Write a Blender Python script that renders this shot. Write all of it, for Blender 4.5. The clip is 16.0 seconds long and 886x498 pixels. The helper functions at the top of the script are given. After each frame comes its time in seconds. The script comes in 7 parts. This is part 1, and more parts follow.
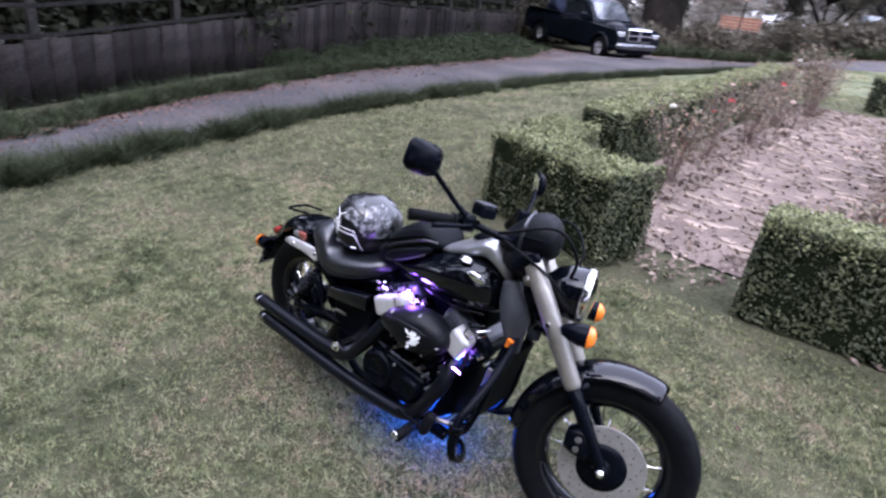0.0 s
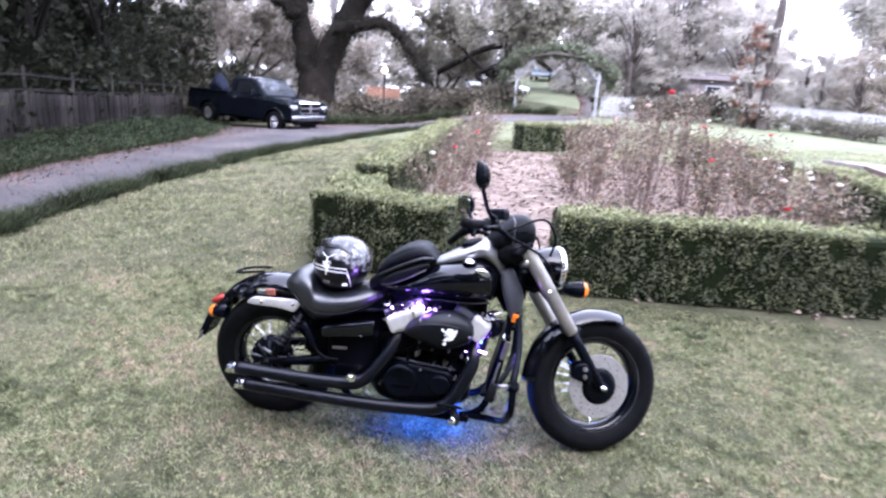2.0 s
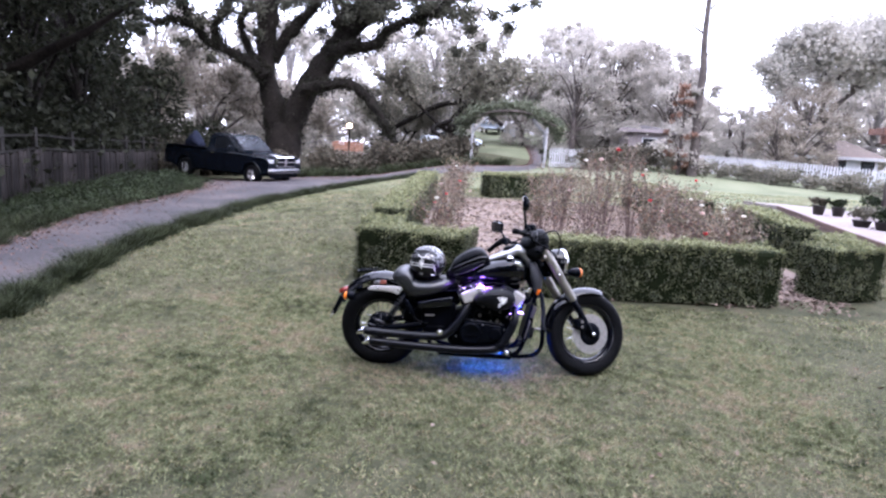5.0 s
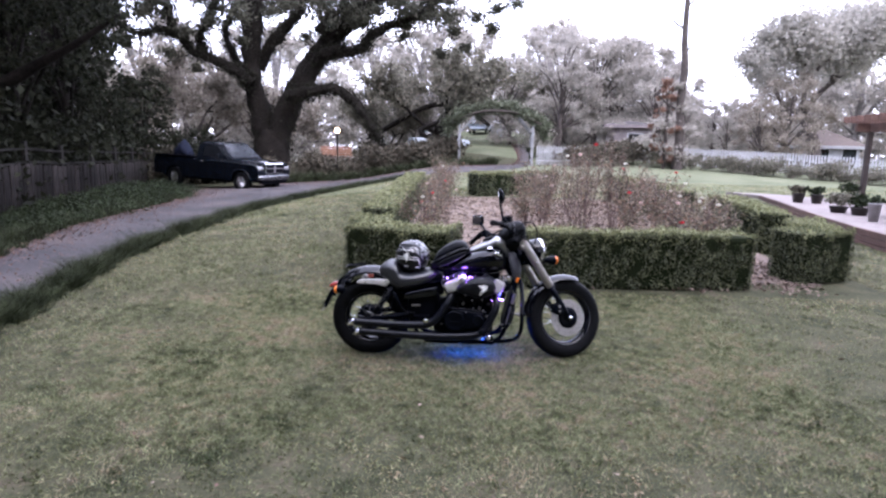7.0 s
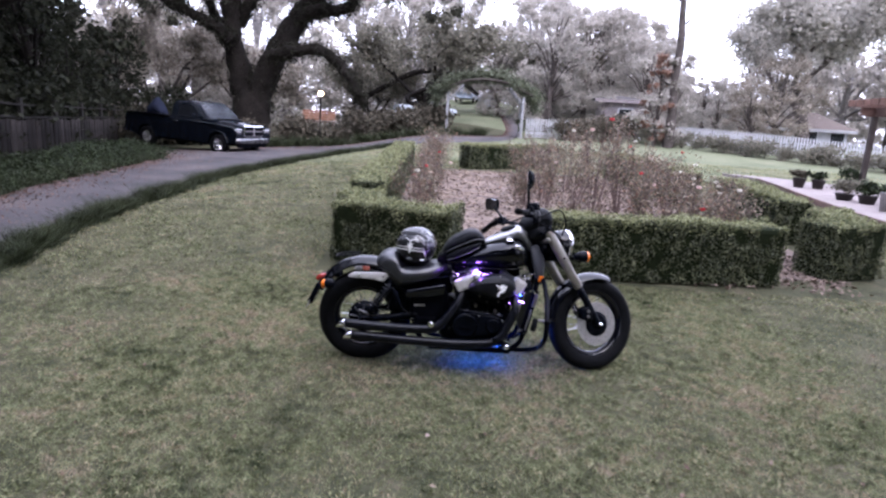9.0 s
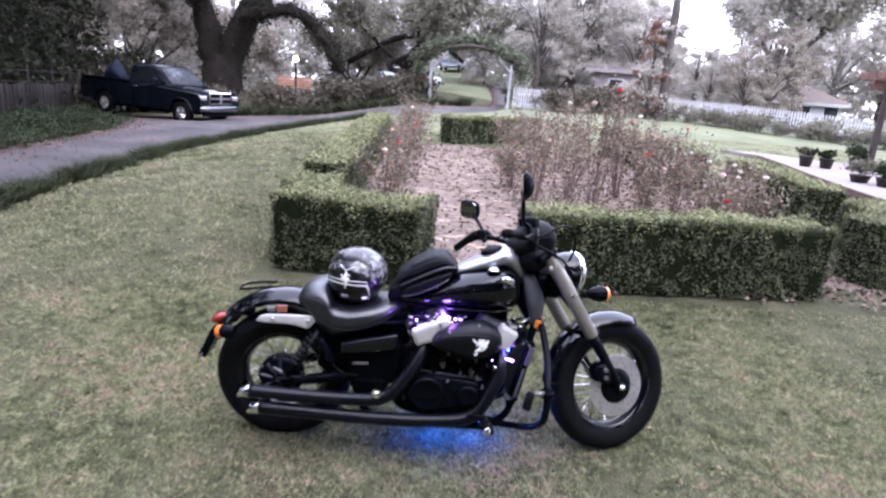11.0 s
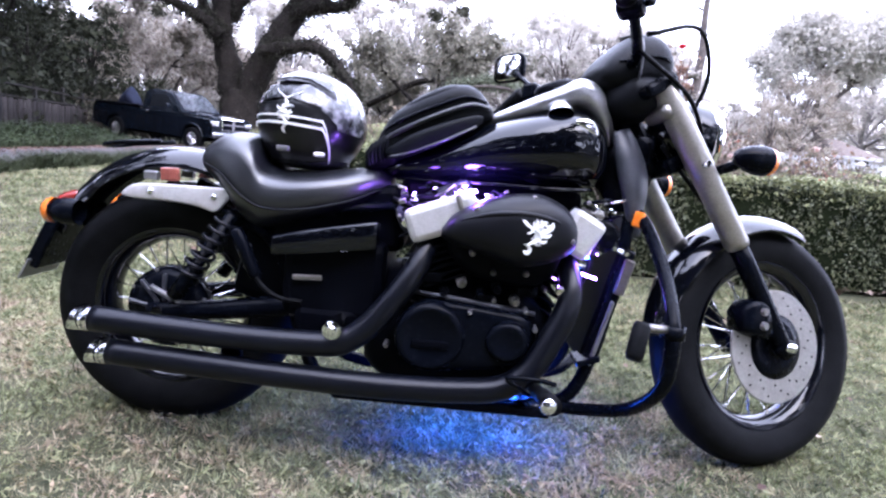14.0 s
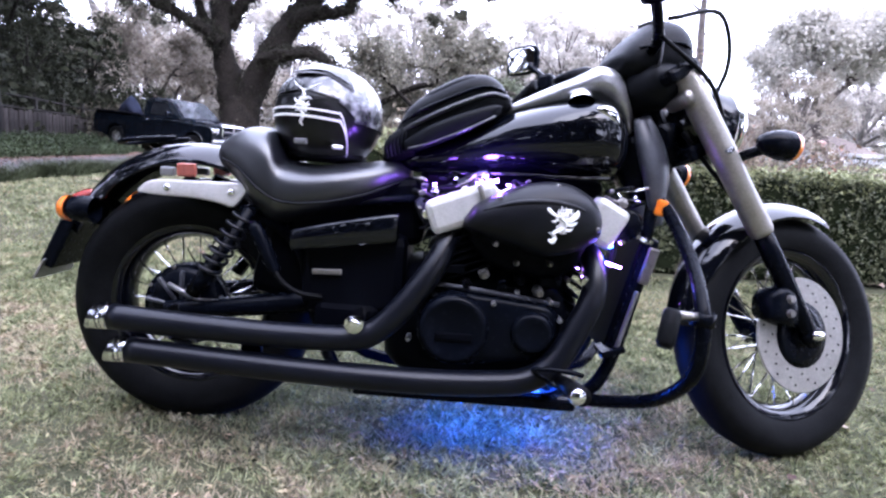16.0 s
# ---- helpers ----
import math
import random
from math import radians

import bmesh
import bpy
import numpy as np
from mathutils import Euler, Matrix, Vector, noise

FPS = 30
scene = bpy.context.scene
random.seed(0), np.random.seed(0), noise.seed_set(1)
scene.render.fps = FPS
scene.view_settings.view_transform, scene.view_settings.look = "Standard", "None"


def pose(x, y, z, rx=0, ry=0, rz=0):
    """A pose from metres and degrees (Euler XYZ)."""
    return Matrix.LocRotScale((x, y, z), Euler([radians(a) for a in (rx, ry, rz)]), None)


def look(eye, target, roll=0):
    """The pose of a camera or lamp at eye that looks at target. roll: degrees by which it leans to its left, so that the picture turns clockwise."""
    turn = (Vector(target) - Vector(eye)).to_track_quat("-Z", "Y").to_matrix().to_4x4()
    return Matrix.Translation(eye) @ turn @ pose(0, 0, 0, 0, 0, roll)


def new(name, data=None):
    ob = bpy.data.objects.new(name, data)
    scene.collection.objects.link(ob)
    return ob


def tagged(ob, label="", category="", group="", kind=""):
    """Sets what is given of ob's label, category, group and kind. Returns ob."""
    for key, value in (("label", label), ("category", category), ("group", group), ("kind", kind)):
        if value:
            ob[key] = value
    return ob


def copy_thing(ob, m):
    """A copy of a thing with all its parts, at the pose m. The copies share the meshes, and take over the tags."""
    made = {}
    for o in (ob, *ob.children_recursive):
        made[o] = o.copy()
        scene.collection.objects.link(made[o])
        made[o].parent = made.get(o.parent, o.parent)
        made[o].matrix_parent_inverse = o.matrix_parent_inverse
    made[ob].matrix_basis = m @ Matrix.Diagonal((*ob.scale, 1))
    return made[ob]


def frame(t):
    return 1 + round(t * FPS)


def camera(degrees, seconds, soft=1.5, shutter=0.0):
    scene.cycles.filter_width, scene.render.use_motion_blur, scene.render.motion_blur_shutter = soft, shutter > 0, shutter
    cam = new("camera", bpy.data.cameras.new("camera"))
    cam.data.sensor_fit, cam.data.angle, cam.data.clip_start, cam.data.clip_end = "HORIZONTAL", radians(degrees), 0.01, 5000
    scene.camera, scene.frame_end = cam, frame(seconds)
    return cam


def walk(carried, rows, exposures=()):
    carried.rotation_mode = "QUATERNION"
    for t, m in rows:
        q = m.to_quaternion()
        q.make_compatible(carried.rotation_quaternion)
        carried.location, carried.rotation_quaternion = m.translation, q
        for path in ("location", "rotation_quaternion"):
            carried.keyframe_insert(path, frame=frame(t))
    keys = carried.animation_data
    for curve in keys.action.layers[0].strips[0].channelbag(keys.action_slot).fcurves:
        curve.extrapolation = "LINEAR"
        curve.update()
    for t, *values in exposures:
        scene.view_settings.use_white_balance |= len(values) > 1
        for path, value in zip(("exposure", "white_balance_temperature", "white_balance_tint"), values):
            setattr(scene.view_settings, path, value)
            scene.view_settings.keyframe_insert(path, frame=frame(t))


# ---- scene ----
cam = camera(73.0, 16.0, soft=2.4, shutter=0.5)
METRES, EYE, TILT, LEAN, TURN = 8.0, 1.5, 0.0, 0.0, 0.0
PATH = [
    (0, (2.124, -1.703, 1.781), (1.0, -0.264, 0.964), 6.9),
    (0.5, (1.858, -1.894, 1.733), (0.904, -0.323, 0.945), 5.9),
    (1, (1.557, -2.083, 1.745), (0.786, -0.375, 1.045), 4.4),
    (1.5, (1.271, -2.335, 1.669), (0.874, -0.465, 1.083), 3.0),
    (2, (1.196, -2.7, 1.606), (0.956, -0.779, 1.104), 3.9),
    (2.5, (1.067, -3.075, 1.633), (0.973, -1.123, 1.209), 1.3),
    (3, (0.902, -3.395, 1.63), (0.844, -1.447, 1.178), 2.1),
    (3.5, (0.83, -3.741, 1.641), (0.738, -1.783, 1.24), 1.8),
    (4, (0.742, -4.003, 1.64), (0.719, -2.035, 1.287), 1.6),
    (4.2, (0.698, -4.08, 1.645), (0.667, -2.111, 1.292), 2.1),
    (6.3, (0.697, -4.943, 1.655), (0.567, -2.968, 1.368), 3.4),
    (6.5, (0.71, -4.9, 1.644), (0.6, -2.927, 1.33), 3.5),
    (7, (0.784, -4.752, 1.633), (0.718, -2.78, 1.308), 1.5),
    (7.5, (0.752, -4.633, 1.615), (0.657, -2.68, 1.194), 3.4),
    (8, (0.64, -4.389, 1.611), (0.64, -2.434, 1.186), 4.0),
    (8.5, (0.562, -4.214, 1.615), (0.644, -2.259, 1.202), 3.2),
    (9, (0.551, -3.972, 1.629), (0.557, -2.017, 1.208), 3.7),
    (9.2, (0.56, -3.869, 1.632), (0.575, -1.918, 1.19), 3.1),
    (11.3, (0.691, -2.431, 1.642), (0.766, -0.499, 1.129), 4.8),
    (11.5, (0.695, -2.273, 1.629), (0.768, -0.338, 1.127), 5.2),
    (12, (0.738, -1.906, 1.561), (0.704, 0.025, 1.043), 4.6),
    (12.5, (0.779, -1.634, 1.314), (0.694, 0.295, 0.793), 3.4),
    (13, (0.765, -1.569, 1.027), (0.659, 0.381, 0.594), 2.1),
    (13.5, (0.758, -1.582, 0.835), (0.716, 0.391, 0.505), 4.0),
    (14, (0.751, -1.594, 0.771), (0.748, 0.377, 0.431), 5.6),
    (14.5, (0.75, -1.599, 0.765), (0.781, 0.38, 0.479), 4.8),
    (15, (0.771, -1.586, 0.752), (0.817, 0.386, 0.421), 4.4),
    (15.5, (0.687, -1.585, 0.716), (0.673, 0.391, 0.412), 5.2),
    (16, (0.705, -1.581, 0.734), (0.698, 0.393, 0.408), 4.6),
]
EXPOSURES = [(t, stops, kelvin, tint) for t, stops, kelvin, tint in ((0.0, 2.13, 5780, 17.5), (0.5, 2.28, 5780, 17.5), (1.0, 2.52, 5760, 18), (2.0, 2.82, 5740, 18), (3.0, 2.75, 5760, 18), (3.5, 2.6, 5780, 18), (4.2, 2.5, 5800, 18), (6.3, 1.98, 5900, 19), (7.0, 1.96, 5900, 19), (9.2, 1.88, 5900, 19), (11.3, 2.4, 5850, 19), (12.0, 2.52, 5830, 19.5), (12.5, 2.7, 5800, 19.5), (13.0, 2.78, 5720, 19.5), (13.5, 2.84, 5640, 19), (16.0, 2.76, 5660, 19))]
walk(cam, [(t, look(eye, target, roll)) for t, eye, target, roll in PATH], EXPOSURES)


# ---- world, sun and exposure ----
SUN_EL, SUN_AZ = radians(52), radians(150)
world = bpy.data.worlds.new("overcast_sky")
scene.world = world
world.use_nodes = True
wn, wl = world.node_tree.nodes, world.node_tree.links
wn.clear()
w_out, w_bg, w_sky, w_mix = wn.new("ShaderNodeOutputWorld"), wn.new("ShaderNodeBackground"), wn.new("ShaderNodeTexSky"), wn.new("ShaderNodeMix")
w_sky.sky_type, w_sky.sun_disc = "NISHITA", False
w_sky.sun_elevation, w_sky.sun_rotation = SUN_EL, SUN_AZ
w_sky.air_density, w_sky.dust_density = 1.0, 4.0
w_mix.data_type = "RGBA"
w_mix.inputs[0].default_value = 0.75
w_mix.inputs[7].default_value = (9.3, 9.4, 10.9, 1)
wl.new(w_sky.outputs[0], w_mix.inputs[6])
wl.new(w_mix.outputs[2], w_bg.inputs[0])
w_bg.inputs[1].default_value = 0.14
wl.new(w_bg.outputs[0], w_out.inputs[0])
sun = new("sun", bpy.data.lights.new("sun", "SUN"))
sun.data.energy, sun.data.angle, sun.data.color = 0.5, radians(60), (1.0, 0.97, 0.94)
sun.matrix_world = look((0, 0, 30), (30 * math.sin(SUN_AZ) * -1, 30 * math.cos(SUN_AZ) * -1, 30 - 30 * math.tan(SUN_EL) * 1.0))


# ---- materials ----
def surface(name, c1, c2, scale=20.0, rough=0.6, metal=0.0, bump=0.0, fine=6.0, coat=0.0, spread=0.0, island=0.0, spec=0.5, c3=None, c3_at=0.62, transl=0.0):
    """Two colours mixed by coarse and fine noise, with relief. island, spread: lightness that varies piece by piece, object by object."""
    m = bpy.data.materials.new(name)
    m.use_nodes = True
    n, l = m.node_tree.nodes, m.node_tree.links
    b = n["Principled BSDF"]
    co = n.new("ShaderNodeTexCoord")
    t1, t2 = n.new("ShaderNodeTexNoise"), n.new("ShaderNodeTexNoise")
    t1.inputs["Scale"].default_value, t1.inputs["Detail"].default_value = scale, 5
    t2.inputs["Scale"].default_value, t2.inputs["Detail"].default_value = scale * fine, 3
    l.new(co.outputs["Object"], t1.inputs["Vector"])
    l.new(co.outputs["Object"], t2.inputs["Vector"])
    add = n.new("ShaderNodeMath")
    add.operation = "MULTIPLY_ADD"
    add.inputs[1].default_value = 0.5
    l.new(t2.outputs[0], add.inputs[0])
    half = n.new("ShaderNodeMath")
    half.operation = "MULTIPLY"
    half.inputs[1].default_value = 0.5
    l.new(t1.outputs[0], half.inputs[0])
    l.new(half.outputs[0], add.inputs[2])
    ramp = n.new("ShaderNodeValToRGB")
    ramp.color_ramp.elements[0].position, ramp.color_ramp.elements[1].position = 0.36, 0.62
    ramp.color_ramp.elements[0].color, ramp.color_ramp.elements[1].color = (*c1, 1), (*c2, 1)
    if c3:
        e = ramp.color_ramp.elements.new(min(0.95, c3_at + 0.06))
        e.color = (*c3, 1)
        ramp.color_ramp.elements[1].position = c3_at - 0.06
    l.new(add.outputs[0], ramp.inputs[0])
    colour = ramp.outputs[0]
    if island or spread:
        hsv, mr = n.new("ShaderNodeHueSaturation"), n.new("ShaderNodeMapRange")
        amount = island or spread
        mr.inputs[3].default_value, mr.inputs[4].default_value = 1 - amount, 1 + amount
        if island:
            l.new(n.new("ShaderNodeNewGeometry").outputs["Random Per Island"], mr.inputs[0])
        else:
            l.new(n.new("ShaderNodeObjectInfo").outputs["Random"], mr.inputs[0])
        l.new(mr.outputs[0], hsv.inputs["Value"])
        l.new(colour, hsv.inputs["Color"])
        colour = hsv.outputs[0]
    l.new(colour, b.inputs["Base Color"])
    b.inputs["Roughness"].default_value, b.inputs["Metallic"].default_value = rough, metal
    b.inputs["Coat Weight"].default_value, b.inputs["Coat Roughness"].default_value = coat, 0.04
    b.inputs["Specular IOR Level"].default_value = spec
    if rough > 0.15 and bump >= 0:
        rr = n.new("ShaderNodeMapRange")
        rr.inputs[3].default_value, rr.inputs[4].default_value = max(0.02, rough - 0.1), min(1, rough + 0.1)
        l.new(t2.outputs[0], rr.inputs[0])
        l.new(rr.outputs[0], b.inputs["Roughness"])
    if bump > 0:
        bp = n.new("ShaderNodeBump")
        bp.inputs["Strength"].default_value, bp.inputs["Distance"].default_value = 0.6, bump
        l.new(add.outputs[0], bp.inputs["Height"])
        l.new(bp.outputs[0], b.inputs["Normal"])
    if transl:
        out, tr, mx = n["Material Output"], n.new("ShaderNodeBsdfTranslucent"), n.new("ShaderNodeMixShader")
        l.new(colour, tr.inputs[0])
        mx.inputs[0].default_value = transl
        l.new(b.outputs[0], mx.inputs[1])
        l.new(tr.outputs[0], mx.inputs[2])
        l.new(mx.outputs[0], out.inputs[0])
    return m


def glow(name, colour, strength):
    m = bpy.data.materials.new(name)
    m.use_nodes = True
    b = m.node_tree.nodes["Principled BSDF"]
    b.inputs["Base Color"].default_value = (*colour, 1)
    b.inputs["Emission Color"].default_value = (*colour, 1)
    b.inputs["Emission Strength"].default_value = strength
    return m


def glass(name, colour=(1, 1, 1), rough=0.02):
    m = bpy.data.materials.new(name)
    m.use_nodes = True
    b = m.node_tree.nodes["Principled BSDF"]
    b.inputs["Base Color"].default_value = (*colour, 1)
    b.inputs["Roughness"].default_value = rough
    b.inputs["Transmission Weight"].default_value = 1.0
    return m


# ---- mesh helpers ----
def link(name, me, material, parent=None, label="", smooth=False):
    if material is not None:
        me.materials.append(material)
    if smooth:
        me.polygons.foreach_set("use_smooth", np.ones(len(me.polygons), bool))
    ob = new(name, me)
    if parent is not None:
        ob.parent = parent
    if label:
        ob["label"] = label
    return ob


def part(name, bm, material, parent, label="", smooth=False):
    me = bpy.data.meshes.new(name)
    bm.to_mesh(me)
    bm.free()
    return link(name, me, material, parent, label, smooth)


def thing(name, label, category, m=None, group="", kind=""):
    ob = new(name)
    if m is not None:
        ob.matrix_world = m
    return tagged(ob, label, category, group, kind)


def arrays(name, verts, faces):
    """A mesh from numpy arrays; faces all with the same number of corners."""
    me = bpy.data.meshes.new(name)
    verts, faces = np.asarray(verts, np.float32), np.asarray(faces, np.int32)
    k = faces.shape[1]
    me.vertices.add(len(verts))
    me.vertices.foreach_set("co", verts.ravel())
    me.loops.add(faces.size)
    me.loops.foreach_set("vertex_index", faces.ravel())
    me.polygons.add(len(faces))
    me.polygons.foreach_set("loop_start", np.arange(0, faces.size, k, dtype=np.int32))
    me.update(calc_edges=True)
    return me


def box(size, at=(0, 0, 0), bevel=0.0, turn=None, seg=2, bm=None):
    own = bm is None
    b = bmesh.new()
    bmesh.ops.create_cube(b, size=1.0)
    bmesh.ops.scale(b, vec=size, verts=b.verts)
    if bevel:
        bmesh.ops.bevel(b, geom=list(b.edges), offset=bevel, segments=seg, affect="EDGES", profile=0.5)
    if turn is not None:
        bmesh.ops.transform(b, matrix=turn, verts=b.verts)
    bmesh.ops.translate(b, vec=at, verts=b.verts)
    return b if own else merge(bm, b)


def merge(bm, other):
    me = bpy.data.meshes.new("tmp")
    other.to_mesh(me)
    other.free()
    bm.from_mesh(me)
    bpy.data.meshes.remove(me)
    return bm


def tube(points, radii, seg=10, closed=False, bm=None, flat=1.0):
    """A round bar along points, with a radius at each."""
    bm = bm or bmesh.new()
    pts = [Vector(p) for p in points]
    if not hasattr(radii, "__len__"):
        radii = [radii] * len(pts)
    rings, side = [], None
    for i, p in enumerate(pts):
        a = pts[(i - 1) % len(pts)] if closed or i else p
        b = pts[(i + 1) % len(pts)] if closed or i < len(pts) - 1 else p
        d = (b - a).normalized()
        if side is None:
            side = d.orthogonal().normalized()
        side = (side - d * side.dot(d)).normalized()
        up = d.cross(side)
        rings.append([bm.verts.new(p + radii[i] * (math.cos(k * math.tau / seg) * side + flat * math.sin(k * math.tau / seg) * up)) for k in range(seg)])
    for i in range(len(pts) - (0 if closed else 1)):
        r, s = rings[i], rings[(i + 1) % len(pts)]
        for k in range(seg):
            bm.faces.new((r[k], r[(k + 1) % seg], s[(k + 1) % seg], s[k]))
    if not closed:
        bm.faces.new(rings[0][::-1])
        bm.faces.new(rings[-1])
    return bm


def spline(points, per=6):
    """Catmull-Rom points through the given ones (tuples of any length)."""
    p = np.asarray(points, float)
    p = np.vstack([2 * p[0] - p[1], p, 2 * p[-1] - p[-2]])
    out = []
    for i in range(1, len(p) - 2):
        for k in range(per):
            t = k / per
            out.append(0.5 * (2 * p[i] + (p[i + 1] - p[i - 1]) * t + (2 * p[i - 1] - 5 * p[i] + 4 * p[i + 1] - p[i + 2]) * t * t + (3 * p[i] - p[i - 1] - 3 * p[i + 1] + p[i + 2]) * t ** 3))
    out.append(p[-2])
    return [tuple(float(v) for v in q) for q in out]


def bent(points, radii, per=6, seg=10, bm=None, flat=1.0):
    """tube() along a smooth curve; radii one number or one for each point."""
    if not hasattr(radii, "__len__"):
        radii = [radii] * len(points)
    s = spline([(*p, r) for p, r in zip(points, radii)], per)
    return tube([q[:3] for q in s], [q[3] for q in s], seg, bm=bm, flat=flat)


def lathe(profile, seg=24, m=None, bm=None, a0=0.0, a1=math.tau):
    """Turns (radius, along) pairs round the y axis; m then places it."""
    bm = bm or bmesh.new()
    full = abs(a1 - a0) > math.tau - 1e-3
    n = seg if full else seg + 1
    m = m or Matrix()
    rings = [[bm.verts.new(m @ Vector((r * math.cos(a0 + (a1 - a0) * k / seg), y, r * math.sin(a0 + (a1 - a0) * k / seg)))) for k in range(n)] for r, y in profile]
    for r, s in zip(rings, rings[1:]):
        for k in range(n if full else n - 1):
            bm.faces.new((r[k], r[(k + 1) % n], s[(k + 1) % n], s[k]))
    return bm


def loft(sections, seg=20, per=4, caps=True, bm=None):
    """A body along x from sections (x, y, z, half_width, half_height, power), joined smoothly."""
    bm = bm or bmesh.new()
    rings = []
    for x, y, z, w, h, e in spline(sections, per):
        ring = []
        for k in range(seg):
            a = math.tau * k / seg
            c, s = math.cos(a), math.sin(a)
            ring.append(bm.verts.new((x, y + max(w, 0.001) * math.copysign(abs(c) ** (2 / e), c), z + max(h, 0.001) * math.copysign(abs(s) ** (2 / e), s))))
        rings.append(ring)
    for r, s in zip(rings, rings[1:]):
        for k in range(seg):
            bm.faces.new((r[k], s[k], s[(k + 1) % seg], r[(k + 1) % seg]))
    if caps:
        bm.faces.new(rings[0])
        bm.faces.new(rings[-1][::-1])
    return bm


def leaf_cloud(name, centres, normals, size, rng, jitter=0.7, shape=0.6):
    """Small four-cornered leaves at the places given, turned about their normals at random."""
    c, nrm = np.asarray(centres, float), np.asarray(normals, float)
    k = len(c)
    nrm = nrm + rng.normal(0, jitter, (k, 3))
    nrm /= np.linalg.norm(nrm, axis=1)[:, None] + 1e-9
    a = np.cross(nrm, rng.normal(0, 1, (k, 3)))
    a /= np.linalg.norm(a, axis=1)[:, None] + 1e-9
    b = np.cross(nrm, a)
    s = (np.asarray(size) * rng.uniform(0.65, 1.35, k))[:, None]
    fold = nrm * s * 0.18
    v = np.stack([c - a * s, c + b * s * shape + fold, c + a * s, c - b * s * shape + fold], 1).reshape(-1, 3)
    return arrays(name, v, np.arange(4 * k).reshape(-1, 4))


def rise(x, y):
    """Height of the ground: level round the lawn's near end, rising to the back, falling a little to the fence."""
    x, y = np.asarray(x, float), np.asarray(y, float)
    s = np.clip((x + 6) / 6, 0, 1)
    s = s * s * (3 - 2 * s)
    y = np.clip(y, 0, 60)
    up = s * (0.04 * np.minimum(y, 10) + 0.025 * np.maximum(0, y - 10))
    up = up + 0.075 * np.maximum(0, y - 31) * np.exp(-((x - 3) / 10) ** 2)
    dip = np.clip((x - 6.3) / 2.5, 0, 1)
    up = up * (1 - 0.4 * dip * dip * (3 - 2 * dip) * np.clip((30 - y) / 8, 0, 1))
    return up + 0.02 * np.clip(x - 1.2, -2.2, 0) - 0.05 * np.clip(-7 - x, 0, 7)


def gz(x, y):
    return float(rise(x, y))


# ---- the motorcycle ----
# Blacks lean blue: the tint of reflected sky is put into the base colour.
m_gloss = surface("gloss_black_paint", (0.0012, 0.0015, 0.003), (0.002, 0.0025, 0.0045), 6, 0.05, coat=0.35, bump=-1, spec=0.25)
m_satin = surface("satin_black_metal", (0.0013, 0.0018, 0.0035), (0.0026, 0.0035, 0.0065), 14, 0.25, bump=0.0003, spec=0.06)
m_engine = surface("engine_black", (0.0008, 0.001, 0.002), (0.0016, 0.002, 0.004), 25, 0.45, bump=0.0006, spec=0.04)
m_rubber = surface("tyre_rubber", (0.002, 0.0022, 0.0028), (0.0058, 0.0062, 0.0072), 30, 0.55, bump=0.001, spec=0.07)
m_exhaust = surface("matt_black_exhaust", (0.0015, 0.002, 0.0042), (0.0026, 0.0033, 0.0066), 20, 0.33, bump=0.0003, spec=0.26)
m_cleaner = surface("satin_black_cover", (0.002, 0.0024, 0.004), (0.0036, 0.004, 0.0065), 20, 0.42, bump=0.0003, spec=0.22)
m_seat = surface("black_vinyl", (0.002, 0.0025, 0.0045), (0.004, 0.005, 0.008), 60, 0.38, bump=0.0006, spec=1.0)
m_cloth = surface("black_nylon", (0.0014, 0.0018, 0.0028), (0.003, 0.0038, 0.0058), 90, 0.5, bump=0.0012, spec=0.13)
m_chrome = surface("chrome", (0.75, 0.75, 0.77), (0.85, 0.85, 0.87), 10, 0.1, metal=1.0, bump=-1)
m_steel = surface("brushed_steel", (0.17, 0.16, 0.15), (0.28, 0.265, 0.25), 40, 0.38, metal=0.8, bump=0.0002)
m_disc = surface("worn_disc_steel", (0.26, 0.25, 0.235), (0.36, 0.345, 0.325), 25, 0.38, metal=0.6, bump=0.0002)
m_silver = surface("silver_paint", (0.27, 0.255, 0.225), (0.36, 0.34, 0.305), 30, 0.34, metal=0.55, bump=0.0002)
m_cover = surface("cover_silver", (0.46, 0.45, 0.44), (0.58, 0.57, 0.56), 30, 0.38, metal=0.2, bump=0.0002)
m_neck = surface("dark_grey_plastic", (0.026, 0.028, 0.036), (0.046, 0.049, 0.06), 30, 0.36, spec=0.5)
m_alloy = surface("bright_alloy", (0.5, 0.5, 0.51), (0.66, 0.66, 0.67), 12, 0.25, metal=0.85)
m_console = surface("dull_grey_metal", (0.16, 0.16, 0.165), (0.22, 0.22, 0.22), 30, 0.35, metal=0.5)
m_tank_top = surface("console_silver", (0.3, 0.3, 0.31), (0.41, 0.41, 0.42), 30, 0.32, metal=0.75)
m_orange = surface("orange_lens", (0.75, 0.16, 0.01), (0.9, 0.24, 0.02), 50, 0.2, coat=0.5)
m_reflector = surface("side_reflector_lens", (0.22, 0.06, 0.045), (0.32, 0.1, 0.075), 60, 0.25, coat=0.5)
m_red = surface("red_lens", (0.2, 0.015, 0.01), (0.28, 0.025, 0.018), 50, 0.2, coat=0.5)
m_white = surface("white_decal", (0.75, 0.76, 0.74), (0.82, 0.82, 0.8), 40, 0.5)
m_lens = glass("lamp_glass", (0.95, 0.97, 1.0))
m_mirror = surface("mirror_glass", (0.85, 0.85, 0.86), (0.9, 0.9, 0.9), 2, 0.03, metal=1.0, bump=-1)
m_violet = glow("violet_led", (0.42, 0.18, 1.0), 9)
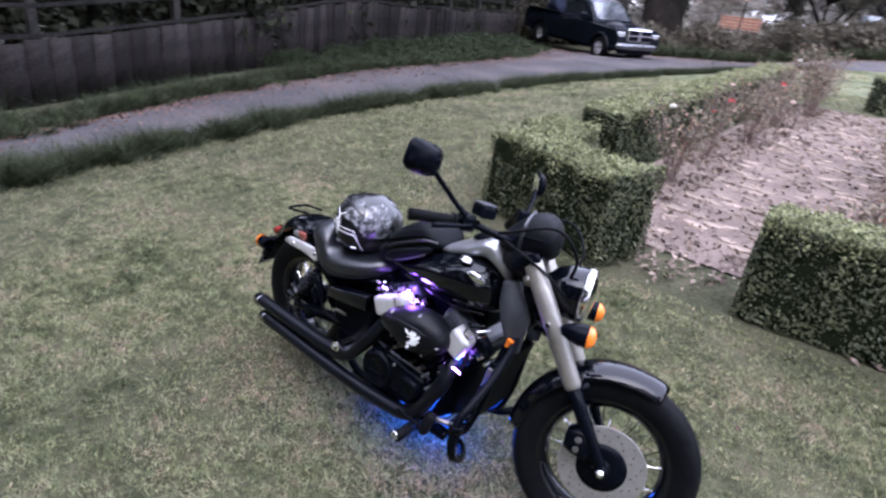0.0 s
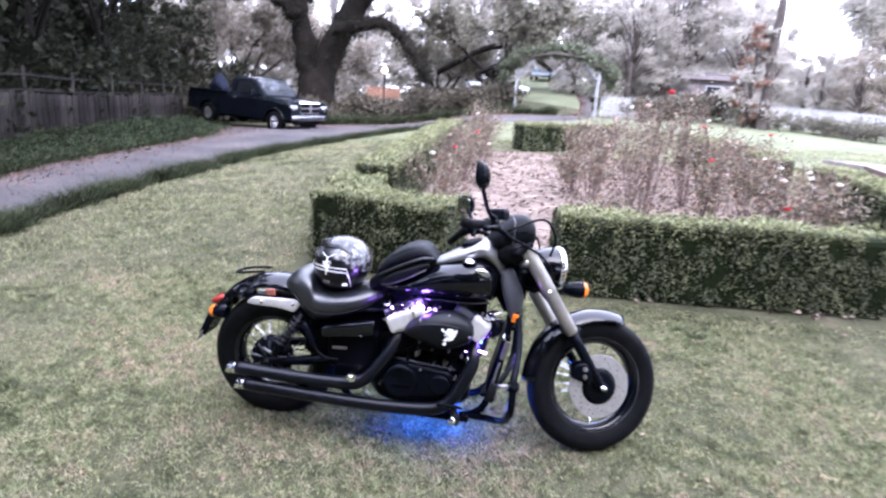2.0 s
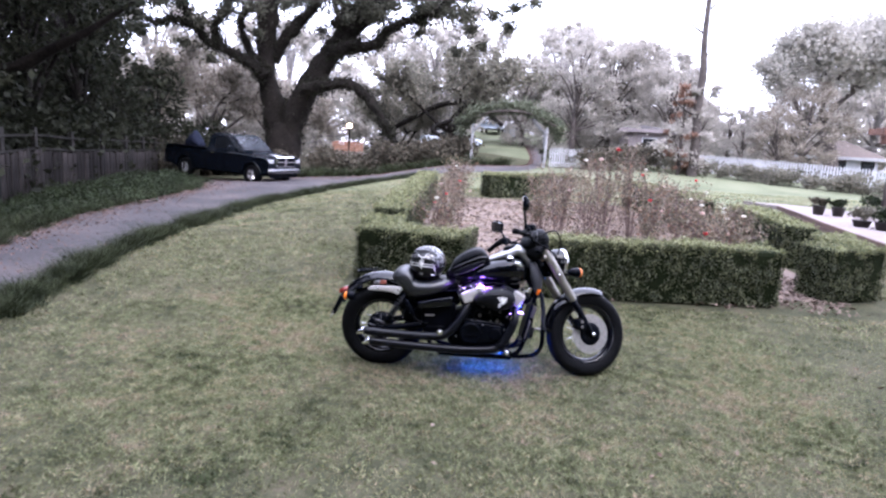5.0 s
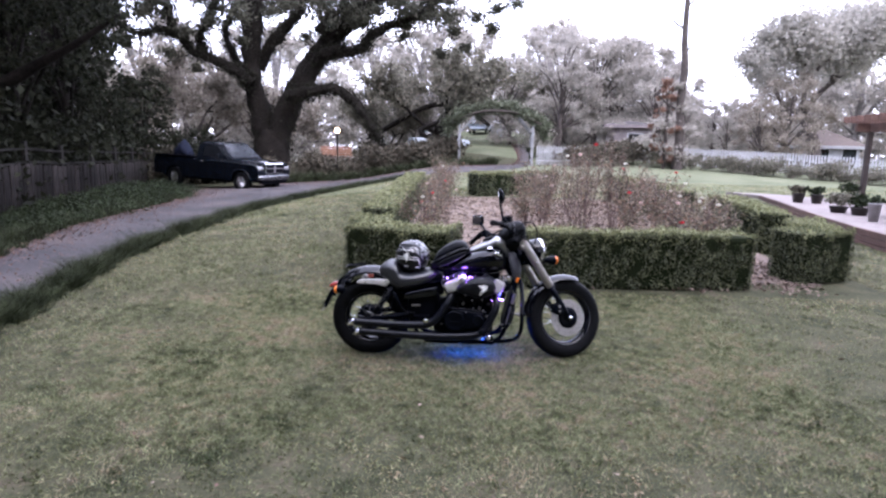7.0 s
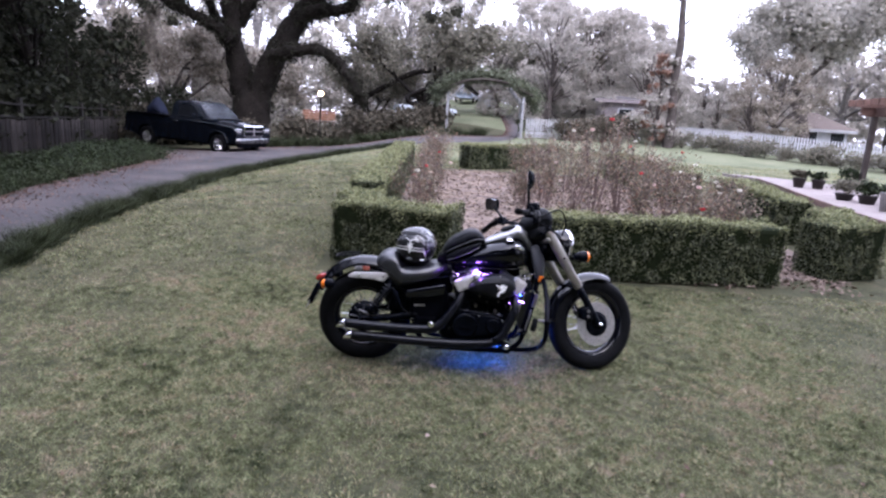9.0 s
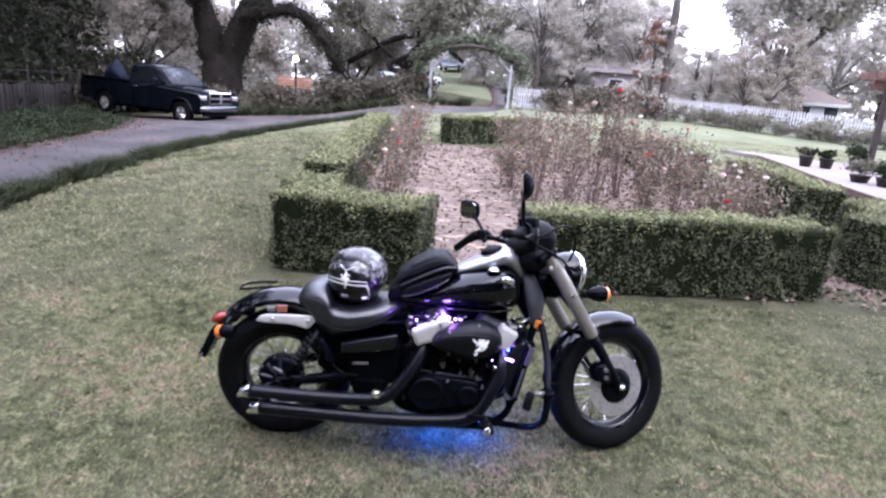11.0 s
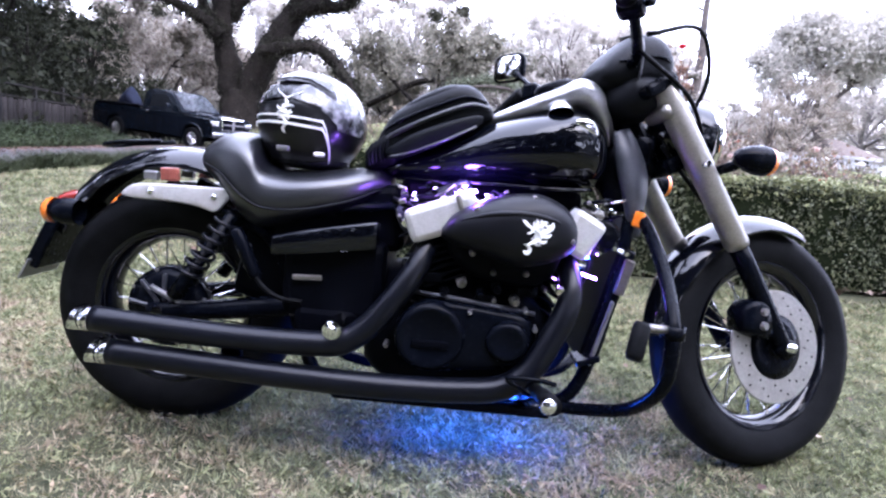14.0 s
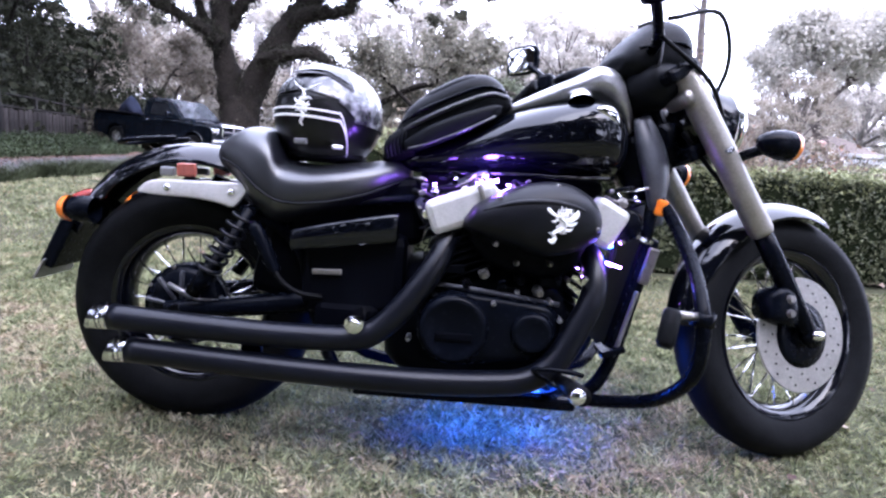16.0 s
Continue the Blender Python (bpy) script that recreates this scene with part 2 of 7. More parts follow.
m_blue = glow("blue_led", (0.04, 0.16, 1.0), 14)

bike = thing("motorcycle", "glossy black cruiser motorcycle on its side stand on the lawn", "motorcycle", pose(0, -0.03, -0.012, -2.0, 0, 0))


def wheel(name, parent, r, width, rim_r, label):
    """A spoked wheel about the y axis at its own origin."""
    w = thing_part(name, parent)
    h = width / 2
    tyre = [(rim_r - 0.005, -h * 0.62), (rim_r + 0.012, -h * 0.8), (rim_r + (r - rim_r) * 0.5, -h), (r - 0.022, -h * 0.86), (r - 0.006, -h * 0.5), (r, 0),
            (r - 0.006, h * 0.5), (r - 0.022, h * 0.86), (rim_r + (r - rim_r) * 0.5, h), (rim_r + 0.012, h * 0.8), (rim_r - 0.005, h * 0.62)]
    part("tyre", lathe(tyre, 64), m_rubber, w, label, smooth=True)
    rim = [(rim_r + 0.004, -h * 0.72), (rim_r - 0.006, -h * 0.72), (rim_r - 0.02, -h * 0.5), (rim_r - 0.032, -h * 0.2), (rim_r - 0.032, h * 0.2), (rim_r - 0.02, h * 0.5), (rim_r - 0.006, h * 0.72), (rim_r + 0.004, h * 0.72)]
    part("rim", lathe(rim, 48), m_gloss, w, "black rim", smooth=True)
    part("hub", lathe([(0.0, -h - 0.03), (0.03, -h - 0.03), (0.034, -h), (0.045, -h * 0.7), (0.028, -h * 0.4), (0.028, h * 0.4), (0.045, h * 0.7), (0.034, h), (0.03, h + 0.03), (0.0, h + 0.03)], 24), m_satin, w, smooth=True)
    for k in range(32):
        a = k * math.tau / 32
        s = -1 if k % 2 else 1
        b = a + (0.35 if k % 4 < 2 else -0.35)
        part("spoke", tube([(0.04 * math.cos(a), s * h * 0.6, 0.04 * math.sin(a)), ((rim_r - 0.026) * math.cos(b), s * 0.012, (rim_r - 0.026) * math.sin(b))], 0.0024, 5), m_chrome, w)
    return w


def thing_part(name, parent):
    ob = new(name)
    ob.parent = parent
    return ob


rear = wheel("rear_wheel", bike, 0.318, 0.15, 0.205, "wide black rear tyre")
RX0 = 0.055
rear.location = (RX0, 0.0, 0.296)
front = wheel("front_wheel", bike, 0.322, 0.115, 0.222, "black front tyre")

# rear hub drum with fins, swing arm, shocks
drum = part("drum", lathe([(0, -0.108), (0.02, -0.11), (0.05, -0.108), (0.085, -0.1), (0.104, -0.085), (0.106, -0.05), (0.04, -0.04)], 40, pose(RX0, 0, 0.302)), m_satin, bike, smooth=True)
for j in range(9):
    part("drum_fin", box((0.009, 0.014, 0.07), turn=pose(RX0, -0.108, 0.302, 0, 40 * j, 0) @ pose(0, 0, 0.056), bevel=0.002, seg=1), m_neck, drum)
for j in range(8):
    part("bolt", lathe([(0, -0.094), (0.004, -0.094), (0.005, -0.088), (0.005, -0.08)], 6, pose(RX0 + 0.098 * math.cos(0.785 * j + 0.3), 0, 0.302 + 0.098 * math.sin(0.785 * j + 0.3))), m_steel, drum)
part("brake_arm", bent([(RX0 + 0.03, -0.125, 0.335), (0.12, -0.135, 0.33), (0.24, -0.14, 0.335), (0.4, -0.14, 0.33)], 0.005, seg=8), m_steel, bike, smooth=True)
part("brake_lever", tube([(RX0 - 0.03, -0.118, 0.36), (RX0 + 0.035, -0.13, 0.334)], [0.007, 0.009], 8), m_console, bike, smooth=True)
for s in (-1, 1):
    part("swing_arm", bent([(RX0 - 0.03, s * 0.125, 0.3), (0.2, s * 0.13, 0.32), (0.46, s * 0.12, 0.36)], [0.02, 0.026, 0.03], seg=8), m_satin, bike, smooth=True)
    shock = part("shock", tube([(0.1, s * 0.155, 0.35), (0.15, s * 0.155, 0.425), (0.15, s * 0.155, 0.426), (0.235, s * 0.15, 0.565)], [0.02, 0.02, 0.014, 0.014], 12), m_satin, bike, smooth=True)
    coil = [(0.13 + 0.095 * t + 0.027 * math.cos(44 * t) * 0.83, s * 0.155 + 0.027 * math.sin(44 * t), 0.4 + 0.15 * t - 0.027 * math.cos(44 * t) * 0.56) for t in np.linspace(0, 1, 110)]
    part("coil_spring", tube(coil, 0.0045, 6), m_exhaust, shock, "black coil spring", smooth=True)
part("axle_nut", lathe([(0, -0.15), (0.016, -0.15), (0.018, -0.135), (0.018, -0.12)], 6, pose(RX0, 0, 0.302)), m_chrome, bike)

# rear fender, an arched shell
def fender(c, r, a0, a1, half, thick, roll, n=36):
    """An arched mudguard round the y axis at c, from angle a0 to a1 in degrees."""
    bm = bmesh.new()
    cols = 11
    grid = [[[], []] for _ in range(n + 1)]
    for i in range(n + 1):
        a = radians(a0 + (a1 - a0) * i / n)
        t = i / n
        hw = half * (0.62 + 0.38 * math.sin(math.pi * min(1, 0.12 + t * 1.1)) ** 0.6)
        for k in range(cols):
            u = -1 + 2 * k / (cols - 1)
            for lay, off in ((0, 0.0), (1, -thick)):
                rr = r + off - roll * abs(u) ** 2.6
                grid[i][lay].append(bm.verts.new((c[0] + rr * math.cos(a), c[1] + hw * u, c[2] + rr * math.sin(a))))
    for i in range(n):
        for k in range(cols - 1):
            a, b = grid[i][0], grid[i + 1][0]
            bm.faces.new((a[k], b[k], b[k + 1], a[k + 1]))
            a, b = grid[i][1], grid[i + 1][1]
            bm.faces.new((a[k], a[k + 1], b[k + 1], b[k]))
        for k in (0, cols - 1):
            q = (grid[i][0][k], grid[i + 1][0][k], grid[i + 1][1][k], grid[i][1][k])
            bm.faces.new(q if k else q[::-1])
    for i in (0, n):
        for k in range(cols - 1):
            q = (grid[i][0][k], grid[i][0][k + 1], grid[i][1][k + 1], grid[i][1][k])
            bm.faces.new(q if i == 0 else q[::-1])
    bmesh.ops.recalc_face_normals(bm, faces=bm.faces)
    return bm


part("rear_fender", fender((0.068, 0, 0.335), 0.38, 42, 158, 0.1, 0.006, 0.05), m_gloss, bike, smooth=True)
for s in (-1, 1):
    st = loft([(-0.05, s * 0.12, 0.588, 0.006, 0.004, 4), (-0.03, s * 0.12, 0.595, 0.009, 0.014, 5), (0.0, s * 0.121, 0.598, 0.01, 0.019, 6), (0.08, s * 0.122, 0.6, 0.01, 0.021, 6), (0.14, s * 0.124, 0.598, 0.01, 0.025, 6), (0.18, s * 0.124, 0.594, 0.01, 0.03, 6), (0.2, s * 0.124, 0.602, 0.008, 0.022, 5), (0.216, s * 0.124, 0.612, 0.006, 0.008, 4)], 20)
    strut = part("fender_strut", st, m_cover, bike, "satin silver fender strut", smooth=True)
    for x in (0.024, 0.18):
        part("bolt", lathe([(0, s * 0.14), (0.006, s * 0.14), (0.009, s * 0.136), (0.01, s * 0.125)], 12, pose(x, 0, 0.6)), m_chrome, strut, smooth=True)
    part("side_reflector", box((0.046, 0.014, 0.032), (0.062, s * 0.113, 0.645), 0.004, pose(0, 0, 0, 0, -3, 0)), m_reflector, bike, "dull red side reflector")
    part("reflector_mount", box((0.036, 0.02, 0.022), (0.012, s * 0.103, 0.638), 0.005), m_console, bike)
    ind = part("rear_indicator", lathe([(0.0, -0.045), (0.018, -0.04), (0.03, -0.02), (0.033, 0.005), (0.031, 0.03)], 16, pose(-0.17, s * 0.15, 0.533, 0, 0, -90)), m_satin, bike, smooth=True)
    part("indicator_lens", lathe([(0.031, 0.03), (0.03, 0.042), (0.02, 0.053), (0.0, 0.057)], 16, pose(-0.17, s * 0.15, 0.533, 0, 0, 90)), m_orange, ind, "amber indicator lens", smooth=True)
    part("indicator_stalk", tube([(-0.2, s * 0.04, 0.515), (-0.188, s * 0.13, 0.533)], 0.011, 8), m_satin, bike, smooth=True)
tail = part("tail_lamp", loft([(-0.285, 0, 0.535, 0.03, 0.016, 2.5), (-0.255, 0, 0.545, 0.042, 0.024, 2.5), (-0.215, 0, 0.562, 0.036, 0.016, 2.5)], 14), m_red, bike, "dark red tail lamp", smooth=True)
part("plate_bracket", box((0.035, 0.13, 0.15), (-0.29, 0, 0.435), 0.006, pose(0, 0, 0, 0, 25, 0)), m_satin, bike)
plate = part("number_plate", box((0.006, 0.15, 0.06), (-0.33, 0, 0.362), 0.002, pose(0, 0, 0, 0, 28, 0)), m_console, bike, "small number plate")
part("lettering_bar", box((0.003, 0.13, 0.03), (-0.3345, 0, 0.356), 0, pose(0, 0, 0, 0, 28, 0)), m_satin, plate)
part("rack_loop", bent([(0.0, -0.04, 0.722), (-0.1, -0.05, 0.71), (-0.15, -0.032, 0.7), (-0.15, 0.032, 0.7), (-0.1, 0.05, 0.71), (0.0, 0.04, 0.722)], 0.006, seg=8), m_satin, bike, smooth=True)

# seat
seat = part("seat", loft([(0.126, 0, 0.688, 0.08, 0.018, 2.4), (0.145, 0, 0.692, 0.115, 0.042, 2.6), (0.19, 0, 0.686, 0.142, 0.076, 2.8), (0.235, 0, 0.66, 0.16, 0.106, 3.0), (0.272, 0, 0.638, 0.17, 0.108, 3.0), (0.3, 0, 0.612, 0.176, 0.082, 3.0), (0.35, 0, 0.613, 0.18, 0.07, 2.9), (0.43, 0, 0.628, 0.176, 0.064, 2.7), (0.51, 0, 0.648, 0.15, 0.055, 2.6), (0.565, 0, 0.668, 0.112, 0.042, 2.5), (0.602, 0, 0.67, 0.07, 0.02, 2.3)], 40, 6), m_seat, bike, "black vinyl seat with a raised back", smooth=True)
part("seat_welt", bent([(0.15, -0.12, 0.68), (0.2, -0.15, 0.66), (0.25, -0.171, 0.62), (0.31, -0.183, 0.592), (0.4, -0.184, 0.595), (0.5, -0.158, 0.62), (0.585, -0.092, 0.658)], 0.0035, seg=6), m_cloth, seat, smooth=True)

# tank with its console
tank = part("fuel_tank", loft([(0.565, 0, 0.705, 0.04, 0.018, 2.2), (0.61, 0, 0.716, 0.075, 0.032, 2.3), (0.72, 0, 0.738, 0.12, 0.05, 2.4), (0.84, 0, 0.772, 0.15, 0.078, 2.5), (0.95, 0, 0.791, 0.17, 0.096, 2.6), (1.04, 0, 0.801, 0.168, 0.102, 2.6), (1.092, 0, 0.794, 0.146, 0.093, 2.5), (1.122, 0, 0.782, 0.11, 0.074, 2.4), (1.14, 0, 0.774, 0.06, 0.04, 2.2), (1.146, 0, 0.772, 0.02, 0.014, 2.0)], 48, 7), m_gloss, bike, "glossy black teardrop fuel tank", smooth=True)
part("tank_seam", bent([(0.61, -0.05, 0.69), (0.72, -0.085, 0.692), (0.85, -0.115, 0.697), (1.0, -0.13, 0.7), (1.1, -0.1, 0.706)], 0.006, seg=6), m_gloss, tank, smooth=True)
console = part("console", loft([(0.8, 0, 0.838, 0.03, 0.01, 2.5), (0.86, 0, 0.864, 0.066, 0.018, 2.6), (0.94, 0, 0.897, 0.09, 0.027, 2.7), (1.01, 0, 0.926, 0.1, 0.034, 2.7), (1.055, 0, 0.94, 0.098, 0.04, 2.7), (1.1, 0, 0.918, 0.084, 0.05, 2.6), (1.135, 0, 0.872, 0.06, 0.05, 2.4), (1.155, 0, 0.83, 0.03, 0.04, 2.2)], 32, 5), m_tank_top, tank, "satin silver-grey tank console", smooth=True)
part("speedometer", lathe([(0.0, 0.018), (0.04, 0.018), (0.05, 0.012), (0.053, 0.0)], 28, pose(0.995, 0.0, 0.951, 90, 0, 0) @ pose(0, 0, 0, 0, 0, 20)), m_engine, console, "round speedometer in a black bezel", smooth=True)
part("filler_cap", lathe([(0.0, 0.012), (0.024, 0.011), (0.031, 0.006), (0.033, -0.01)], 24, pose(1.0, -0.112, 0.883, 52, 0, 0)), m_chrome, tank, "chrome filler cap", smooth=True)

part("tank_emblem", loft([(1.03, -0.148, 0.862, 0.004, 0.004, 2), (1.045, -0.149, 0.86, 0.007, 0.011, 2), (1.065, -0.146, 0.852, 0.008, 0.02, 2), (1.085, -0.136, 0.842, 0.008, 0.02, 2), (1.1, -0.124, 0.832, 0.004, 0.008, 2)], 14), m_chrome, tank, "silver wing-shaped tank emblem", smooth=True)
# frame and neck
part("neck_cover", loft([(1.13, 0, 0.76, 0.05, 0.05, 3), (1.17, 0, 0.75, 0.065, 0.1, 3), (1.22, 0, 0.76, 0.06, 0.105, 3), (1.265, 0, 0.79, 0.035, 0.07, 2.5)], 20), m_satin, bike, smooth=True)
for s in (-1, 1):
    part("frame_tube", bent([(1.23, s * 0.03, 0.76), (1.2, s * 0.09, 0.58), (1.15, s * 0.12, 0.3), (1.07, s * 0.12, 0.16), (0.85, s * 0.12, 0.14), (0.5, s * 0.12, 0.15), (0.4, s * 0.11, 0.3), (0.32, s * 0.1, 0.5), (0.05, s * 0.09, 0.62)], 0.017, seg=10), m_satin, bike, smooth=True)
part("radiator", box((0.035, 0.24, 0.3), (1.165, 0, 0.42), 0.006, pose(0, 0, 0, 0, 13, 0)), m_engine, bike)
rad = part("radiator_shroud", box((0.032, 0.03, 0.3), (1.17, -0.135, 0.425), 0.01, pose(0, 0, 0, 0, 13, 0)), m_satin, bike)
part("radiator_cap", box((0.026, 0.012, 0.09), (1.194, -0.152, 0.505), 0.004, pose(0, 0, 0, 0, 13, 0)), m_steel, rad, "bright steel strip")
part("lower_plate", box((0.06, 0.08, 0.016), (1.13, -0.13, 0.29), 0.004, pose(0, 0, 0, 0, -20, 0)), m_satin, bike)

# engine
eng = part("crankcase", loft([(0.57, 0, 0.32, 0.1, 0.11, 4), (0.63, 0, 0.32, 0.16, 0.145, 4), (0.8, 0, 0.325, 0.19, 0.155, 5), (0.97, 0, 0.32, 0.18, 0.145, 4), (1.04, 0, 0.31, 0.12, 0.1, 4)], 28), m_engine, bike, smooth=True)
part("clutch_cover", lathe([(0, -0.254), (0.062, -0.254), (0.066, -0.257), (0.071, -0.256), (0.08, -0.248), (0.084, -0.235), (0.086, -0.17)], 48, pose(0.738, 0, 0.336)), m_satin, eng, "round black clutch cover", smooth=True)
part("cover_bar", box((0.085, 0.008, 0.018), (0.74, -0.256, 0.322), 0.003), m_engine, eng)
part("case_cover", loft([(0.75, -0.19, 0.335, 0.05, 0.088, 6), (0.87, -0.195, 0.34, 0.05, 0.075, 6), (0.95, -0.195, 0.342, 0.046, 0.062, 5), (0.985, -0.19, 0.34, 0.03, 0.035, 4)], 22), m_satin, eng, smooth=True)
part("oil_cover", lathe([(0, -0.262), (0.03, -0.261), (0.036, -0.264), (0.044, -0.26), (0.05, -0.248), (0.053, -0.19)], 36, pose(0.917, 0, 0.343)), m_satin, eng, smooth=True)
for x, z, y in ((0.635, 0.295, -0.215), (0.675, 0.425, -0.2), (0.762, 0.432, -0.215), (0.825, 0.403, -0.25), (0.88, 0.428, -0.215), (0.957, 0.412, -0.23), (0.982, 0.372, -0.235), (0.968, 0.297, -0.23), (1.0, 0.46, -0.19), (0.69, 0.455, -0.17)):
    part("bolt", lathe([(0, y), (0.0045, y), (0.0065, y + 0.006), (0.0065, y + 0.04)], 6, pose(x, 0, z)), m_console, eng)
for name, x0, z0, x1, z1 in (("rear_cylinder", 0.83, 0.42, 0.735, 0.6), ("front_cylinder", 0.93, 0.42, 1.02, 0.58)):
    tilt = math.degrees(math.atan2(x1 - x0, z1 - z0))
    cyl = part(name, tube([(x0, -0.02, z0), (x1, -0.02, z1)], 0.085, 20), m_engine, bike, smooth=True)
    for k in range(9):
        t = k / 8
        part("cooling_fin", box((0.215, 0.25, 0.006), turn=pose(x0 + (x1 - x0) * t, -0.03, z0 + (z1 - z0) * t, 0, tilt, 0), bevel=0.002, seg=1), m_engine, cyl)
    head = part("cylinder_head", box((0.2, 0.2, 0.075), bevel=0.02, turn=pose(x1 + 0.03 * math.sin(radians(tilt)), -0.04, z1 + 0.03, 0, tilt, 0)), m_neck, cyl, "dark grey cylinder head", smooth=False)
    for dx in (-0.07, 0.07):
        part("head_bolt", lathe([(0, -0.155), (0.009, -0.155), (0.011, -0.148), (0.011, -0.13)], 8, pose(x1 + dx, 0, z1 + 0.03 - dx * math.sin(radians(tilt)))), m_chrome, head)
cover = part("head_cover", box((0.17, 0.07, 0.082), (0.74, -0.185, 0.612), 0.016, pose(0, 0, 0, 0, -22, 0)), m_cover, bike, "satin silver head cover", smooth=False)
part("cover_rib", box((0.012, 0.012, 0.08), (0.785, -0.223, 0.632), 0.004, pose(0, 0, 0, 0, -22, 0)), m_silver, cover)
cover = part("head_cover", box((0.085, 0.07, 0.1), (1.066, -0.175, 0.602), 0.014, pose(0, 0, 0, 0, 28, 0)), m_cover, bike, "satin silver head cover", smooth=False)
air = loft([(0.742, -0.225, 0.58, 0.03, 0.01, 2.2), (0.772, -0.23, 0.593, 0.055, 0.036, 2.3), (0.84, -0.235, 0.603, 0.07, 0.062, 2.4), (0.91, -0.235, 0.603, 0.076, 0.082, 2.5), (0.97, -0.23, 0.606, 0.07, 0.078, 2.5), (1.02, -0.225, 0.604, 0.055, 0.056, 2.4), (1.043, -0.225, 0.598, 0.035, 0.032, 2.3), (1.05, -0.225, 0.594, 0.015, 0.012, 2.2)], 36, 6)
air = part("air_cleaner", air, m_cleaner, bike, "satin black teardrop air cleaner cover", smooth=True)
part("backing_plate", loft([(0.76, -0.185, 0.56, 0.02, 0.03, 3), (0.82, -0.19, 0.558, 0.03, 0.075, 3), (0.93, -0.19, 0.555, 0.03, 0.09, 3), (1.0, -0.19, 0.56, 0.03, 0.075, 3), (1.03, -0.185, 0.575, 0.02, 0.03, 3)], 20), m_engine, air, smooth=True)
part("cover_crease", bent([(0.78, -0.283, 0.615), (0.85, -0.299, 0.637), (0.92, -0.301, 0.644), (0.98, -0.292, 0.636), (1.02, -0.272, 0.618)], [0.002, 0.006, 0.007, 0.005, 0.002], seg=10), m_cleaner, air, smooth=True)
for x, z, y in ((0.94, 0.678, -0.262), (0.815, 0.644, -0.272), (1.034, 0.591, -0.262), (0.816, 0.543, -0.262), (0.945, 0.502, -0.228), (0.87, 0.497, -0.222)):
    part("bolt", lathe([(0, y - 0.012), (0.004, y - 0.012), (0.0065, y - 0.008), (0.0075, y), (0.0075, y + 0.03)], 8, pose(x, 0, z)), m_steel, air)
# white flourish on the cover: a coiled body with a crest of short barbs
fl = bmesh.new()
BODY = [(0.922, 0.566), (0.93, 0.562), (0.936, 0.57), (0.93, 0.579), (0.94, 0.586), (0.954, 0.594), (0.952, 0.606), (0.942, 0.613), (0.95, 0.622), (0.962, 0.626)]


def on_cover(x, z):
    return (x, -0.3075 + 2.1 * (x - 0.94) ** 2 + 0.9 * (z - 0.606) ** 2, z)


for pts, wd in ((BODY, 0.0068), ([(0.942, 0.613), (0.928, 0.622), (0.916, 0.632), (0.912, 0.624)], 0.0058), ([(0.95, 0.606), (0.966, 0.61), (0.978, 0.622), (0.98, 0.632)], 0.0062),
                ([(0.952, 0.6), (0.968, 0.6), (0.98, 0.606)], 0.0055), ([(0.946, 0.592), (0.962, 0.588), (0.972, 0.592)], 0.0045), ([(0.93, 0.579), (0.92, 0.584), (0.915, 0.592)], 0.0042), ([(0.94, 0.61), (0.93, 0.606), (0.92, 0.61)], 0.0045)):
    bent([on_cover(x, z) for x, z in pts], [wd * 0.35] + [wd] * (len(pts) - 2) + [wd * 0.2], 4, 6, bm=fl, flat=0.5)
rf = random.Random(3)
for k in range(44):
    x, z = BODY[rf.randrange(4, len(BODY))]
    a = rf.uniform(0, math.tau)
    x, z = x + rf.uniform(-0.008, 0.012), z + rf.uniform(-0.006, 0.008)
    tube([on_cover(x, z), on_cover(x + 0.012 * math.cos(a), z + 0.012 * math.sin(a))], [0.0032, 0.0006], 5, bm=fl, flat=0.5)
part("white_emblem", fl, m_white, air, "white curling emblem")

# exhausts
up = part("upper_exhaust", bent([(-0.045, -0.245, 0.302), (0.1, -0.245, 0.296), (0.3, -0.245, 0.291), (0.47, -0.245, 0.294), (0.54, -0.244, 0.305), (0.595, -0.24, 0.348), (0.645, -0.232, 0.412), (0.685, -0.215, 0.475), (0.712, -0.18, 0.535), (0.735, -0.12, 0.58)], [0.0295, 0.0295, 0.0295, 0.0295, 0.0295, 0.0295, 0.029, 0.028, 0.026, 0.024], 7, 24), m_exhaust, bike, "matt black upper exhaust pipe", smooth=True)
lo = part("lower_exhaust", bent([(0.0, -0.25, 0.229), (0.15, -0.25, 0.222), (0.4, -0.255, 0.214), (0.65, -0.255, 0.211), (0.82, -0.255, 0.219), (0.92, -0.252, 0.236), (0.98, -0.246, 0.285), (1.02, -0.238, 0.36), (1.052, -0.222, 0.435), (1.055, -0.19, 0.495), (1.045, -0.12, 0.545)], [0.0295, 0.0295, 0.0295, 0.0295, 0.0295, 0.0295, 0.0295, 0.0295, 0.029, 0.027, 0.025], 7, 24), m_exhaust, bike, "matt black lower exhaust pipe", smooth=True)
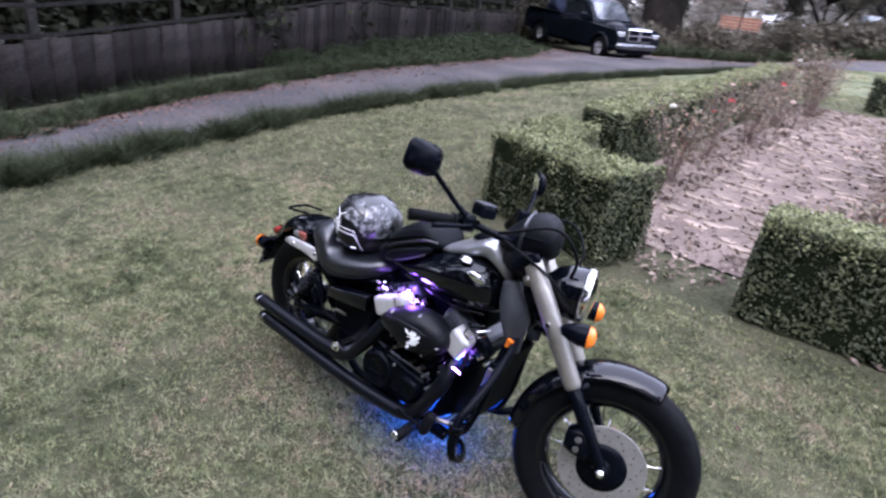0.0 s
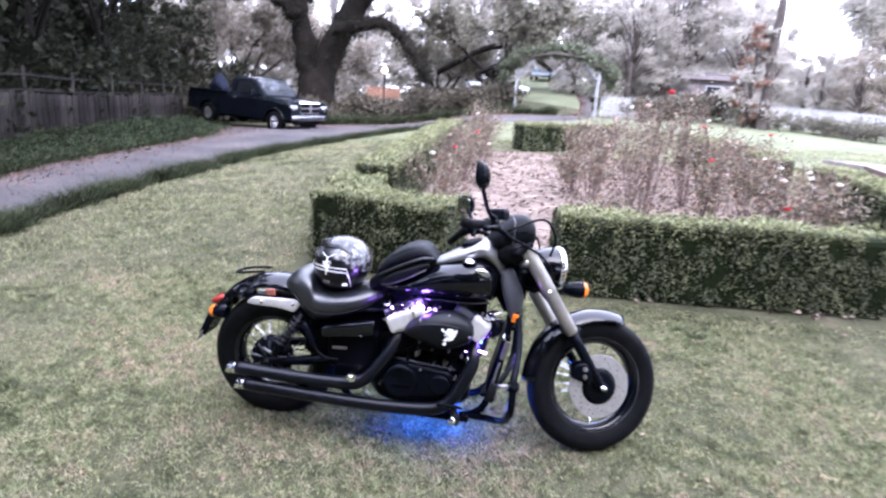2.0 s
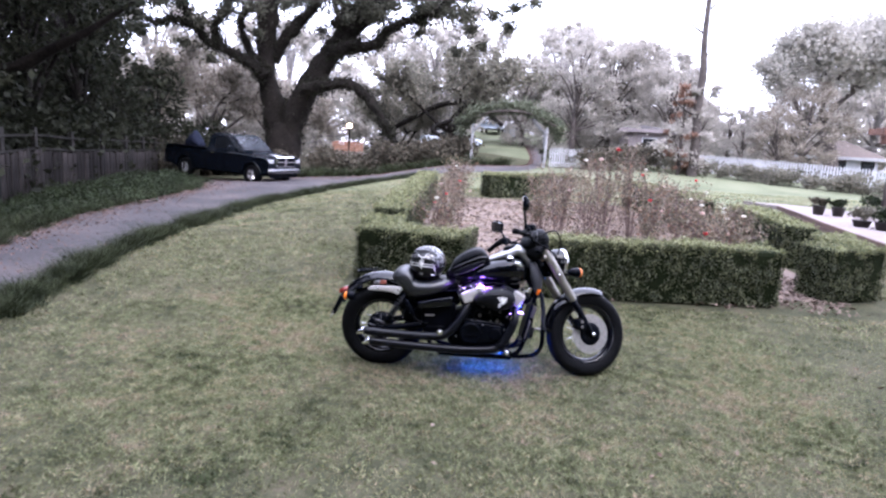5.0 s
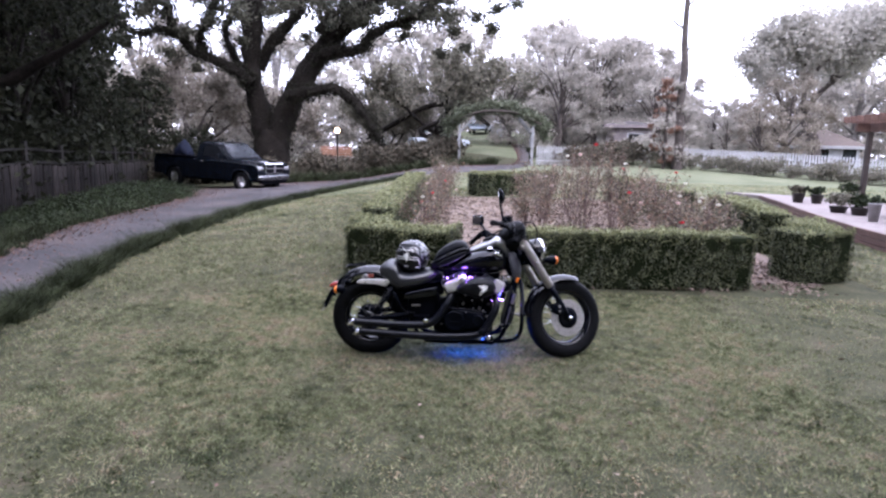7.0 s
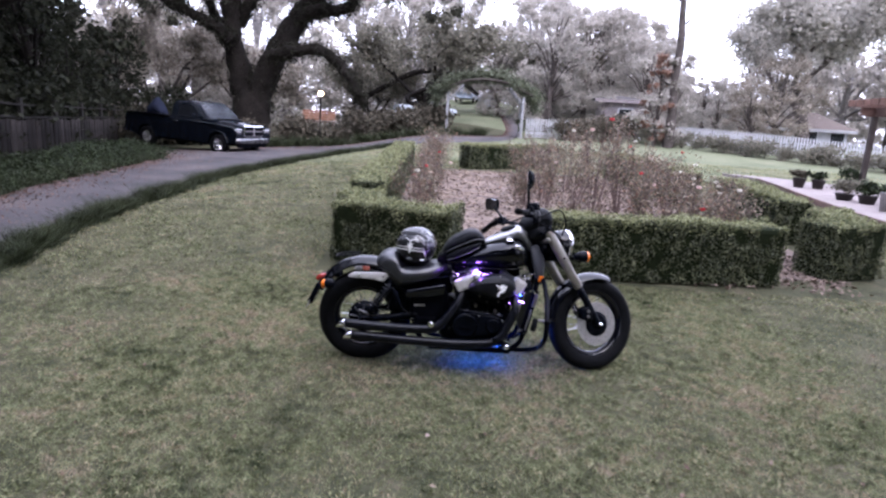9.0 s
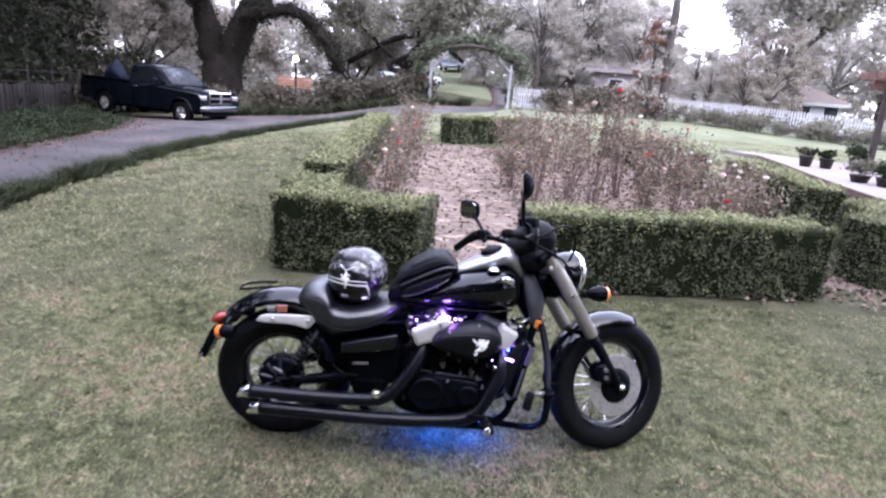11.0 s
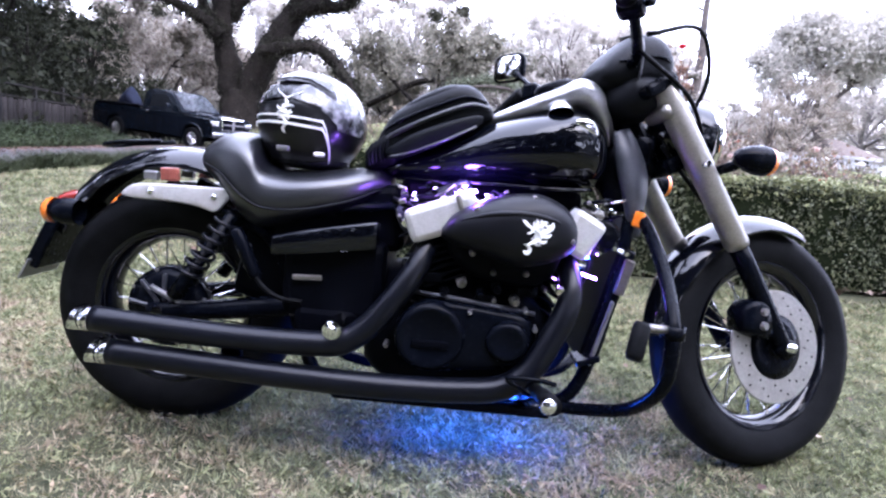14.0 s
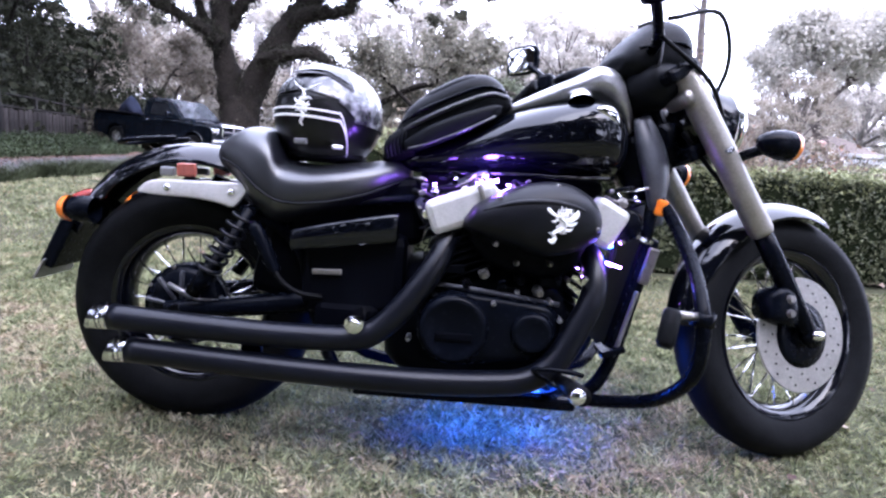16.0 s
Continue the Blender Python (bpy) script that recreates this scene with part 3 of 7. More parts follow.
for ob, x, y, z in ((up, -0.045, -0.245, 0.302), (lo, 0.0, -0.25, 0.229)):
    tip = bmesh.new()
    rings = [[], [], [], []]
    for k in range(28):
        c, w = math.cos(k * math.tau / 28), math.sin(k * math.tau / 28)
        back = -0.03 + 0.012 * w
        for ring, r, dx in zip(rings, (0.0302, 0.0302, 0.0275, 0.026), (0.012, back, back, 0.01)):
            ring.append(tip.verts.new((x + dx - (0.012 if dx == 0.012 else 0.012), y + r * c, z + r * w)))
    for a, b in zip(rings, rings[1:]):
        for k in range(28):
            tip.faces.new((a[k], a[(k + 1) % 28], b[(k + 1) % 28], b[k]))
    part("exhaust_tip", tip, m_chrome, ob, "polished chrome exhaust tip", smooth=True)
    for dx in (-0.012, -0.022):
        part("tip_ring", lathe([(0.0304, -0.0008), (0.0311, 0), (0.0304, 0.0008)], 28, pose(x + dx, y, z, 0, 0, -90)), m_satin, ob, smooth=True)
part("hanger_bracket", box((0.05, 0.02, 0.07), (0.27, -0.21, 0.25), 0.004), m_engine, bike)

# side cover, badge, small fittings
part("side_cover", loft([(0.343, -0.165, 0.504, 0.016, 0.02, 5), (0.352, -0.171, 0.506, 0.021, 0.025, 6), (0.47, -0.178, 0.53, 0.025, 0.031, 7), (0.58, -0.175, 0.549, 0.023, 0.034, 7), (0.592, -0.168, 0.551, 0.017, 0.03, 6)], 18), m_gloss, bike, smooth=True)
part("badge", box((0.072, 0.008, 0.014), (0.43, -0.178, 0.434), 0.004, pose(0, 0, 0, 0, -3, 0)), m_steel, bike, "small bright badge with illegible lettering")
# Added black filler blocks close the see-through gaps under seat and tank.
part("frame_cover", box((0.34, 0.2, 0.17), (0.47, 0, 0.565), 0.02, pose(0, 0, 0, 0, -8, 0)), m_engine, bike)
part("intake_tunnel", box((0.46, 0.14, 0.15), (0.86, 0, 0.625), 0.02), m_engine, bike)
part("rear_inner_guard", box((0.2, 0.18, 0.22), (0.33, 0, 0.44), 0.03, pose(0, 0, 0, 0, 12, 0)), m_engine, bike)
part("battery_box", box((0.25, 0.3, 0.2), (0.49, -0.02, 0.43), 0.025), m_engine, bike)
part("rear_brake_cylinder", tube([(0.248, -0.168, 0.535), (0.252, -0.168, 0.525), (0.302, -0.172, 0.43), (0.308, -0.172, 0.418)], [0.012, 0.017, 0.017, 0.01], 14), m_satin, bike, smooth=True)
part("brake_hose", bent([(0.28, -0.16, 0.5), (0.31, -0.18, 0.42), (0.36, -0.18, 0.38), (0.42, -0.17, 0.37)], 0.006, seg=8), m_rubber, bike, smooth=True)
part("swing_arm_bolt", lathe([(0, -0.286), (0.011, -0.286), (0.012, -0.277), (0.014, -0.276), (0.022, -0.274), (0.023, -0.268), (0.018, -0.16)], 12, pose(0.515, 0, 0.337)), m_chrome, bike, "steel pivot bolt with a washer")
part("swing_arm_plate", box((0.16, 0.05, 0.09), (0.48, -0.15, 0.32), 0.02), m_engine, bike)
for s in (-1, 1):
    part("seat_rail", tube([(0.2, s * 0.12, 0.56), (0.62, s * 0.11, 0.62)], 0.012, 8), m_satin, bike, smooth=True)
    peg = part("foot_peg", tube([(0.99, s * 0.25, 0.24), (1.005, s * 0.34, 0.25), (1.01, s * 0.395, 0.256)], [0.014, 0.02, 0.02], 14), m_rubber, bike, smooth=True)
    part("peg_end", tube([(1.0, s * 0.395, 0.256), (1.0, s * 0.402, 0.257)], [0.019, 0.015], 14), m_chrome, peg, "chrome peg end", smooth=True)
    part("peg_bracket", bent([(0.98, s * 0.12, 0.17), (0.99, s * 0.2, 0.19), (1.0, s * 0.28, 0.235)], 0.014, seg=8), m_satin, bike, smooth=True)
    guard = part("engine_guard", bent([(1.225, s * 0.06, 0.665), (1.245, s * 0.12, 0.625), (1.252, s * 0.25, 0.54), (1.242, s * 0.36, 0.46), (1.242, s * 0.385, 0.385), (1.238, s * 0.36, 0.3), (1.21, s * 0.26, 0.215), (1.14, s * 0.16, 0.165), (1.05, s * 0.12, 0.15)], 0.016, seg=14), m_satin, bike, "black tubular engine guard", smooth=True)
    hp = part("highway_peg", tube([(1.165, s * 0.41, 0.458), (1.163, s * 0.412, 0.45), (1.15, s * 0.43, 0.395), (1.147, s * 0.434, 0.385)], [0.013, 0.018, 0.019, 0.014], 14), m_rubber, guard, smooth=True)
    part("peg_clamp", lathe([(0.022, -0.014), (0.026, -0.014), (0.026, 0.014), (0.022, 0.014)], 16, pose(1.242, s * 0.372, 0.435, 90, 0, 0)), m_satin, guard, smooth=True)
    part("peg_arm", tube([(1.23, s * 0.38, 0.44), (1.18, s * 0.405, 0.446)], 0.009, 8), m_steel, guard, smooth=True)
    part("frame_reflector", box((0.028, 0.012, 0.04), (1.225, s * 0.1, 0.645), 0.005, pose(0, 0, 0, 0, 12, 0)), m_orange, bike, "amber reflector")
part("brake_pedal", bent([(1.0, -0.17, 0.19), (0.96, -0.27, 0.24), (0.92, -0.3, 0.275), (0.99, -0.31, 0.28), (1.03, -0.3, 0.27)], 0.006, seg=8), m_satin, bike, smooth=True)
part("side_stand", bent([(0.82, 0.12, 0.15), (0.84, 0.22, 0.07), (0.85, 0.3, 0.04)], 0.013, seg=8), m_satin, bike, smooth=True)
part("belly_rail", box((0.55, 0.03, 0.03), (0.78, -0.15, 0.145), 0.008), m_satin, bike)
part("horn_cover", lathe([(0, -0.16), (0.03, -0.158), (0.042, -0.145), (0.044, -0.12)], 20, pose(1.13, 0, 0.6)), m_satin, bike, smooth=True)
for k, (x, z) in enumerate(((1.12, 0.56), (1.155, 0.575), (1.185, 0.565))):
    part("bolt", lathe([(0, -0.175), (0.006, -0.175), (0.008, -0.168), (0.008, -0.12)], 6, pose(x, 0, z)), m_chrome, bike)
# linkage and fittings between the crankcase and the air cleaner
part("linkage_rod", tube([(0.64, -0.2, 0.435), (0.8, -0.215, 0.425), (0.98, -0.205, 0.405)], 0.006, 8), m_neck, bike, smooth=True)
for k, (x, z) in enumerate(((0.7, 0.455), (0.76, 0.435), (0.8, 0.462), (0.845, 0.44), (0.885, 0.455), (0.93, 0.43), (0.97, 0.46), (0.66, 0.4), (0.9, 0.4))):
    fit = part("fitting", lathe([(0, -0.226), (0.007, -0.226), (0.009, -0.22), (0.009, -0.2), (0.013, -0.198), (0.013, -0.15)], 6 + k % 3, pose(x, 0, z)), (m_satin, m_engine, m_steel)[k % 3], bike)
for x, z, a in ((0.73, 0.47, -30), (0.86, 0.425, 20), (0.955, 0.455, 35)):
    part("bracket", box((0.05, 0.012, 0.022), (x, -0.2, z), 0.003), m_engine, bike)
for k in range(6):
    part("side_fin", box((0.11, 0.012, 0.005), turn=pose(0.715 + 0.01 * k, -0.195, 0.535 - 0.014 * k, 0, -22, 0), bevel=0.001, seg=1), m_engine, bike)
part("light_strip", tube([(1.076, -0.21, 0.513), (1.112, -0.208, 0.504)], 0.0032, 8), m_violet, bike, "lit violet light strip", smooth=True)
part("light_strip", tube([(0.765, -0.19, 0.668), (0.815, -0.188, 0.68)], 0.004, 8), m_violet, bike, "lit violet light strip", smooth=True)
part("radiator_edge", box((0.01, 0.012, 0.17), (1.155, -0.152, 0.36), 0.003, pose(0, 0, 0, 0, 13, 0)), m_console, bike)
# cables and hoses round the engine
for pts, r in (([(0.62, -0.16, 0.64), (0.68, -0.19, 0.62), (0.7, -0.2, 0.56), (0.66, -0.2, 0.47)], 0.008), ([(0.64, -0.1, 0.64), (0.72, -0.17, 0.655), (0.8, -0.19, 0.66)], 0.009), ([(1.06, -0.12, 0.66), (1.09, -0.16, 0.6), (1.1, -0.17, 0.52), (1.04, -0.19, 0.42)], 0.008), ([(1.1, -0.1, 0.66), (1.14, -0.14, 0.63), (1.13, -0.15, 0.56)], 0.01), ([(0.66, -0.17, 0.5), (0.67, -0.2, 0.42), (0.7, -0.21, 0.4)], 0.007)):
    part("hose", bent(pts, r, seg=8), m_rubber, bike, smooth=True)
for at in ((0.67, -0.17, 0.645), (0.7, -0.185, 0.63), (0.655, -0.18, 0.59), (0.645, -0.15, 0.655), (1.07, -0.18, 0.64), (1.09, -0.19, 0.6), (1.03, -0.22, 0.47), (0.74, -0.18, 0.655)):
    part("clamp", lathe([(0, -0.008), (0.01, -0.008), (0.012, 0.0), (0.01, 0.008), (0, 0.008)], 8, pose(*at, 20, 30, 10)), m_chrome, bike)

# loom of bright wires and clips under the tank
rw = random.Random(17)
for k in range(22):
    x, z = rw.uniform(0.61, 0.86) if k < 15 else rw.uniform(1.04, 1.14), rw.uniform(0.635, 0.685)
    pts = [(x, rw.uniform(-0.16, -0.12), z)]
    for j in range(3):
        x, z = x + rw.uniform(0.006, 0.03), z + rw.uniform(-0.02, 0.02)
        pts.append((x, rw.uniform(-0.2, -0.13), min(0.69, z)))
    part("wire", bent(pts, rw.uniform(0.0022, 0.0045), 5, 6), (m_steel, m_satin, m_chrome)[k % 3], bike, smooth=True)
for k in range(16):
    at = (rw.uniform(0.62, 0.72) if k < 9 else rw.uniform(1.05, 1.13), rw.uniform(-0.2, -0.16), rw.uniform(0.6, 0.68))
    part("connector", box((rw.uniform(0.008, 0.02), 0.012, rw.uniform(0.006, 0.014)), at, 0.002, pose(0, 0, 0, 0, rw.uniform(-40, 40), 0), 1), (m_steel, m_engine, m_chrome)[k % 3], bike)

# light strips
for name, at, mat, size in (("violet_led", (0.775, -0.18, 0.674), m_violet, 0.007), ("violet_led", (0.8, -0.182, 0.677), m_violet, 0.009), ("violet_led", (0.84, -0.175, 0.672), m_violet, 0.005), ("violet_led", (0.67, -0.185, 0.662), m_violet, 0.004), ("violet_led", (0.865, -0.17, 0.668), m_violet, 0.004),
                            ("violet_led", (1.06, -0.15, 0.65), m_violet, 0.004), ("violet_led", (1.02, -0.18, 0.49), m_violet, 0.004),
                            ("blue_led", (1.085, -0.2, 0.55), m_blue, 0.006), ("blue_led", (0.985, -0.19, 0.37), m_blue, 0.0035)):
    size *= 0.45
    tilt = 6.3 * math.sin(91 * at[0] + 57 * at[2])
    reach = Vector((math.cos(tilt), 0.15, math.sin(tilt))) * size * 2.2
    part(name, tube([Vector(at) - reach, Vector(at), Vector(at) + reach], [size * 0.5, size, size * 0.5], 8), mat, bike, name.replace("_led", " lit light bead"), smooth=True)
for x in (0.72, 0.93):
    part("blue_strip", tube([(x - 0.005, -0.1, 0.132), (x + 0.005, -0.1, 0.132)], 0.0016, 8), m_blue, bike, "lit blue light bead under the frame")


def lamp(name, at, colour, watts, size):
    ob = new(name, bpy.data.lights.new(name, "POINT"))
    ob.data.color, ob.data.energy, ob.data.shadow_soft_size = colour, watts, size
    ob.location = at
    return ob


for x in (0.78, 0.98):
    lamp("blue_underglow", (x, -0.07, 0.115), (0.03, 0.13, 1.0), 1.35, 0.05)
lamp("violet_engine_glow", (0.79, -0.17, 0.686), (0.34, 0.14, 1.0), 0.55, 0.02)
lamp("violet_front_glow", (1.1, -0.18, 0.54), (0.36, 0.14, 1.0), 0.3, 0.02)
lamp("blue_front_glow", (1.1, -0.17, 0.51), (0.05, 0.2, 1.0), 0.14, 0.02)
lamp("violet_rear_glow", (0.66, -0.19, 0.66), (0.34, 0.12, 1.0), 0.12, 0.015)

# front end, steered to the left about the head tube
STEER = 23.0
AXIS = Vector((-0.405, 0, 0.615)).normalized()
HEAD = Vector((1.175, 0, 0.94))
steer = Matrix.Translation(HEAD) @ Matrix.Rotation(radians(STEER), 4, AXIS) @ Matrix.Translation(-HEAD)
fork = thing_part("front_end", bike)
fork.matrix_local = steer
front.parent = fork
front.location = (1.618, 0, 0.332)
for s in (-1, 1):
    a, b, c = Vector((1.205, s * 0.108, 0.955)), Vector((1.455, s * 0.108, 0.578)), Vector((1.618, s * 0.1, 0.332))
    cov = part("fork_cover", tube([a, a + (b - a) * 0.03, a + (b - a) * 0.5, a + (b - a) * 0.52, a + (b - a) * 0.97, b], [0.027, 0.0325, 0.0325, 0.0305, 0.0305, 0.026], 24), m_silver, fork, "satin silver fork cover", smooth=True)
    part("cover_bolt", lathe([(0, -0.042), (0.008, -0.042), (0.01, -0.036), (0.01, -0.025)], 8, pose(a.x * 0.5 + b.x * 0.5 - 0.012, s * 0.108, a.z * 0.5 + b.z * 0.5)), m_chrome, cov)
    part("fork_leg", tube([b - (b - a) * 0.05, b + (c - b) * 0.3, c, c + (c - b) * 0.1], [0.023, 0.025, 0.022, 0.016], 16), m_satin, fork, smooth=True)
part("axle", tube([(1.618, -0.135, 0.332), (1.618, 0.135, 0.332)], 0.011, 12), m_chrome, fork, smooth=True)
part("axle_clamp", tube([(1.618, -0.118, 0.332), (1.618, -0.08, 0.332)], 0.024, 14), m_satin, fork, smooth=True)
disc = part("brake_disc", lathe([(0.085, -0.078), (0.146, -0.078), (0.148, -0.075), (0.146, -0.072), (0.085, -0.072), (0.085, -0.078)], 48, pose(1.618, 0, 0.332)), m_disc, fork, "drilled steel brake disc", smooth=False)
part("disc_carrier", lathe([(0.03, -0.082), (0.06, -0.082), (0.086, -0.078), (0.086, -0.07), (0.03, -0.07)], 24, pose(1.618, 0, 0.332)), m_satin, fork, smooth=True)
for k in range(36):
    a = k * math.tau / 36
    rr = (0.1, 0.115, 0.13)[k % 3]
    part("disc_hole", lathe([(0, -0.0795), (0.0028, -0.0795), (0.0028, -0.077)], 8, pose(1.618 + rr * math.cos(a), 0, 0.332 + rr * math.sin(a))), m_engine, disc)
cal = part("brake_caliper", loft([(1.475, -0.085, 0.4, 0.03, 0.03, 4), (1.5, -0.088, 0.405, 0.04, 0.045, 4), (1.54, -0.088, 0.4, 0.04, 0.05, 4), (1.57, -0.085, 0.385, 0.03, 0.035, 4)], 16), m_satin, fork, smooth=True)
for z in (0.385, 0.42):
    part("bolt", lathe([(0, -0.138), (0.009, -0.138), (0.011, -0.13), (0.011, -0.11)], 8, pose(1.52, 0, z)), m_steel, cal)
part("front_fender", fender((1.618, 0, 0.332), 0.352, 68, 178, 0.085, 0.006, 0.045), m_gloss, fork, smooth=True)
for s in (-1, 1):
    part("fender_stay", tube([(1.5, s * 0.085, 0.6), (1.47, s * 0.1, 0.57)], 0.012, 8), m_satin, fork, smooth=True)
part("lower_yoke", box((0.09, 0.16, 0.045), (1.3, 0, 0.785), 0.015, pose(0, 0, 0, 0, -33, 0)), m_satin, fork)
part("upper_yoke", box((0.1, 0.28, 0.035), (1.19, 0, 0.945), 0.012, pose(0, 0, 0, 0, -33, 0)), m_satin, fork)
part("head_tube", tube([(1.26, 0, 0.76), (1.165, 0, 0.93)], 0.035, 16), m_satin, fork, smooth=True)
hl = part("headlight", lathe([(0.0, -0.13), (0.04, -0.125), (0.075, -0.095), (0.093, -0.05), (0.098, 0.0), (0.098, 0.015)], 36, pose(1.385, 0, 0.868, 0, 0, -90)), m_gloss, fork, "round black headlight", smooth=True)
part("headlight_ring", lathe([(0.098, 0.005), (0.103, 0.008), (0.102, 0.028), (0.092, 0.034)], 36, pose(1.385, 0, 0.868, 0, 0, -90)), m_chrome, hl, "chrome headlight ring", smooth=True)
part("reflector", lathe([(0.092, 0.026), (0.06, 0.0), (0.02, -0.03), (0.0, -0.035)], 30, pose(1.385, 0, 0.868, 0, 0, -90)), m_chrome, hl, smooth=True)
part("headlight_lens", lathe([(0.093, 0.03), (0.07, 0.042), (0.035, 0.048), (0.0, 0.05)], 30, pose(1.385, 0, 0.868, 0, 0, -90)), m_lens, hl, "clear glass lens", smooth=True)
part("headlight_bracket", box((0.08, 0.05, 0.09), (1.32, 0, 0.83), 0.012), m_satin, fork)
for s in (-1, 1):
    part("indicator_stalk", tube([(1.385, s * 0.11, 0.765), (1.4, s * 0.17, 0.775)], 0.013, 10), m_satin, fork, smooth=True)
    ind = part("front_indicator", lathe([(0.0, -0.07), (0.018, -0.06), (0.031, -0.03), (0.037, 0.0), (0.036, 0.022)], 20, pose(1.43, s * 0.185, 0.782, 0, 0, -90)), m_satin, fork, smooth=True)
    part("indicator_lens", lathe([(0.036, 0.022), (0.034, 0.034), (0.02, 0.046), (0.0, 0.049)], 20, pose(1.43, s * 0.185, 0.782, 0, 0, -90)), m_orange, ind, "amber indicator lens", smooth=True)

# handlebar, grips, controls, mirrors
BAR = Matrix.Translation(HEAD) @ Matrix.Rotation(radians(-9), 4, AXIS) @ Matrix.Rotation(radians(-5), 4, "X") @ Matrix.Translation(-HEAD)


def bar_part(name, bm, mat, smooth=True):
    ob = part(name, bm, mat, fork, smooth=smooth)
    ob.matrix_local = BAR
    return ob


bar_part("handlebar", bent([(0.93, -0.4, 1.03), (1.03, -0.29, 1.035), (1.12, -0.16, 1.0), (1.14, -0.09, 0.995), (1.14, 0.09, 0.995), (1.12, 0.16, 1.0), (1.03, 0.29, 1.025), (0.95, 0.4, 0.985)], 0.0125, 8, 12), m_satin)
for s in (-1, 1):
    bar_part("riser", tube([(1.165, s * 0.06, 0.94), (1.14, s * 0.06, 1.0)], 0.017, 10), m_satin)
    bar_part("grip", tube([(1.0, s * 0.325, 1.033), (0.995, s * 0.33, 1.033), (0.94 + 0.01 * s, s * 0.4, 1.007 - 0.023 * s), (0.915 + 0.015 * s, s * 0.43, 0.995 - 0.032 * s)], [0.02, 0.0185, 0.0185, 0.02], 14), m_rubber)
    bar_part("grip_flange", tube([(1.004, s * 0.32, 1.033), (0.998, s * 0.327, 1.033)], 0.025, 16), m_rubber)
    bar_part("switch_box", box((0.06, 0.05, 0.055), (1.03, s * 0.29, 1.035), 0.012, pose(0, 0, 0, 0, 0, s * 40)), m_satin, False)
    bar_part("lever", bent([(1.06, s * 0.26, 1.04), (1.05, s * 0.33, 1.03), (0.98, s * 0.42, 1.015)], [0.008, 0.007, 0.009], seg=8), m_satin)
bar_part("brake_reservoir", box((0.075, 0.055, 0.04), (1.065, -0.25, 1.08), 0.008, pose(0, 0, 0, 0, 0, -40)), m_satin, False)
bar_part("reservoir_lid", box((0.07, 0.05, 0.006), (1.065, -0.25, 1.103), 0.003, pose(0, 0, 0, 0, 0, -40)), m_neck, False)
for stem, head, turn in (([(1.0, -0.3, 1.06), (0.966, -0.312, 1.085), (0.93, -0.37, 1.135), (0.904, -0.415, 1.173), (0.892, -0.44, 1.19)], (0.882, -0.472, 1.208), (-8, 0, -26)),
                         ([(1.06, 0.27, 1.0), (1.075, 0.285, 1.03), (1.075, 0.38, 1.1), (1.07, 0.43, 1.14)], (1.065, 0.47, 1.17), (8, -6, 20))):
    part("mirror_stem", bent(stem, [0.011] + [0.0085] * (len(stem) - 2) + [0.013], seg=10), m_satin, fork, smooth=True)
    place = pose(*head, *turn)
    shell = loft([(-0.01, 0, 0, 0.062, 0.042, 4), (-0.006, 0, 0, 0.068, 0.047, 4), (0.008, 0, 0, 0.066, 0.045, 3.6), (0.024, 0, 0, 0.048, 0.032, 3), (0.032, 0, 0, 0.02, 0.012, 2.4)], 28, 3)
    shell.transform(place)
    mh = part("mirror_housing", shell, m_satin, fork, smooth=True)
    pane = loft([(-0.0125, 0, 0, 0.056, 0.037, 4), (-0.0105, 0, 0, 0.058, 0.039, 4)], 28, 1)
    pane.transform(place)
    part("mirror_glass", pane, m_mirror, mh, "mirror glass")
for k, (a, b) in enumerate((((1.09, -0.2, 1.02), 1.0), ((1.09, 0.2, 1.02), 1.0), ((1.1, -0.16, 1.0), 0.86))):
    part("cable", bent([a, (1.26, a[1] * 0.85, 1.08 * b), (1.345, a[1] * 0.55, 1.0 * b), (1.33, a[1] * 0.3, 0.9), (1.28, a[1] * 0.2, 0.82)], 0.0055, seg=8), m_rubber, fork, smooth=True)
part("brake_line", bent([(1.25, -0.06, 0.82), (1.36, -0.075, 0.7), (1.46, -0.09, 0.6), (1.5, -0.1, 0.52), (1.515, -0.095, 0.44)], 0.006, seg=8), m_rubber, fork, smooth=True)
for s in (-1, 1):
    part("neck_cover", bent([(1.165, s * 0.055, 0.86), (1.19, s * 0.062, 0.8), (1.212, s * 0.068, 0.73), (1.222, s * 0.07, 0.66), (1.232, s * 0.068, 0.6)], [0.034, 0.054, 0.054, 0.036, 0.02], 6, 16, flat=0.45), m_neck, bike, "dull blue-grey steering neck cover", smooth=True)
part("ignition_boss", lathe([(0, -0.13), (0.016, -0.13), (0.02, -0.12), (0.02, -0.06)], 12, pose(1.215, 0, 0.885)), m_steel, fork, smooth=True)

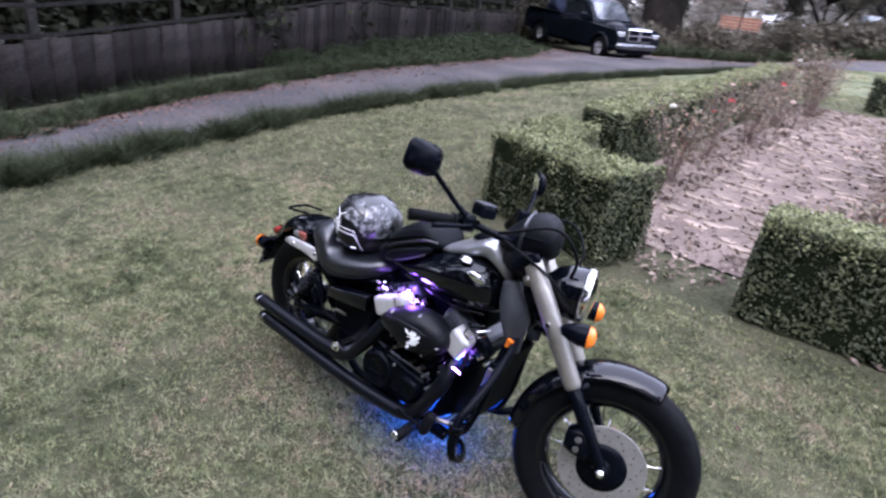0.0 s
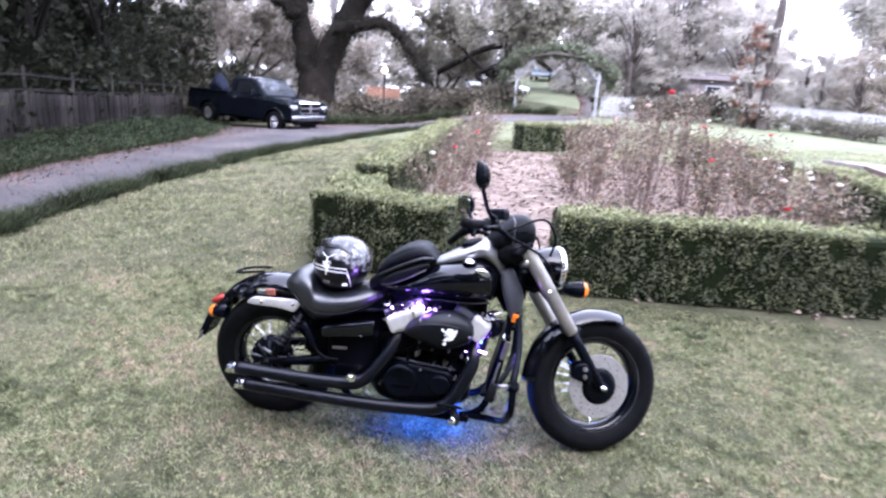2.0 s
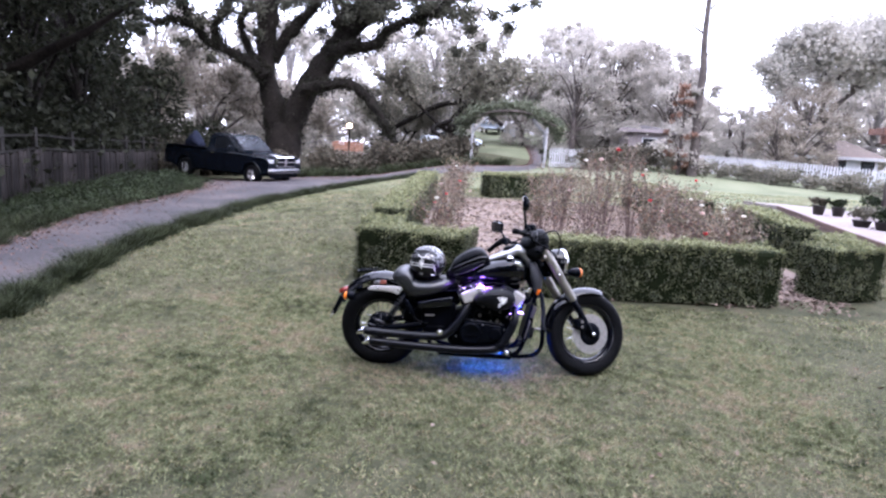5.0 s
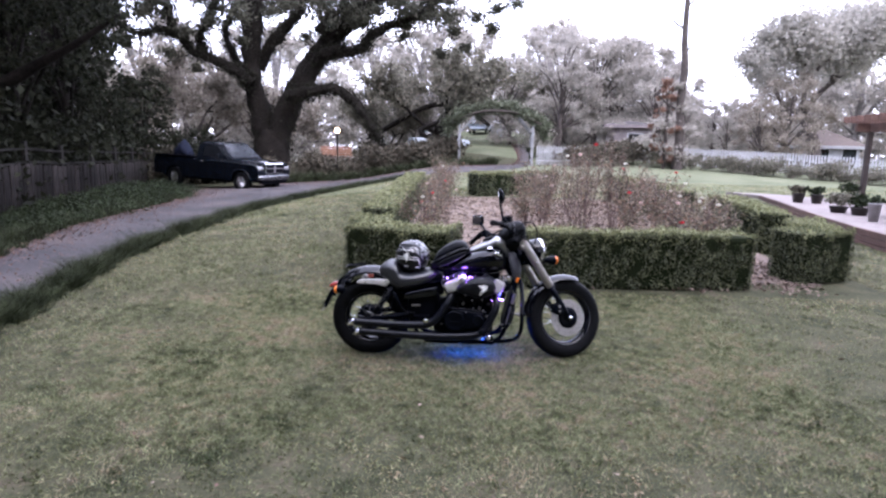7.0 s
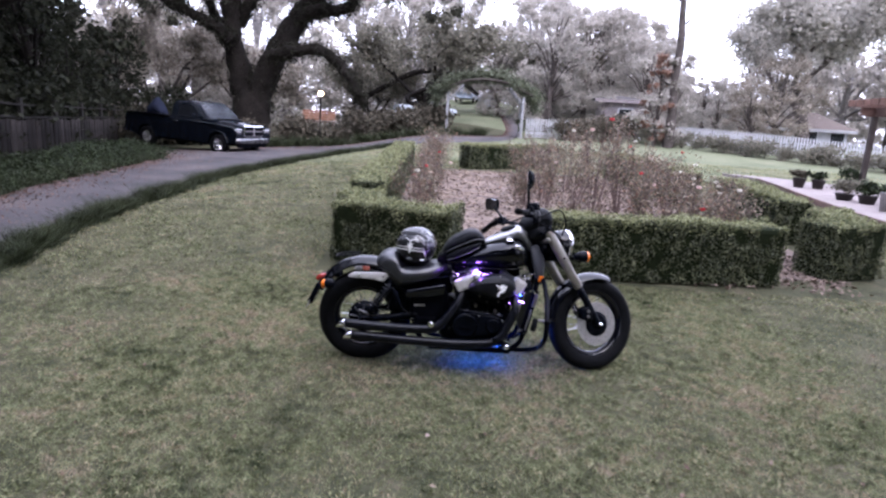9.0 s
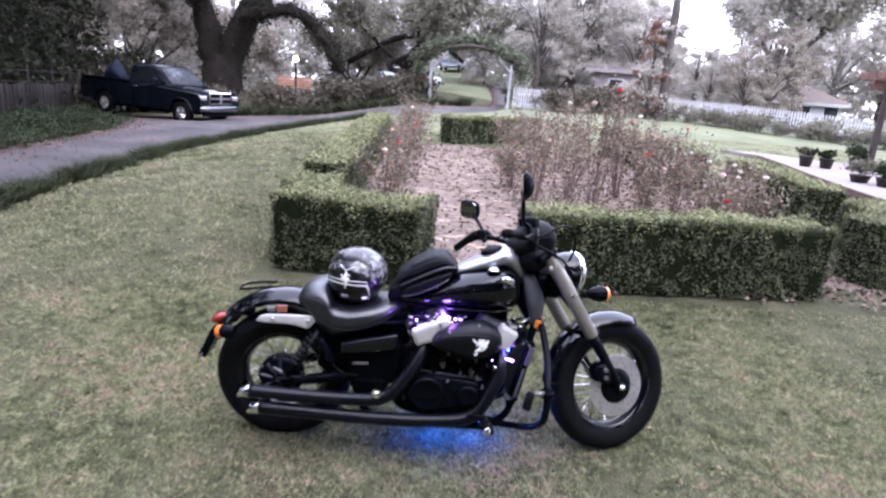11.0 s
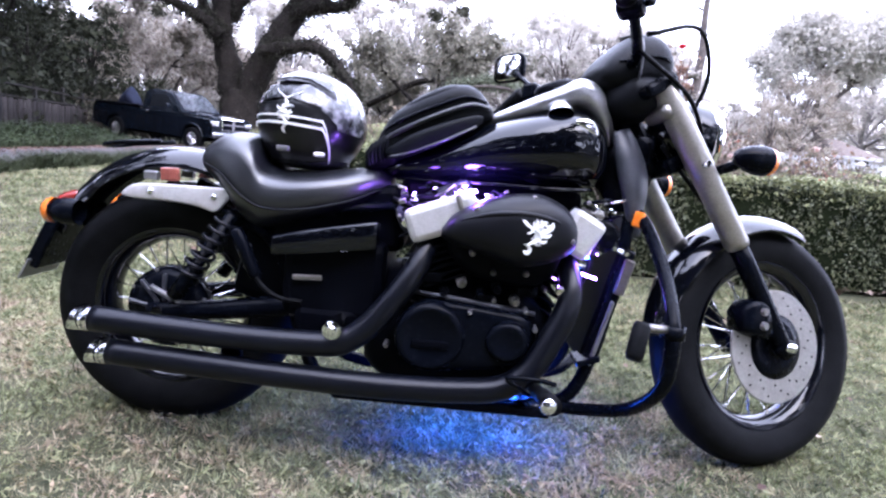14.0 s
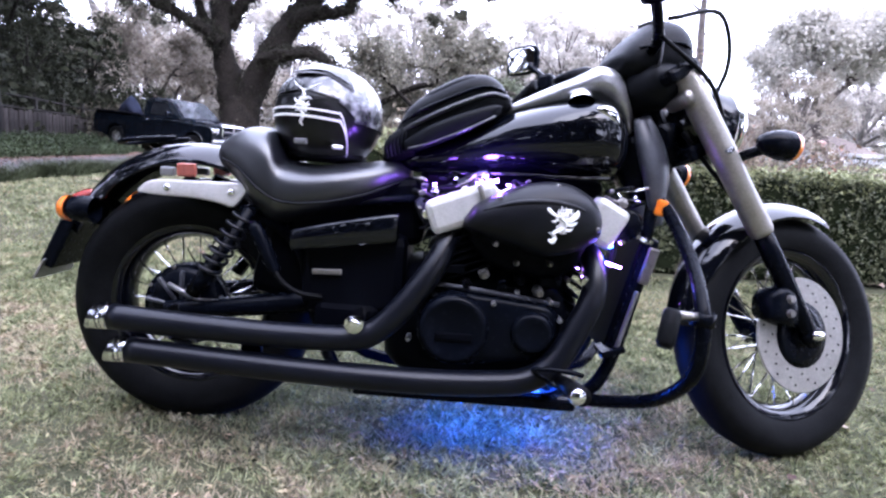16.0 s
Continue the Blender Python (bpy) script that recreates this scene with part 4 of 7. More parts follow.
# ---- bag on the handlebar, tank bag, helmet ----
LEAN_M = bike.matrix_world.copy()
hb = thing("handlebar_bag", "black nylon pouch strapped to the handlebar above the headlight", "bag", LEAN_M @ steer)
part("body", loft([(1.07, 0, 0.975, 0.06, 0.02, 2.6), (1.1, 0, 0.99, 0.085, 0.05, 2.6), (1.16, 0, 1.015, 0.1, 0.08, 2.6), (1.215, 0, 1.025, 0.105, 0.082, 2.4), (1.255, 0, 1.02, 0.09, 0.066, 2.2), (1.275, 0, 1.01, 0.05, 0.035, 2.1)], 28, 5), m_cloth, hb, smooth=True)
part("flap", loft([(1.1, 0, 0.925, 0.05, 0.03, 2.6), (1.14, 0, 0.93, 0.1, 0.055, 2.6), (1.2, 0, 0.935, 0.11, 0.06, 2.6), (1.24, 0, 0.945, 0.08, 0.04, 2.6)], 22), m_cloth, hb, smooth=True)
part("zip", bent([(1.1, -0.086, 1.0), (1.17, -0.104, 1.02), (1.23, -0.102, 1.02), (1.272, -0.045, 1.01), (1.272, 0.045, 1.01), (1.23, 0.102, 1.02)], 0.004, seg=6), m_satin, hb, smooth=True)
part("strap", bent([(1.15, -0.08, 0.93), (1.15, -0.104, 1.0), (1.155, -0.09, 1.07), (1.16, 0.0, 1.1)], 0.008, seg=8, flat=0.4), m_seat, hb, smooth=True)

tb = thing("tank_bag", "black nylon tank bag on the rear of the fuel tank", "bag", LEAN_M)
part("body", loft([(0.55, 0, 0.745, 0.05, 0.018, 3), (0.568, 0, 0.762, 0.085, 0.046, 3.4), (0.605, 0, 0.79, 0.1, 0.07, 3.6), (0.69, 0, 0.838, 0.106, 0.074, 3.8), (0.755, 0, 0.868, 0.104, 0.068, 3.6), (0.8, 0, 0.876, 0.096, 0.05, 3.2), (0.835, 0, 0.868, 0.075, 0.02, 2.8), (0.845, 0, 0.862, 0.04, 0.008, 2.5)], 36, 5), m_cloth, tb, smooth=True)
part("top_panel", loft([(0.6, 0, 0.84, 0.06, 0.012, 3), (0.64, 0, 0.868, 0.085, 0.02, 3), (0.72, 0, 0.907, 0.09, 0.024, 3), (0.78, 0, 0.914, 0.08, 0.018, 3), (0.81, 0, 0.905, 0.05, 0.008, 3)], 24), m_cloth, tb, smooth=True)
part("zip", bent([(0.575, -0.086, 0.8), (0.62, -0.104, 0.832), (0.7, -0.108, 0.872), (0.77, -0.104, 0.9), (0.82, -0.084, 0.893)], 0.004, seg=6), m_satin, tb, smooth=True)
part("piping", bent([(0.565, -0.08, 0.772), (0.62, -0.106, 0.806), (0.7, -0.112, 0.848), (0.78, -0.105, 0.882), (0.828, -0.08, 0.88)], 0.006, seg=8), m_seat, tb, smooth=True)
part("side_pocket", loft([(0.585, -0.088, 0.745, 0.016, 0.012, 3), (0.64, -0.104, 0.77, 0.024, 0.026, 3.4), (0.72, -0.11, 0.807, 0.022, 0.026, 3.4), (0.79, -0.104, 0.84, 0.014, 0.018, 3), (0.815, -0.095, 0.85, 0.006, 0.008, 3)], 22), m_cloth, tb, smooth=True)
part("pocket_trim", bent([(0.595, -0.112, 0.738), (0.65, -0.126, 0.757), (0.73, -0.13, 0.793), (0.8, -0.115, 0.832)], 0.0045, seg=6, flat=0.6), m_seat, tb, smooth=True)
for k in range(6):
    part("bellows_rib", bent([(0.545 + 0.009 * k, -0.088, 0.712 + 0.004 * k), (0.54 + 0.009 * k, -0.094, 0.74 + 0.006 * k), (0.552 + 0.009 * k, -0.088, 0.768 + 0.007 * k)], 0.0055, seg=6), m_cloth, tb, smooth=True)
part("mesh_panel", loft([(0.53, 0, 0.72, 0.05, 0.02, 3), (0.555, 0, 0.735, 0.086, 0.035, 3), (0.61, 0, 0.75, 0.09, 0.035, 3)], 18), m_rubber, tb, smooth=True)

m_shell = surface("helmet_black", (0.004, 0.004, 0.005), (0.009, 0.009, 0.01), 9, 0.28, coat=0.15, bump=-1, spec=0.25)
m_grey = surface("helmet_grey", (0.006, 0.0063, 0.007), (0.02, 0.0205, 0.022), 5, 0.2, coat=0.3, c3=(0.06, 0.061, 0.065), c3_at=0.66)
m_visor = surface("helmet_silver", (0.007, 0.0072, 0.008), (0.03, 0.031, 0.033), 6, 0.22, coat=0.3, c3=(0.25, 0.25, 0.26), c3_at=0.57)
hel = thing("helmet", "black and grey graphic motorcycle helmet resting on the seat", "helmet", LEAN_M @ pose(0.382, -0.01, 0.803, 0, 0, -14))


def helmet_shell(r, a0, a1, b0, b1, k=1.0, drop=0.0):
    """A patch of the helmet's shell between two bearings and two heights, in degrees."""
    bm = bmesh.new()
    nu, nv = 26, 18
    g = []
    for j in range(nv + 1):
        row = []
        for i in range(nu + 1):
            u = i / nu
            a = radians(a0 + (a1 - a0) * u)
            lo = b0 if not callable(b0) else b0(u)
            hi = b1 if not callable(b1) else b1(u)
            b = radians(lo + (hi - lo) * j / nv)
            x, y, z = math.cos(b) * math.cos(a), math.cos(b) * math.sin(a), math.sin(b)
            z = z * (0.93 if z > 0 else 1.0)
            q = 1 + 0.07 * max(0.0, -y) * max(0.0, -z)
            row.append(bm.verts.new((r * x * 0.98 * q, r * y * 1.12 * q, r * z * k - drop)))
        g.append(row)
    for j in range(nv):
        for i in range(nu):
            bm.faces.new((g[j][i], g[j][i + 1], g[j + 1][i + 1], g[j + 1][i]))
    bmesh.ops.remove_doubles(bm, verts=bm.verts, dist=1e-5)
    return bm


part("shell", helmet_shell(0.135, -180, 180, -58, 90), m_shell, hel, smooth=True)
part("crown_panel", helmet_shell(0.1385, -172, 75, 50, 80), m_grey, hel, "grey crown graphics", smooth=True)
part("spoiler", helmet_shell(0.146, -150, -40, lambda u: 44 + 7 * math.sin(math.pi * u) - 10 * max(0, u - 0.75) * 4, lambda u: 57 + 9 * math.sin(math.pi * u)), m_visor, hel, "raised silver lip across the crown", smooth=True)
part("spoiler_slot", helmet_shell(0.1425, -150, -36, lambda u: 38 + 8 * math.sin(math.pi * u) - 12 * max(0, u - 0.75) * 4, lambda u: 46 + 7 * math.sin(math.pi * u) - 10 * max(0, u - 0.75) * 4), m_shell, hel, "dark slot below the lip", smooth=True)
part("side_panel", helmet_shell(0.1395, -36, 50, lambda u: -6 - 10 * u, lambda u: 52 + 8 * u), m_visor, hel, "silver side graphics", smooth=True)
part("side_panel", helmet_shell(0.1393, -52, -35, lambda u: 12 - 14 * u, lambda u: 40 + 8 * u), m_visor, hel, "silver side graphics", smooth=True)
part("wing_panel", helmet_shell(0.139, -150, -94, lambda u: 15 + 9 * u, lambda u: 34 + 8 * math.sin(math.pi * u) - 8 * max(0, u - 0.7)), m_visor, hel, "silver wing-shaped panel", smooth=True)
part("wing_panel", helmet_shell(0.139, -86, -50, lambda u: 24 - 8 * u, lambda u: 36 + 7 * math.sin(math.pi * u)), m_visor, hel, "silver wing-shaped panel", smooth=True)
part("seam", helmet_shell(0.1392, -160, -30, lambda u: 11 + 5 * math.sin(math.pi * u), lambda u: 12.5 + 5 * math.sin(math.pi * u)), m_cloth, hel, smooth=True)
part("chin_vent", box((0.034, 0.012, 0.014), (-0.005, -0.138, -0.068), 0.004), m_console, hel)
part("chin_badge", box((0.028, 0.01, 0.011), (0.078, -0.113, -0.075), 0.005, pose(0, 0, 0, 0, 0, 36)), m_white, hel)
for drop, wide in ((0.0, 2.2), (-7.5, 2.6)):
    part("white_stripe", helmet_shell(0.1382, -158, -52, lambda u: drop + 3 * math.sin(math.pi * u), lambda u: drop + wide + 3 * math.sin(math.pi * u)), m_white, hel, "thin white stripe", smooth=True)
    part("white_stripe", helmet_shell(0.1383, -52, -38 - drop * 0.4, lambda u: drop - 40 * u ** 1.4, lambda u: drop + wide + 1.2 - 37 * u ** 1.4), m_white, hel, "thin white stripe", smooth=True)
em = bmesh.new()


def on_shell(x, z):
    """A spot on the flank of the helmet that faces the emblem."""
    return (x, -0.1515 + 0.9 * x * x * 4 + 3.6 * max(0, z) ** 2 + 3.2 * min(0, z) ** 2, z)


for pts in ([(-0.004, 0.048), (0.004, 0.038), (-0.005, 0.026), (0.006, 0.016), (-0.002, 0.004), (0.006, -0.008), (-0.002, -0.022), (0.004, -0.032)], [(-0.022, 0.03), (-0.012, 0.022), (0.0, 0.026), (0.012, 0.034), (0.022, 0.03)], [(-0.02, 0.012), (-0.008, 0.016), (0.01, 0.014), (0.02, 0.018)], [(-0.016, 0.002), (0.0, 0.006), (0.014, 0.002)]):
    bent([on_shell(x, z) for x, z in pts], [0.0018] + [0.0036] * (len(pts) - 2) + [0.0012], 4, 6, bm=em)
for pts in ([(0.0, 0.05), (-0.022, 0.062), (-0.034, 0.072)], [(0.0, 0.05), (0.024, 0.062), (0.036, 0.07)]):
    bent([on_shell(x, z) for x, z in pts], [0.0022, 0.0016, 0.0008], 4, 6, bm=em)
re_ = random.Random(8)
for k in range(18):
    x, z, a = re_.uniform(-0.014, 0.014), re_.uniform(0.0, 0.036), re_.uniform(0, math.tau)
    tube([on_shell(x, z), on_shell(x + 0.009 * math.cos(a), z + 0.009 * math.sin(a))], [0.0026, 0.0006], 5, bm=em)
part("white_emblem", em, m_white, hel, "white curling emblem")
part("neck_roll", lathe([(0.078, -0.0), (0.098, -0.006), (0.1, -0.018), (0.085, -0.024), (0.07, -0.018)], 28, pose(0, 0.0, -0.108, -90, 0, 0) @ Matrix.Diagonal((1, 1, 1.1, 1))), m_cloth, hel, smooth=True)


# ---- materials of the garden ----
m_lawn = surface("lawn", (0.028, 0.031, 0.017), (0.066, 0.066, 0.038), 3.2, 0.95, bump=0.012, fine=12, spec=0.08, c3=(0.1, 0.083, 0.058), c3_at=0.6)
m_blade = surface("grass_blade", (0.03, 0.042, 0.017), (0.25, 0.262, 0.143), 1.1, 0.7, island=0.32, spec=0.06, transl=0.2, c3=(0.335, 0.27, 0.192), c3_at=0.568, fine=8)
# Far grass as one sheet without blades; haze is put into its paler colour.
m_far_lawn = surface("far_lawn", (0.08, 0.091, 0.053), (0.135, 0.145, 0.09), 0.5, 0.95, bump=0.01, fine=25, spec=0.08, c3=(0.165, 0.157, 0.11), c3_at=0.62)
m_tuft = surface("lawn_tuft", (0.026, 0.035, 0.016), (0.205, 0.214, 0.108), 1.3, 0.65, island=0.38, spec=0.08, transl=0.15, c3=(0.33, 0.255, 0.172), c3_at=0.57, fine=14)
m_gravel = surface("gravel_drive", (0.035, 0.033, 0.0345), (0.075, 0.07, 0.073), 0.7, 0.95, bump=0.02, fine=60, spec=0.12, c3=(0.115, 0.095, 0.088), c3_at=0.58)
m_litter = surface("leaf_litter", (0.09, 0.055, 0.044), (0.19, 0.125, 0.1), 6, 0.9, island=0.4, spec=0.15)
m_mulch = surface("bed_soil", (0.1, 0.076, 0.064), (0.195, 0.153, 0.13), 2.5, 0.95, bump=0.02, fine=22, spec=0.1)
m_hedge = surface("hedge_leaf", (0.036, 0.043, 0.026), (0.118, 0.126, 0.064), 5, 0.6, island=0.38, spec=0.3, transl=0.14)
# Top leaves paler than the flanks: new growth, plus skylight put into the colour.
m_tip = surface("hedge_skylit_growth", (0.14, 0.15, 0.071), (0.268, 0.278, 0.143), 4, 0.6, island=0.4, spec=0.25, transl=0.3)
# Near-black green: the shade among the inner leaves, put into a solid box's colour.
m_hedge_shade = surface("hedge_inner_shade", (0.006, 0.009, 0.004), (0.014, 0.018, 0.008), 20, 0.95, spec=0.05)
m_border = surface("border_blade", (0.012, 0.017, 0.008), (0.046, 0.055, 0.026), 3, 0.6, island=0.5, spec=0.12)
m_shrub = surface("shrub_leaf", (0.013, 0.02, 0.009), (0.042, 0.055, 0.025), 3, 0.6, island=0.45, spec=0.15, transl=0.15)
m_vine = surface("vine_leaf", (0.05, 0.06, 0.036), (0.13, 0.142, 0.092), 3, 0.6, island=0.45, spec=0.2, transl=0.2)
m_rust = surface("rusty_leaf", (0.15, 0.085, 0.06), (0.27, 0.17, 0.13), 3, 0.8, island=0.35, spec=0.1, transl=0.25)
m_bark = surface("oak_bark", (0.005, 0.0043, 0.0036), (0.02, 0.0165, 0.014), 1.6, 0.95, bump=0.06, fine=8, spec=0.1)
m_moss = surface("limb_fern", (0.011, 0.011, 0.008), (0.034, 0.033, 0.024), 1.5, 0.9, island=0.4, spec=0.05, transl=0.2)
m_bark2 = surface("grey_bark", (0.042, 0.036, 0.032), (0.095, 0.08, 0.073), 2.5, 0.95, bump=0.03, fine=8, spec=0.1)
m_oak = surface("oak_leaf", (0.03, 0.032, 0.022), (0.088, 0.085, 0.062), 0.6, 0.7, island=0.5, spec=0.1, transl=0.3)
# Mid, brown, far and far-oak leaves and pale bark: colours lightened for haze.
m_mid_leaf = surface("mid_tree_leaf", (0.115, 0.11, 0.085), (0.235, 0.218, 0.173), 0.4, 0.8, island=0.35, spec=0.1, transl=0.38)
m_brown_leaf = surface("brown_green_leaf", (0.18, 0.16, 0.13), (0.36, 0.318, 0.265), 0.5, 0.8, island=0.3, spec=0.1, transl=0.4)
m_hazed_bark = surface("hazed_far_bark", (0.13, 0.12, 0.115), (0.22, 0.205, 0.195), 2.5, 0.95, spec=0.1)
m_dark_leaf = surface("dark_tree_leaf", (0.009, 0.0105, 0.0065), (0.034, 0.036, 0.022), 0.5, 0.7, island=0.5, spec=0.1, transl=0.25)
m_hazed_leaf = surface("hazed_tree_leaf", (0.3, 0.279, 0.244), (0.43, 0.398, 0.353), 0.35, 0.8, island=0.15, spec=0.1, transl=0.5)
m_hazed_oak = surface("hazed_oak_leaf", (0.27, 0.256, 0.222), (0.41, 0.387, 0.338), 0.35, 0.8, island=0.2, spec=0.1, transl=0.5)
m_wood = surface("weathered_board", (0.0085, 0.0073, 0.0068), (0.028, 0.0243, 0.0222), 2.2, 0.9, bump=0.01, fine=9, spread=0.45, spec=0.06)
m_rail = surface("dark_rail", (0.012, 0.012, 0.012), (0.04, 0.036, 0.032), 4, 0.9, spec=0.1)
m_picket = surface("white_picket_paint", (0.38, 0.38, 0.39), (0.5, 0.5, 0.51), 5, 0.7, spec=0.2)
m_brick = surface("garden_brick", (0.12, 0.09, 0.071), (0.275, 0.224, 0.181), 7, 0.9, bump=0.004, spread=0.45, spec=0.1)
m_brown_shrub = surface("brownish_shrub_leaf", (0.043, 0.041, 0.030), (0.123, 0.106, 0.080), 2, 0.8, island=0.45, spec=0.1, transl=0.2)
m_stem = surface("rose_stem", (0.085, 0.058, 0.05), (0.19, 0.135, 0.118), 12, 0.8, island=0.3)
m_rose_leaf = surface("rose_leaf", (0.075, 0.07, 0.045), (0.19, 0.165, 0.115), 8, 0.6, island=0.5, transl=0.2, c3=(0.27, 0.12, 0.08), c3_at=0.57)
m_red_rose = surface("red_petal", (0.5, 0.01, 0.02), (0.7, 0.03, 0.045), 30, 0.6, transl=0.15)
m_pink_rose = surface("pink_petal", (0.72, 0.5, 0.46), (0.82, 0.66, 0.6), 30, 0.6, transl=0.15)
m_cream = surface("cream_petal", (0.75, 0.73, 0.62), (0.85, 0.83, 0.76), 30, 0.6, transl=0.15)
m_truck = surface("dark_truck_paint", (0.0016, 0.0028, 0.005), (0.0032, 0.005, 0.009), 3, 0.16, coat=0.15, bump=-1, spec=0.22)
m_glass = surface("dark_window_glass", (0.02, 0.022, 0.025), (0.03, 0.033, 0.036), 3, 0.05, bump=-1, coat=1.0)
m_tint = surface("tinted_side_glass", (0.004, 0.005, 0.006), (0.008, 0.009, 0.011), 3, 0.25, bump=-1, spec=0.08)
m_bumper = surface("dull_chrome", (0.13, 0.13, 0.14), (0.22, 0.22, 0.23), 6, 0.25, metal=0.9)
# Base colour lighter than the other glass, standing in for reflected sky.
m_screen = surface("windscreen_glass", (0.03, 0.034, 0.04), (0.07, 0.076, 0.085), 1.2, 0.06, bump=-1, coat=1.0, spec=1.0)
m_concrete = surface("pale_concrete", (0.17, 0.145, 0.138), (0.25, 0.216, 0.206), 2, 0.9, bump=0.004, spec=0.2)
m_redwood = surface("reddish_timber", (0.062, 0.032, 0.025), (0.12, 0.066, 0.05), 4, 0.8, bump=0.004, fine=9, spread=0.25)
m_post = surface("brown_post", (0.026, 0.019, 0.016), (0.05, 0.037, 0.032), 4, 0.8, bump=0.003)
m_wall = surface("white_siding", (0.28, 0.28, 0.285), (0.37, 0.37, 0.375), 1.5, 0.8)
m_roof = surface("brown_shingle", (0.095, 0.075, 0.066), (0.15, 0.12, 0.104), 6, 0.9)
m_pot = surface("dark_pot", (0.014, 0.012, 0.012), (0.035, 0.028, 0.026), 10, 0.6)
m_pale_pot = surface("pale_pot", (0.22, 0.21, 0.21), (0.32, 0.31, 0.31), 10, 0.5)

# ---- ground ----
xs = np.concatenate([np.linspace(-300, -30, 14), np.arange(-28, -12, 1.0), np.arange(-12, 14, 0.25), np.arange(14, 30, 1.0), np.linspace(32, 300, 14)])
ys = np.concatenate([np.linspace(-300, -14, 14), np.arange(-12, -6, 1.0), np.arange(-6, 14, 0.25), np.arange(14, 40, 0.5), np.linspace(42, 400, 18)])
GX, GY = np.meshgrid(xs, ys)
near_bump = 0.008 * np.sin(GX * 3.1 + 1.3 * np.sin(GY * 2.3)) * np.sin(GY * 2.7)
gi = np.arange(GX.size).reshape(GX.shape)
tagged(link("ground", arrays("ground", np.stack([GX, GY, rise(GX, GY) + near_bump], -1).reshape(-1, 3), np.stack([gi[:-1, :-1], gi[:-1, 1:], gi[1:, 1:], gi[1:, :-1]], -1).reshape(-1, 4)), m_lawn, smooth=True),
       "short olive-green lawn with thin brownish patches", "lawn", kind="structure")


def strip(name, left, right, n, lift, cross=8):
    """A ribbon of ground between two curves, a little above the lawn."""
    def even(p):
        s = np.array(spline(p, 12))
        d = np.r_[0, np.cumsum(np.linalg.norm(np.diff(s, axis=0), axis=1))]
        t = np.linspace(0, d[-1], n)
        return np.stack([np.interp(t, d, s[:, 0]), np.interp(t, d, s[:, 1])], 1)
    a, b = even(left), even(right)
    u = np.linspace(0, 1, cross)[None, :, None]
    p = a[:, None] * (1 - u) + b[:, None] * u
    z = rise(p[..., 0], p[..., 1]) + lift
    ix = np.arange(n * cross).reshape(n, cross)
    return arrays(name, np.concatenate([p, z[..., None]], -1).reshape(-1, 3), np.stack([ix[:-1, :-1], ix[:-1, 1:], ix[1:, 1:], ix[1:, :-1]], -1).reshape(-1, 4)), a, b


far_edge = [(-4.2, -24), (-4.3, -12), (-4.35, -6), (-4.35, -2.6), (-4.45, -0.3), (-4.95, 1.0), (-5.8, 3.0), (-6.6, 5.5), (-7.3, 8.5), (-7.9, 12), (-8.7, 15.5), (-9.8, 17.8), (-10.0, 20.5), (-7.4, 22.5), (-5.6, 25.5), (-2.5, 26.4), (1, 28), (3.8, 32), (4.5, 45)]
near_edge = [(-3.0, -24), (-3.3, -12), (-3.4, -6), (-3.5, -2.2), (-3.48, -0.5), (-3.74, 0.6), (-4.05, 2.0), (-4.42, 4.0), (-4.7, 7), (-4.8, 10.8), (-4.3, 14.4), (-3.5, 16.8), (-2.2, 18.9), (-1.0, 20.3), (1.5, 23), (3.9, 28), (6.5, 45)]
me, DF, DN = strip("driveway", far_edge, near_edge, 120, 0.022, 14)
tagged(link("driveway", me, m_gravel, smooth=True), "pale grey gravel driveway curving past the lawn", "driveway", kind="structure")
me, _, _ = strip("garden_bed", [(-0.2, 2.62), (-0.2, 5), (-0.2, 11)], [(5.2, 2.6), (5.3, 5), (4.4, 11)], 40, 0.016, 24)
tagged(link("garden_bed", me, m_mulch, smooth=True), "brown leaf-covered rose bed", "garden bed", kind="structure")


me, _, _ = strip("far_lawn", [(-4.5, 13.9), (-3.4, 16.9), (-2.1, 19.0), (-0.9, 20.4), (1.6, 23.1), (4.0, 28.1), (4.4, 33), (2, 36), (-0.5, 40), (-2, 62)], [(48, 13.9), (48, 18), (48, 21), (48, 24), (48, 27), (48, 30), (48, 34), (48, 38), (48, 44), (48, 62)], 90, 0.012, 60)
tagged(link("far_lawn", me, m_far_lawn, smooth=True), "mown green lawn, paled for haze, beyond the rose bed and arbor", "lawn", kind="structure")


# ---- grass, litter ----
def blades(name, x, y, height, width, rng, spread=0.5):
    """One narrow leaf for each place, leaning at random."""
    k = len(x)
    z = rise(x, y)
    a = rng.uniform(0, math.tau, k)
    d = np.stack([np.cos(a), np.sin(a), np.zeros(k)], 1)
    base = np.stack([x, y, z - 0.004], 1)
    h = height * rng.uniform(0.5, 1.3, k)
    lean = rng.normal(0, spread, (k, 2)) * h[:, None]
    tip = base + np.concatenate([lean, h[:, None]], 1)
    w = (width * rng.uniform(0.6, 1.3, k))[:, None]
    return arrays(name, np.stack([base - d * w, base + d * w, tip], 1).reshape(-1, 3), np.arange(3 * k).reshape(-1, 3))


rng = np.random.default_rng(7)


def on_lawn(x, y):
    nx = np.interp(y, DN[:, 1], DN[:, 0])
    garden = (y > 1.95) & (x > -0.75) & (x < 5.8) & (y < 11.5)
    return (x > nx + 0.3) & ~garden


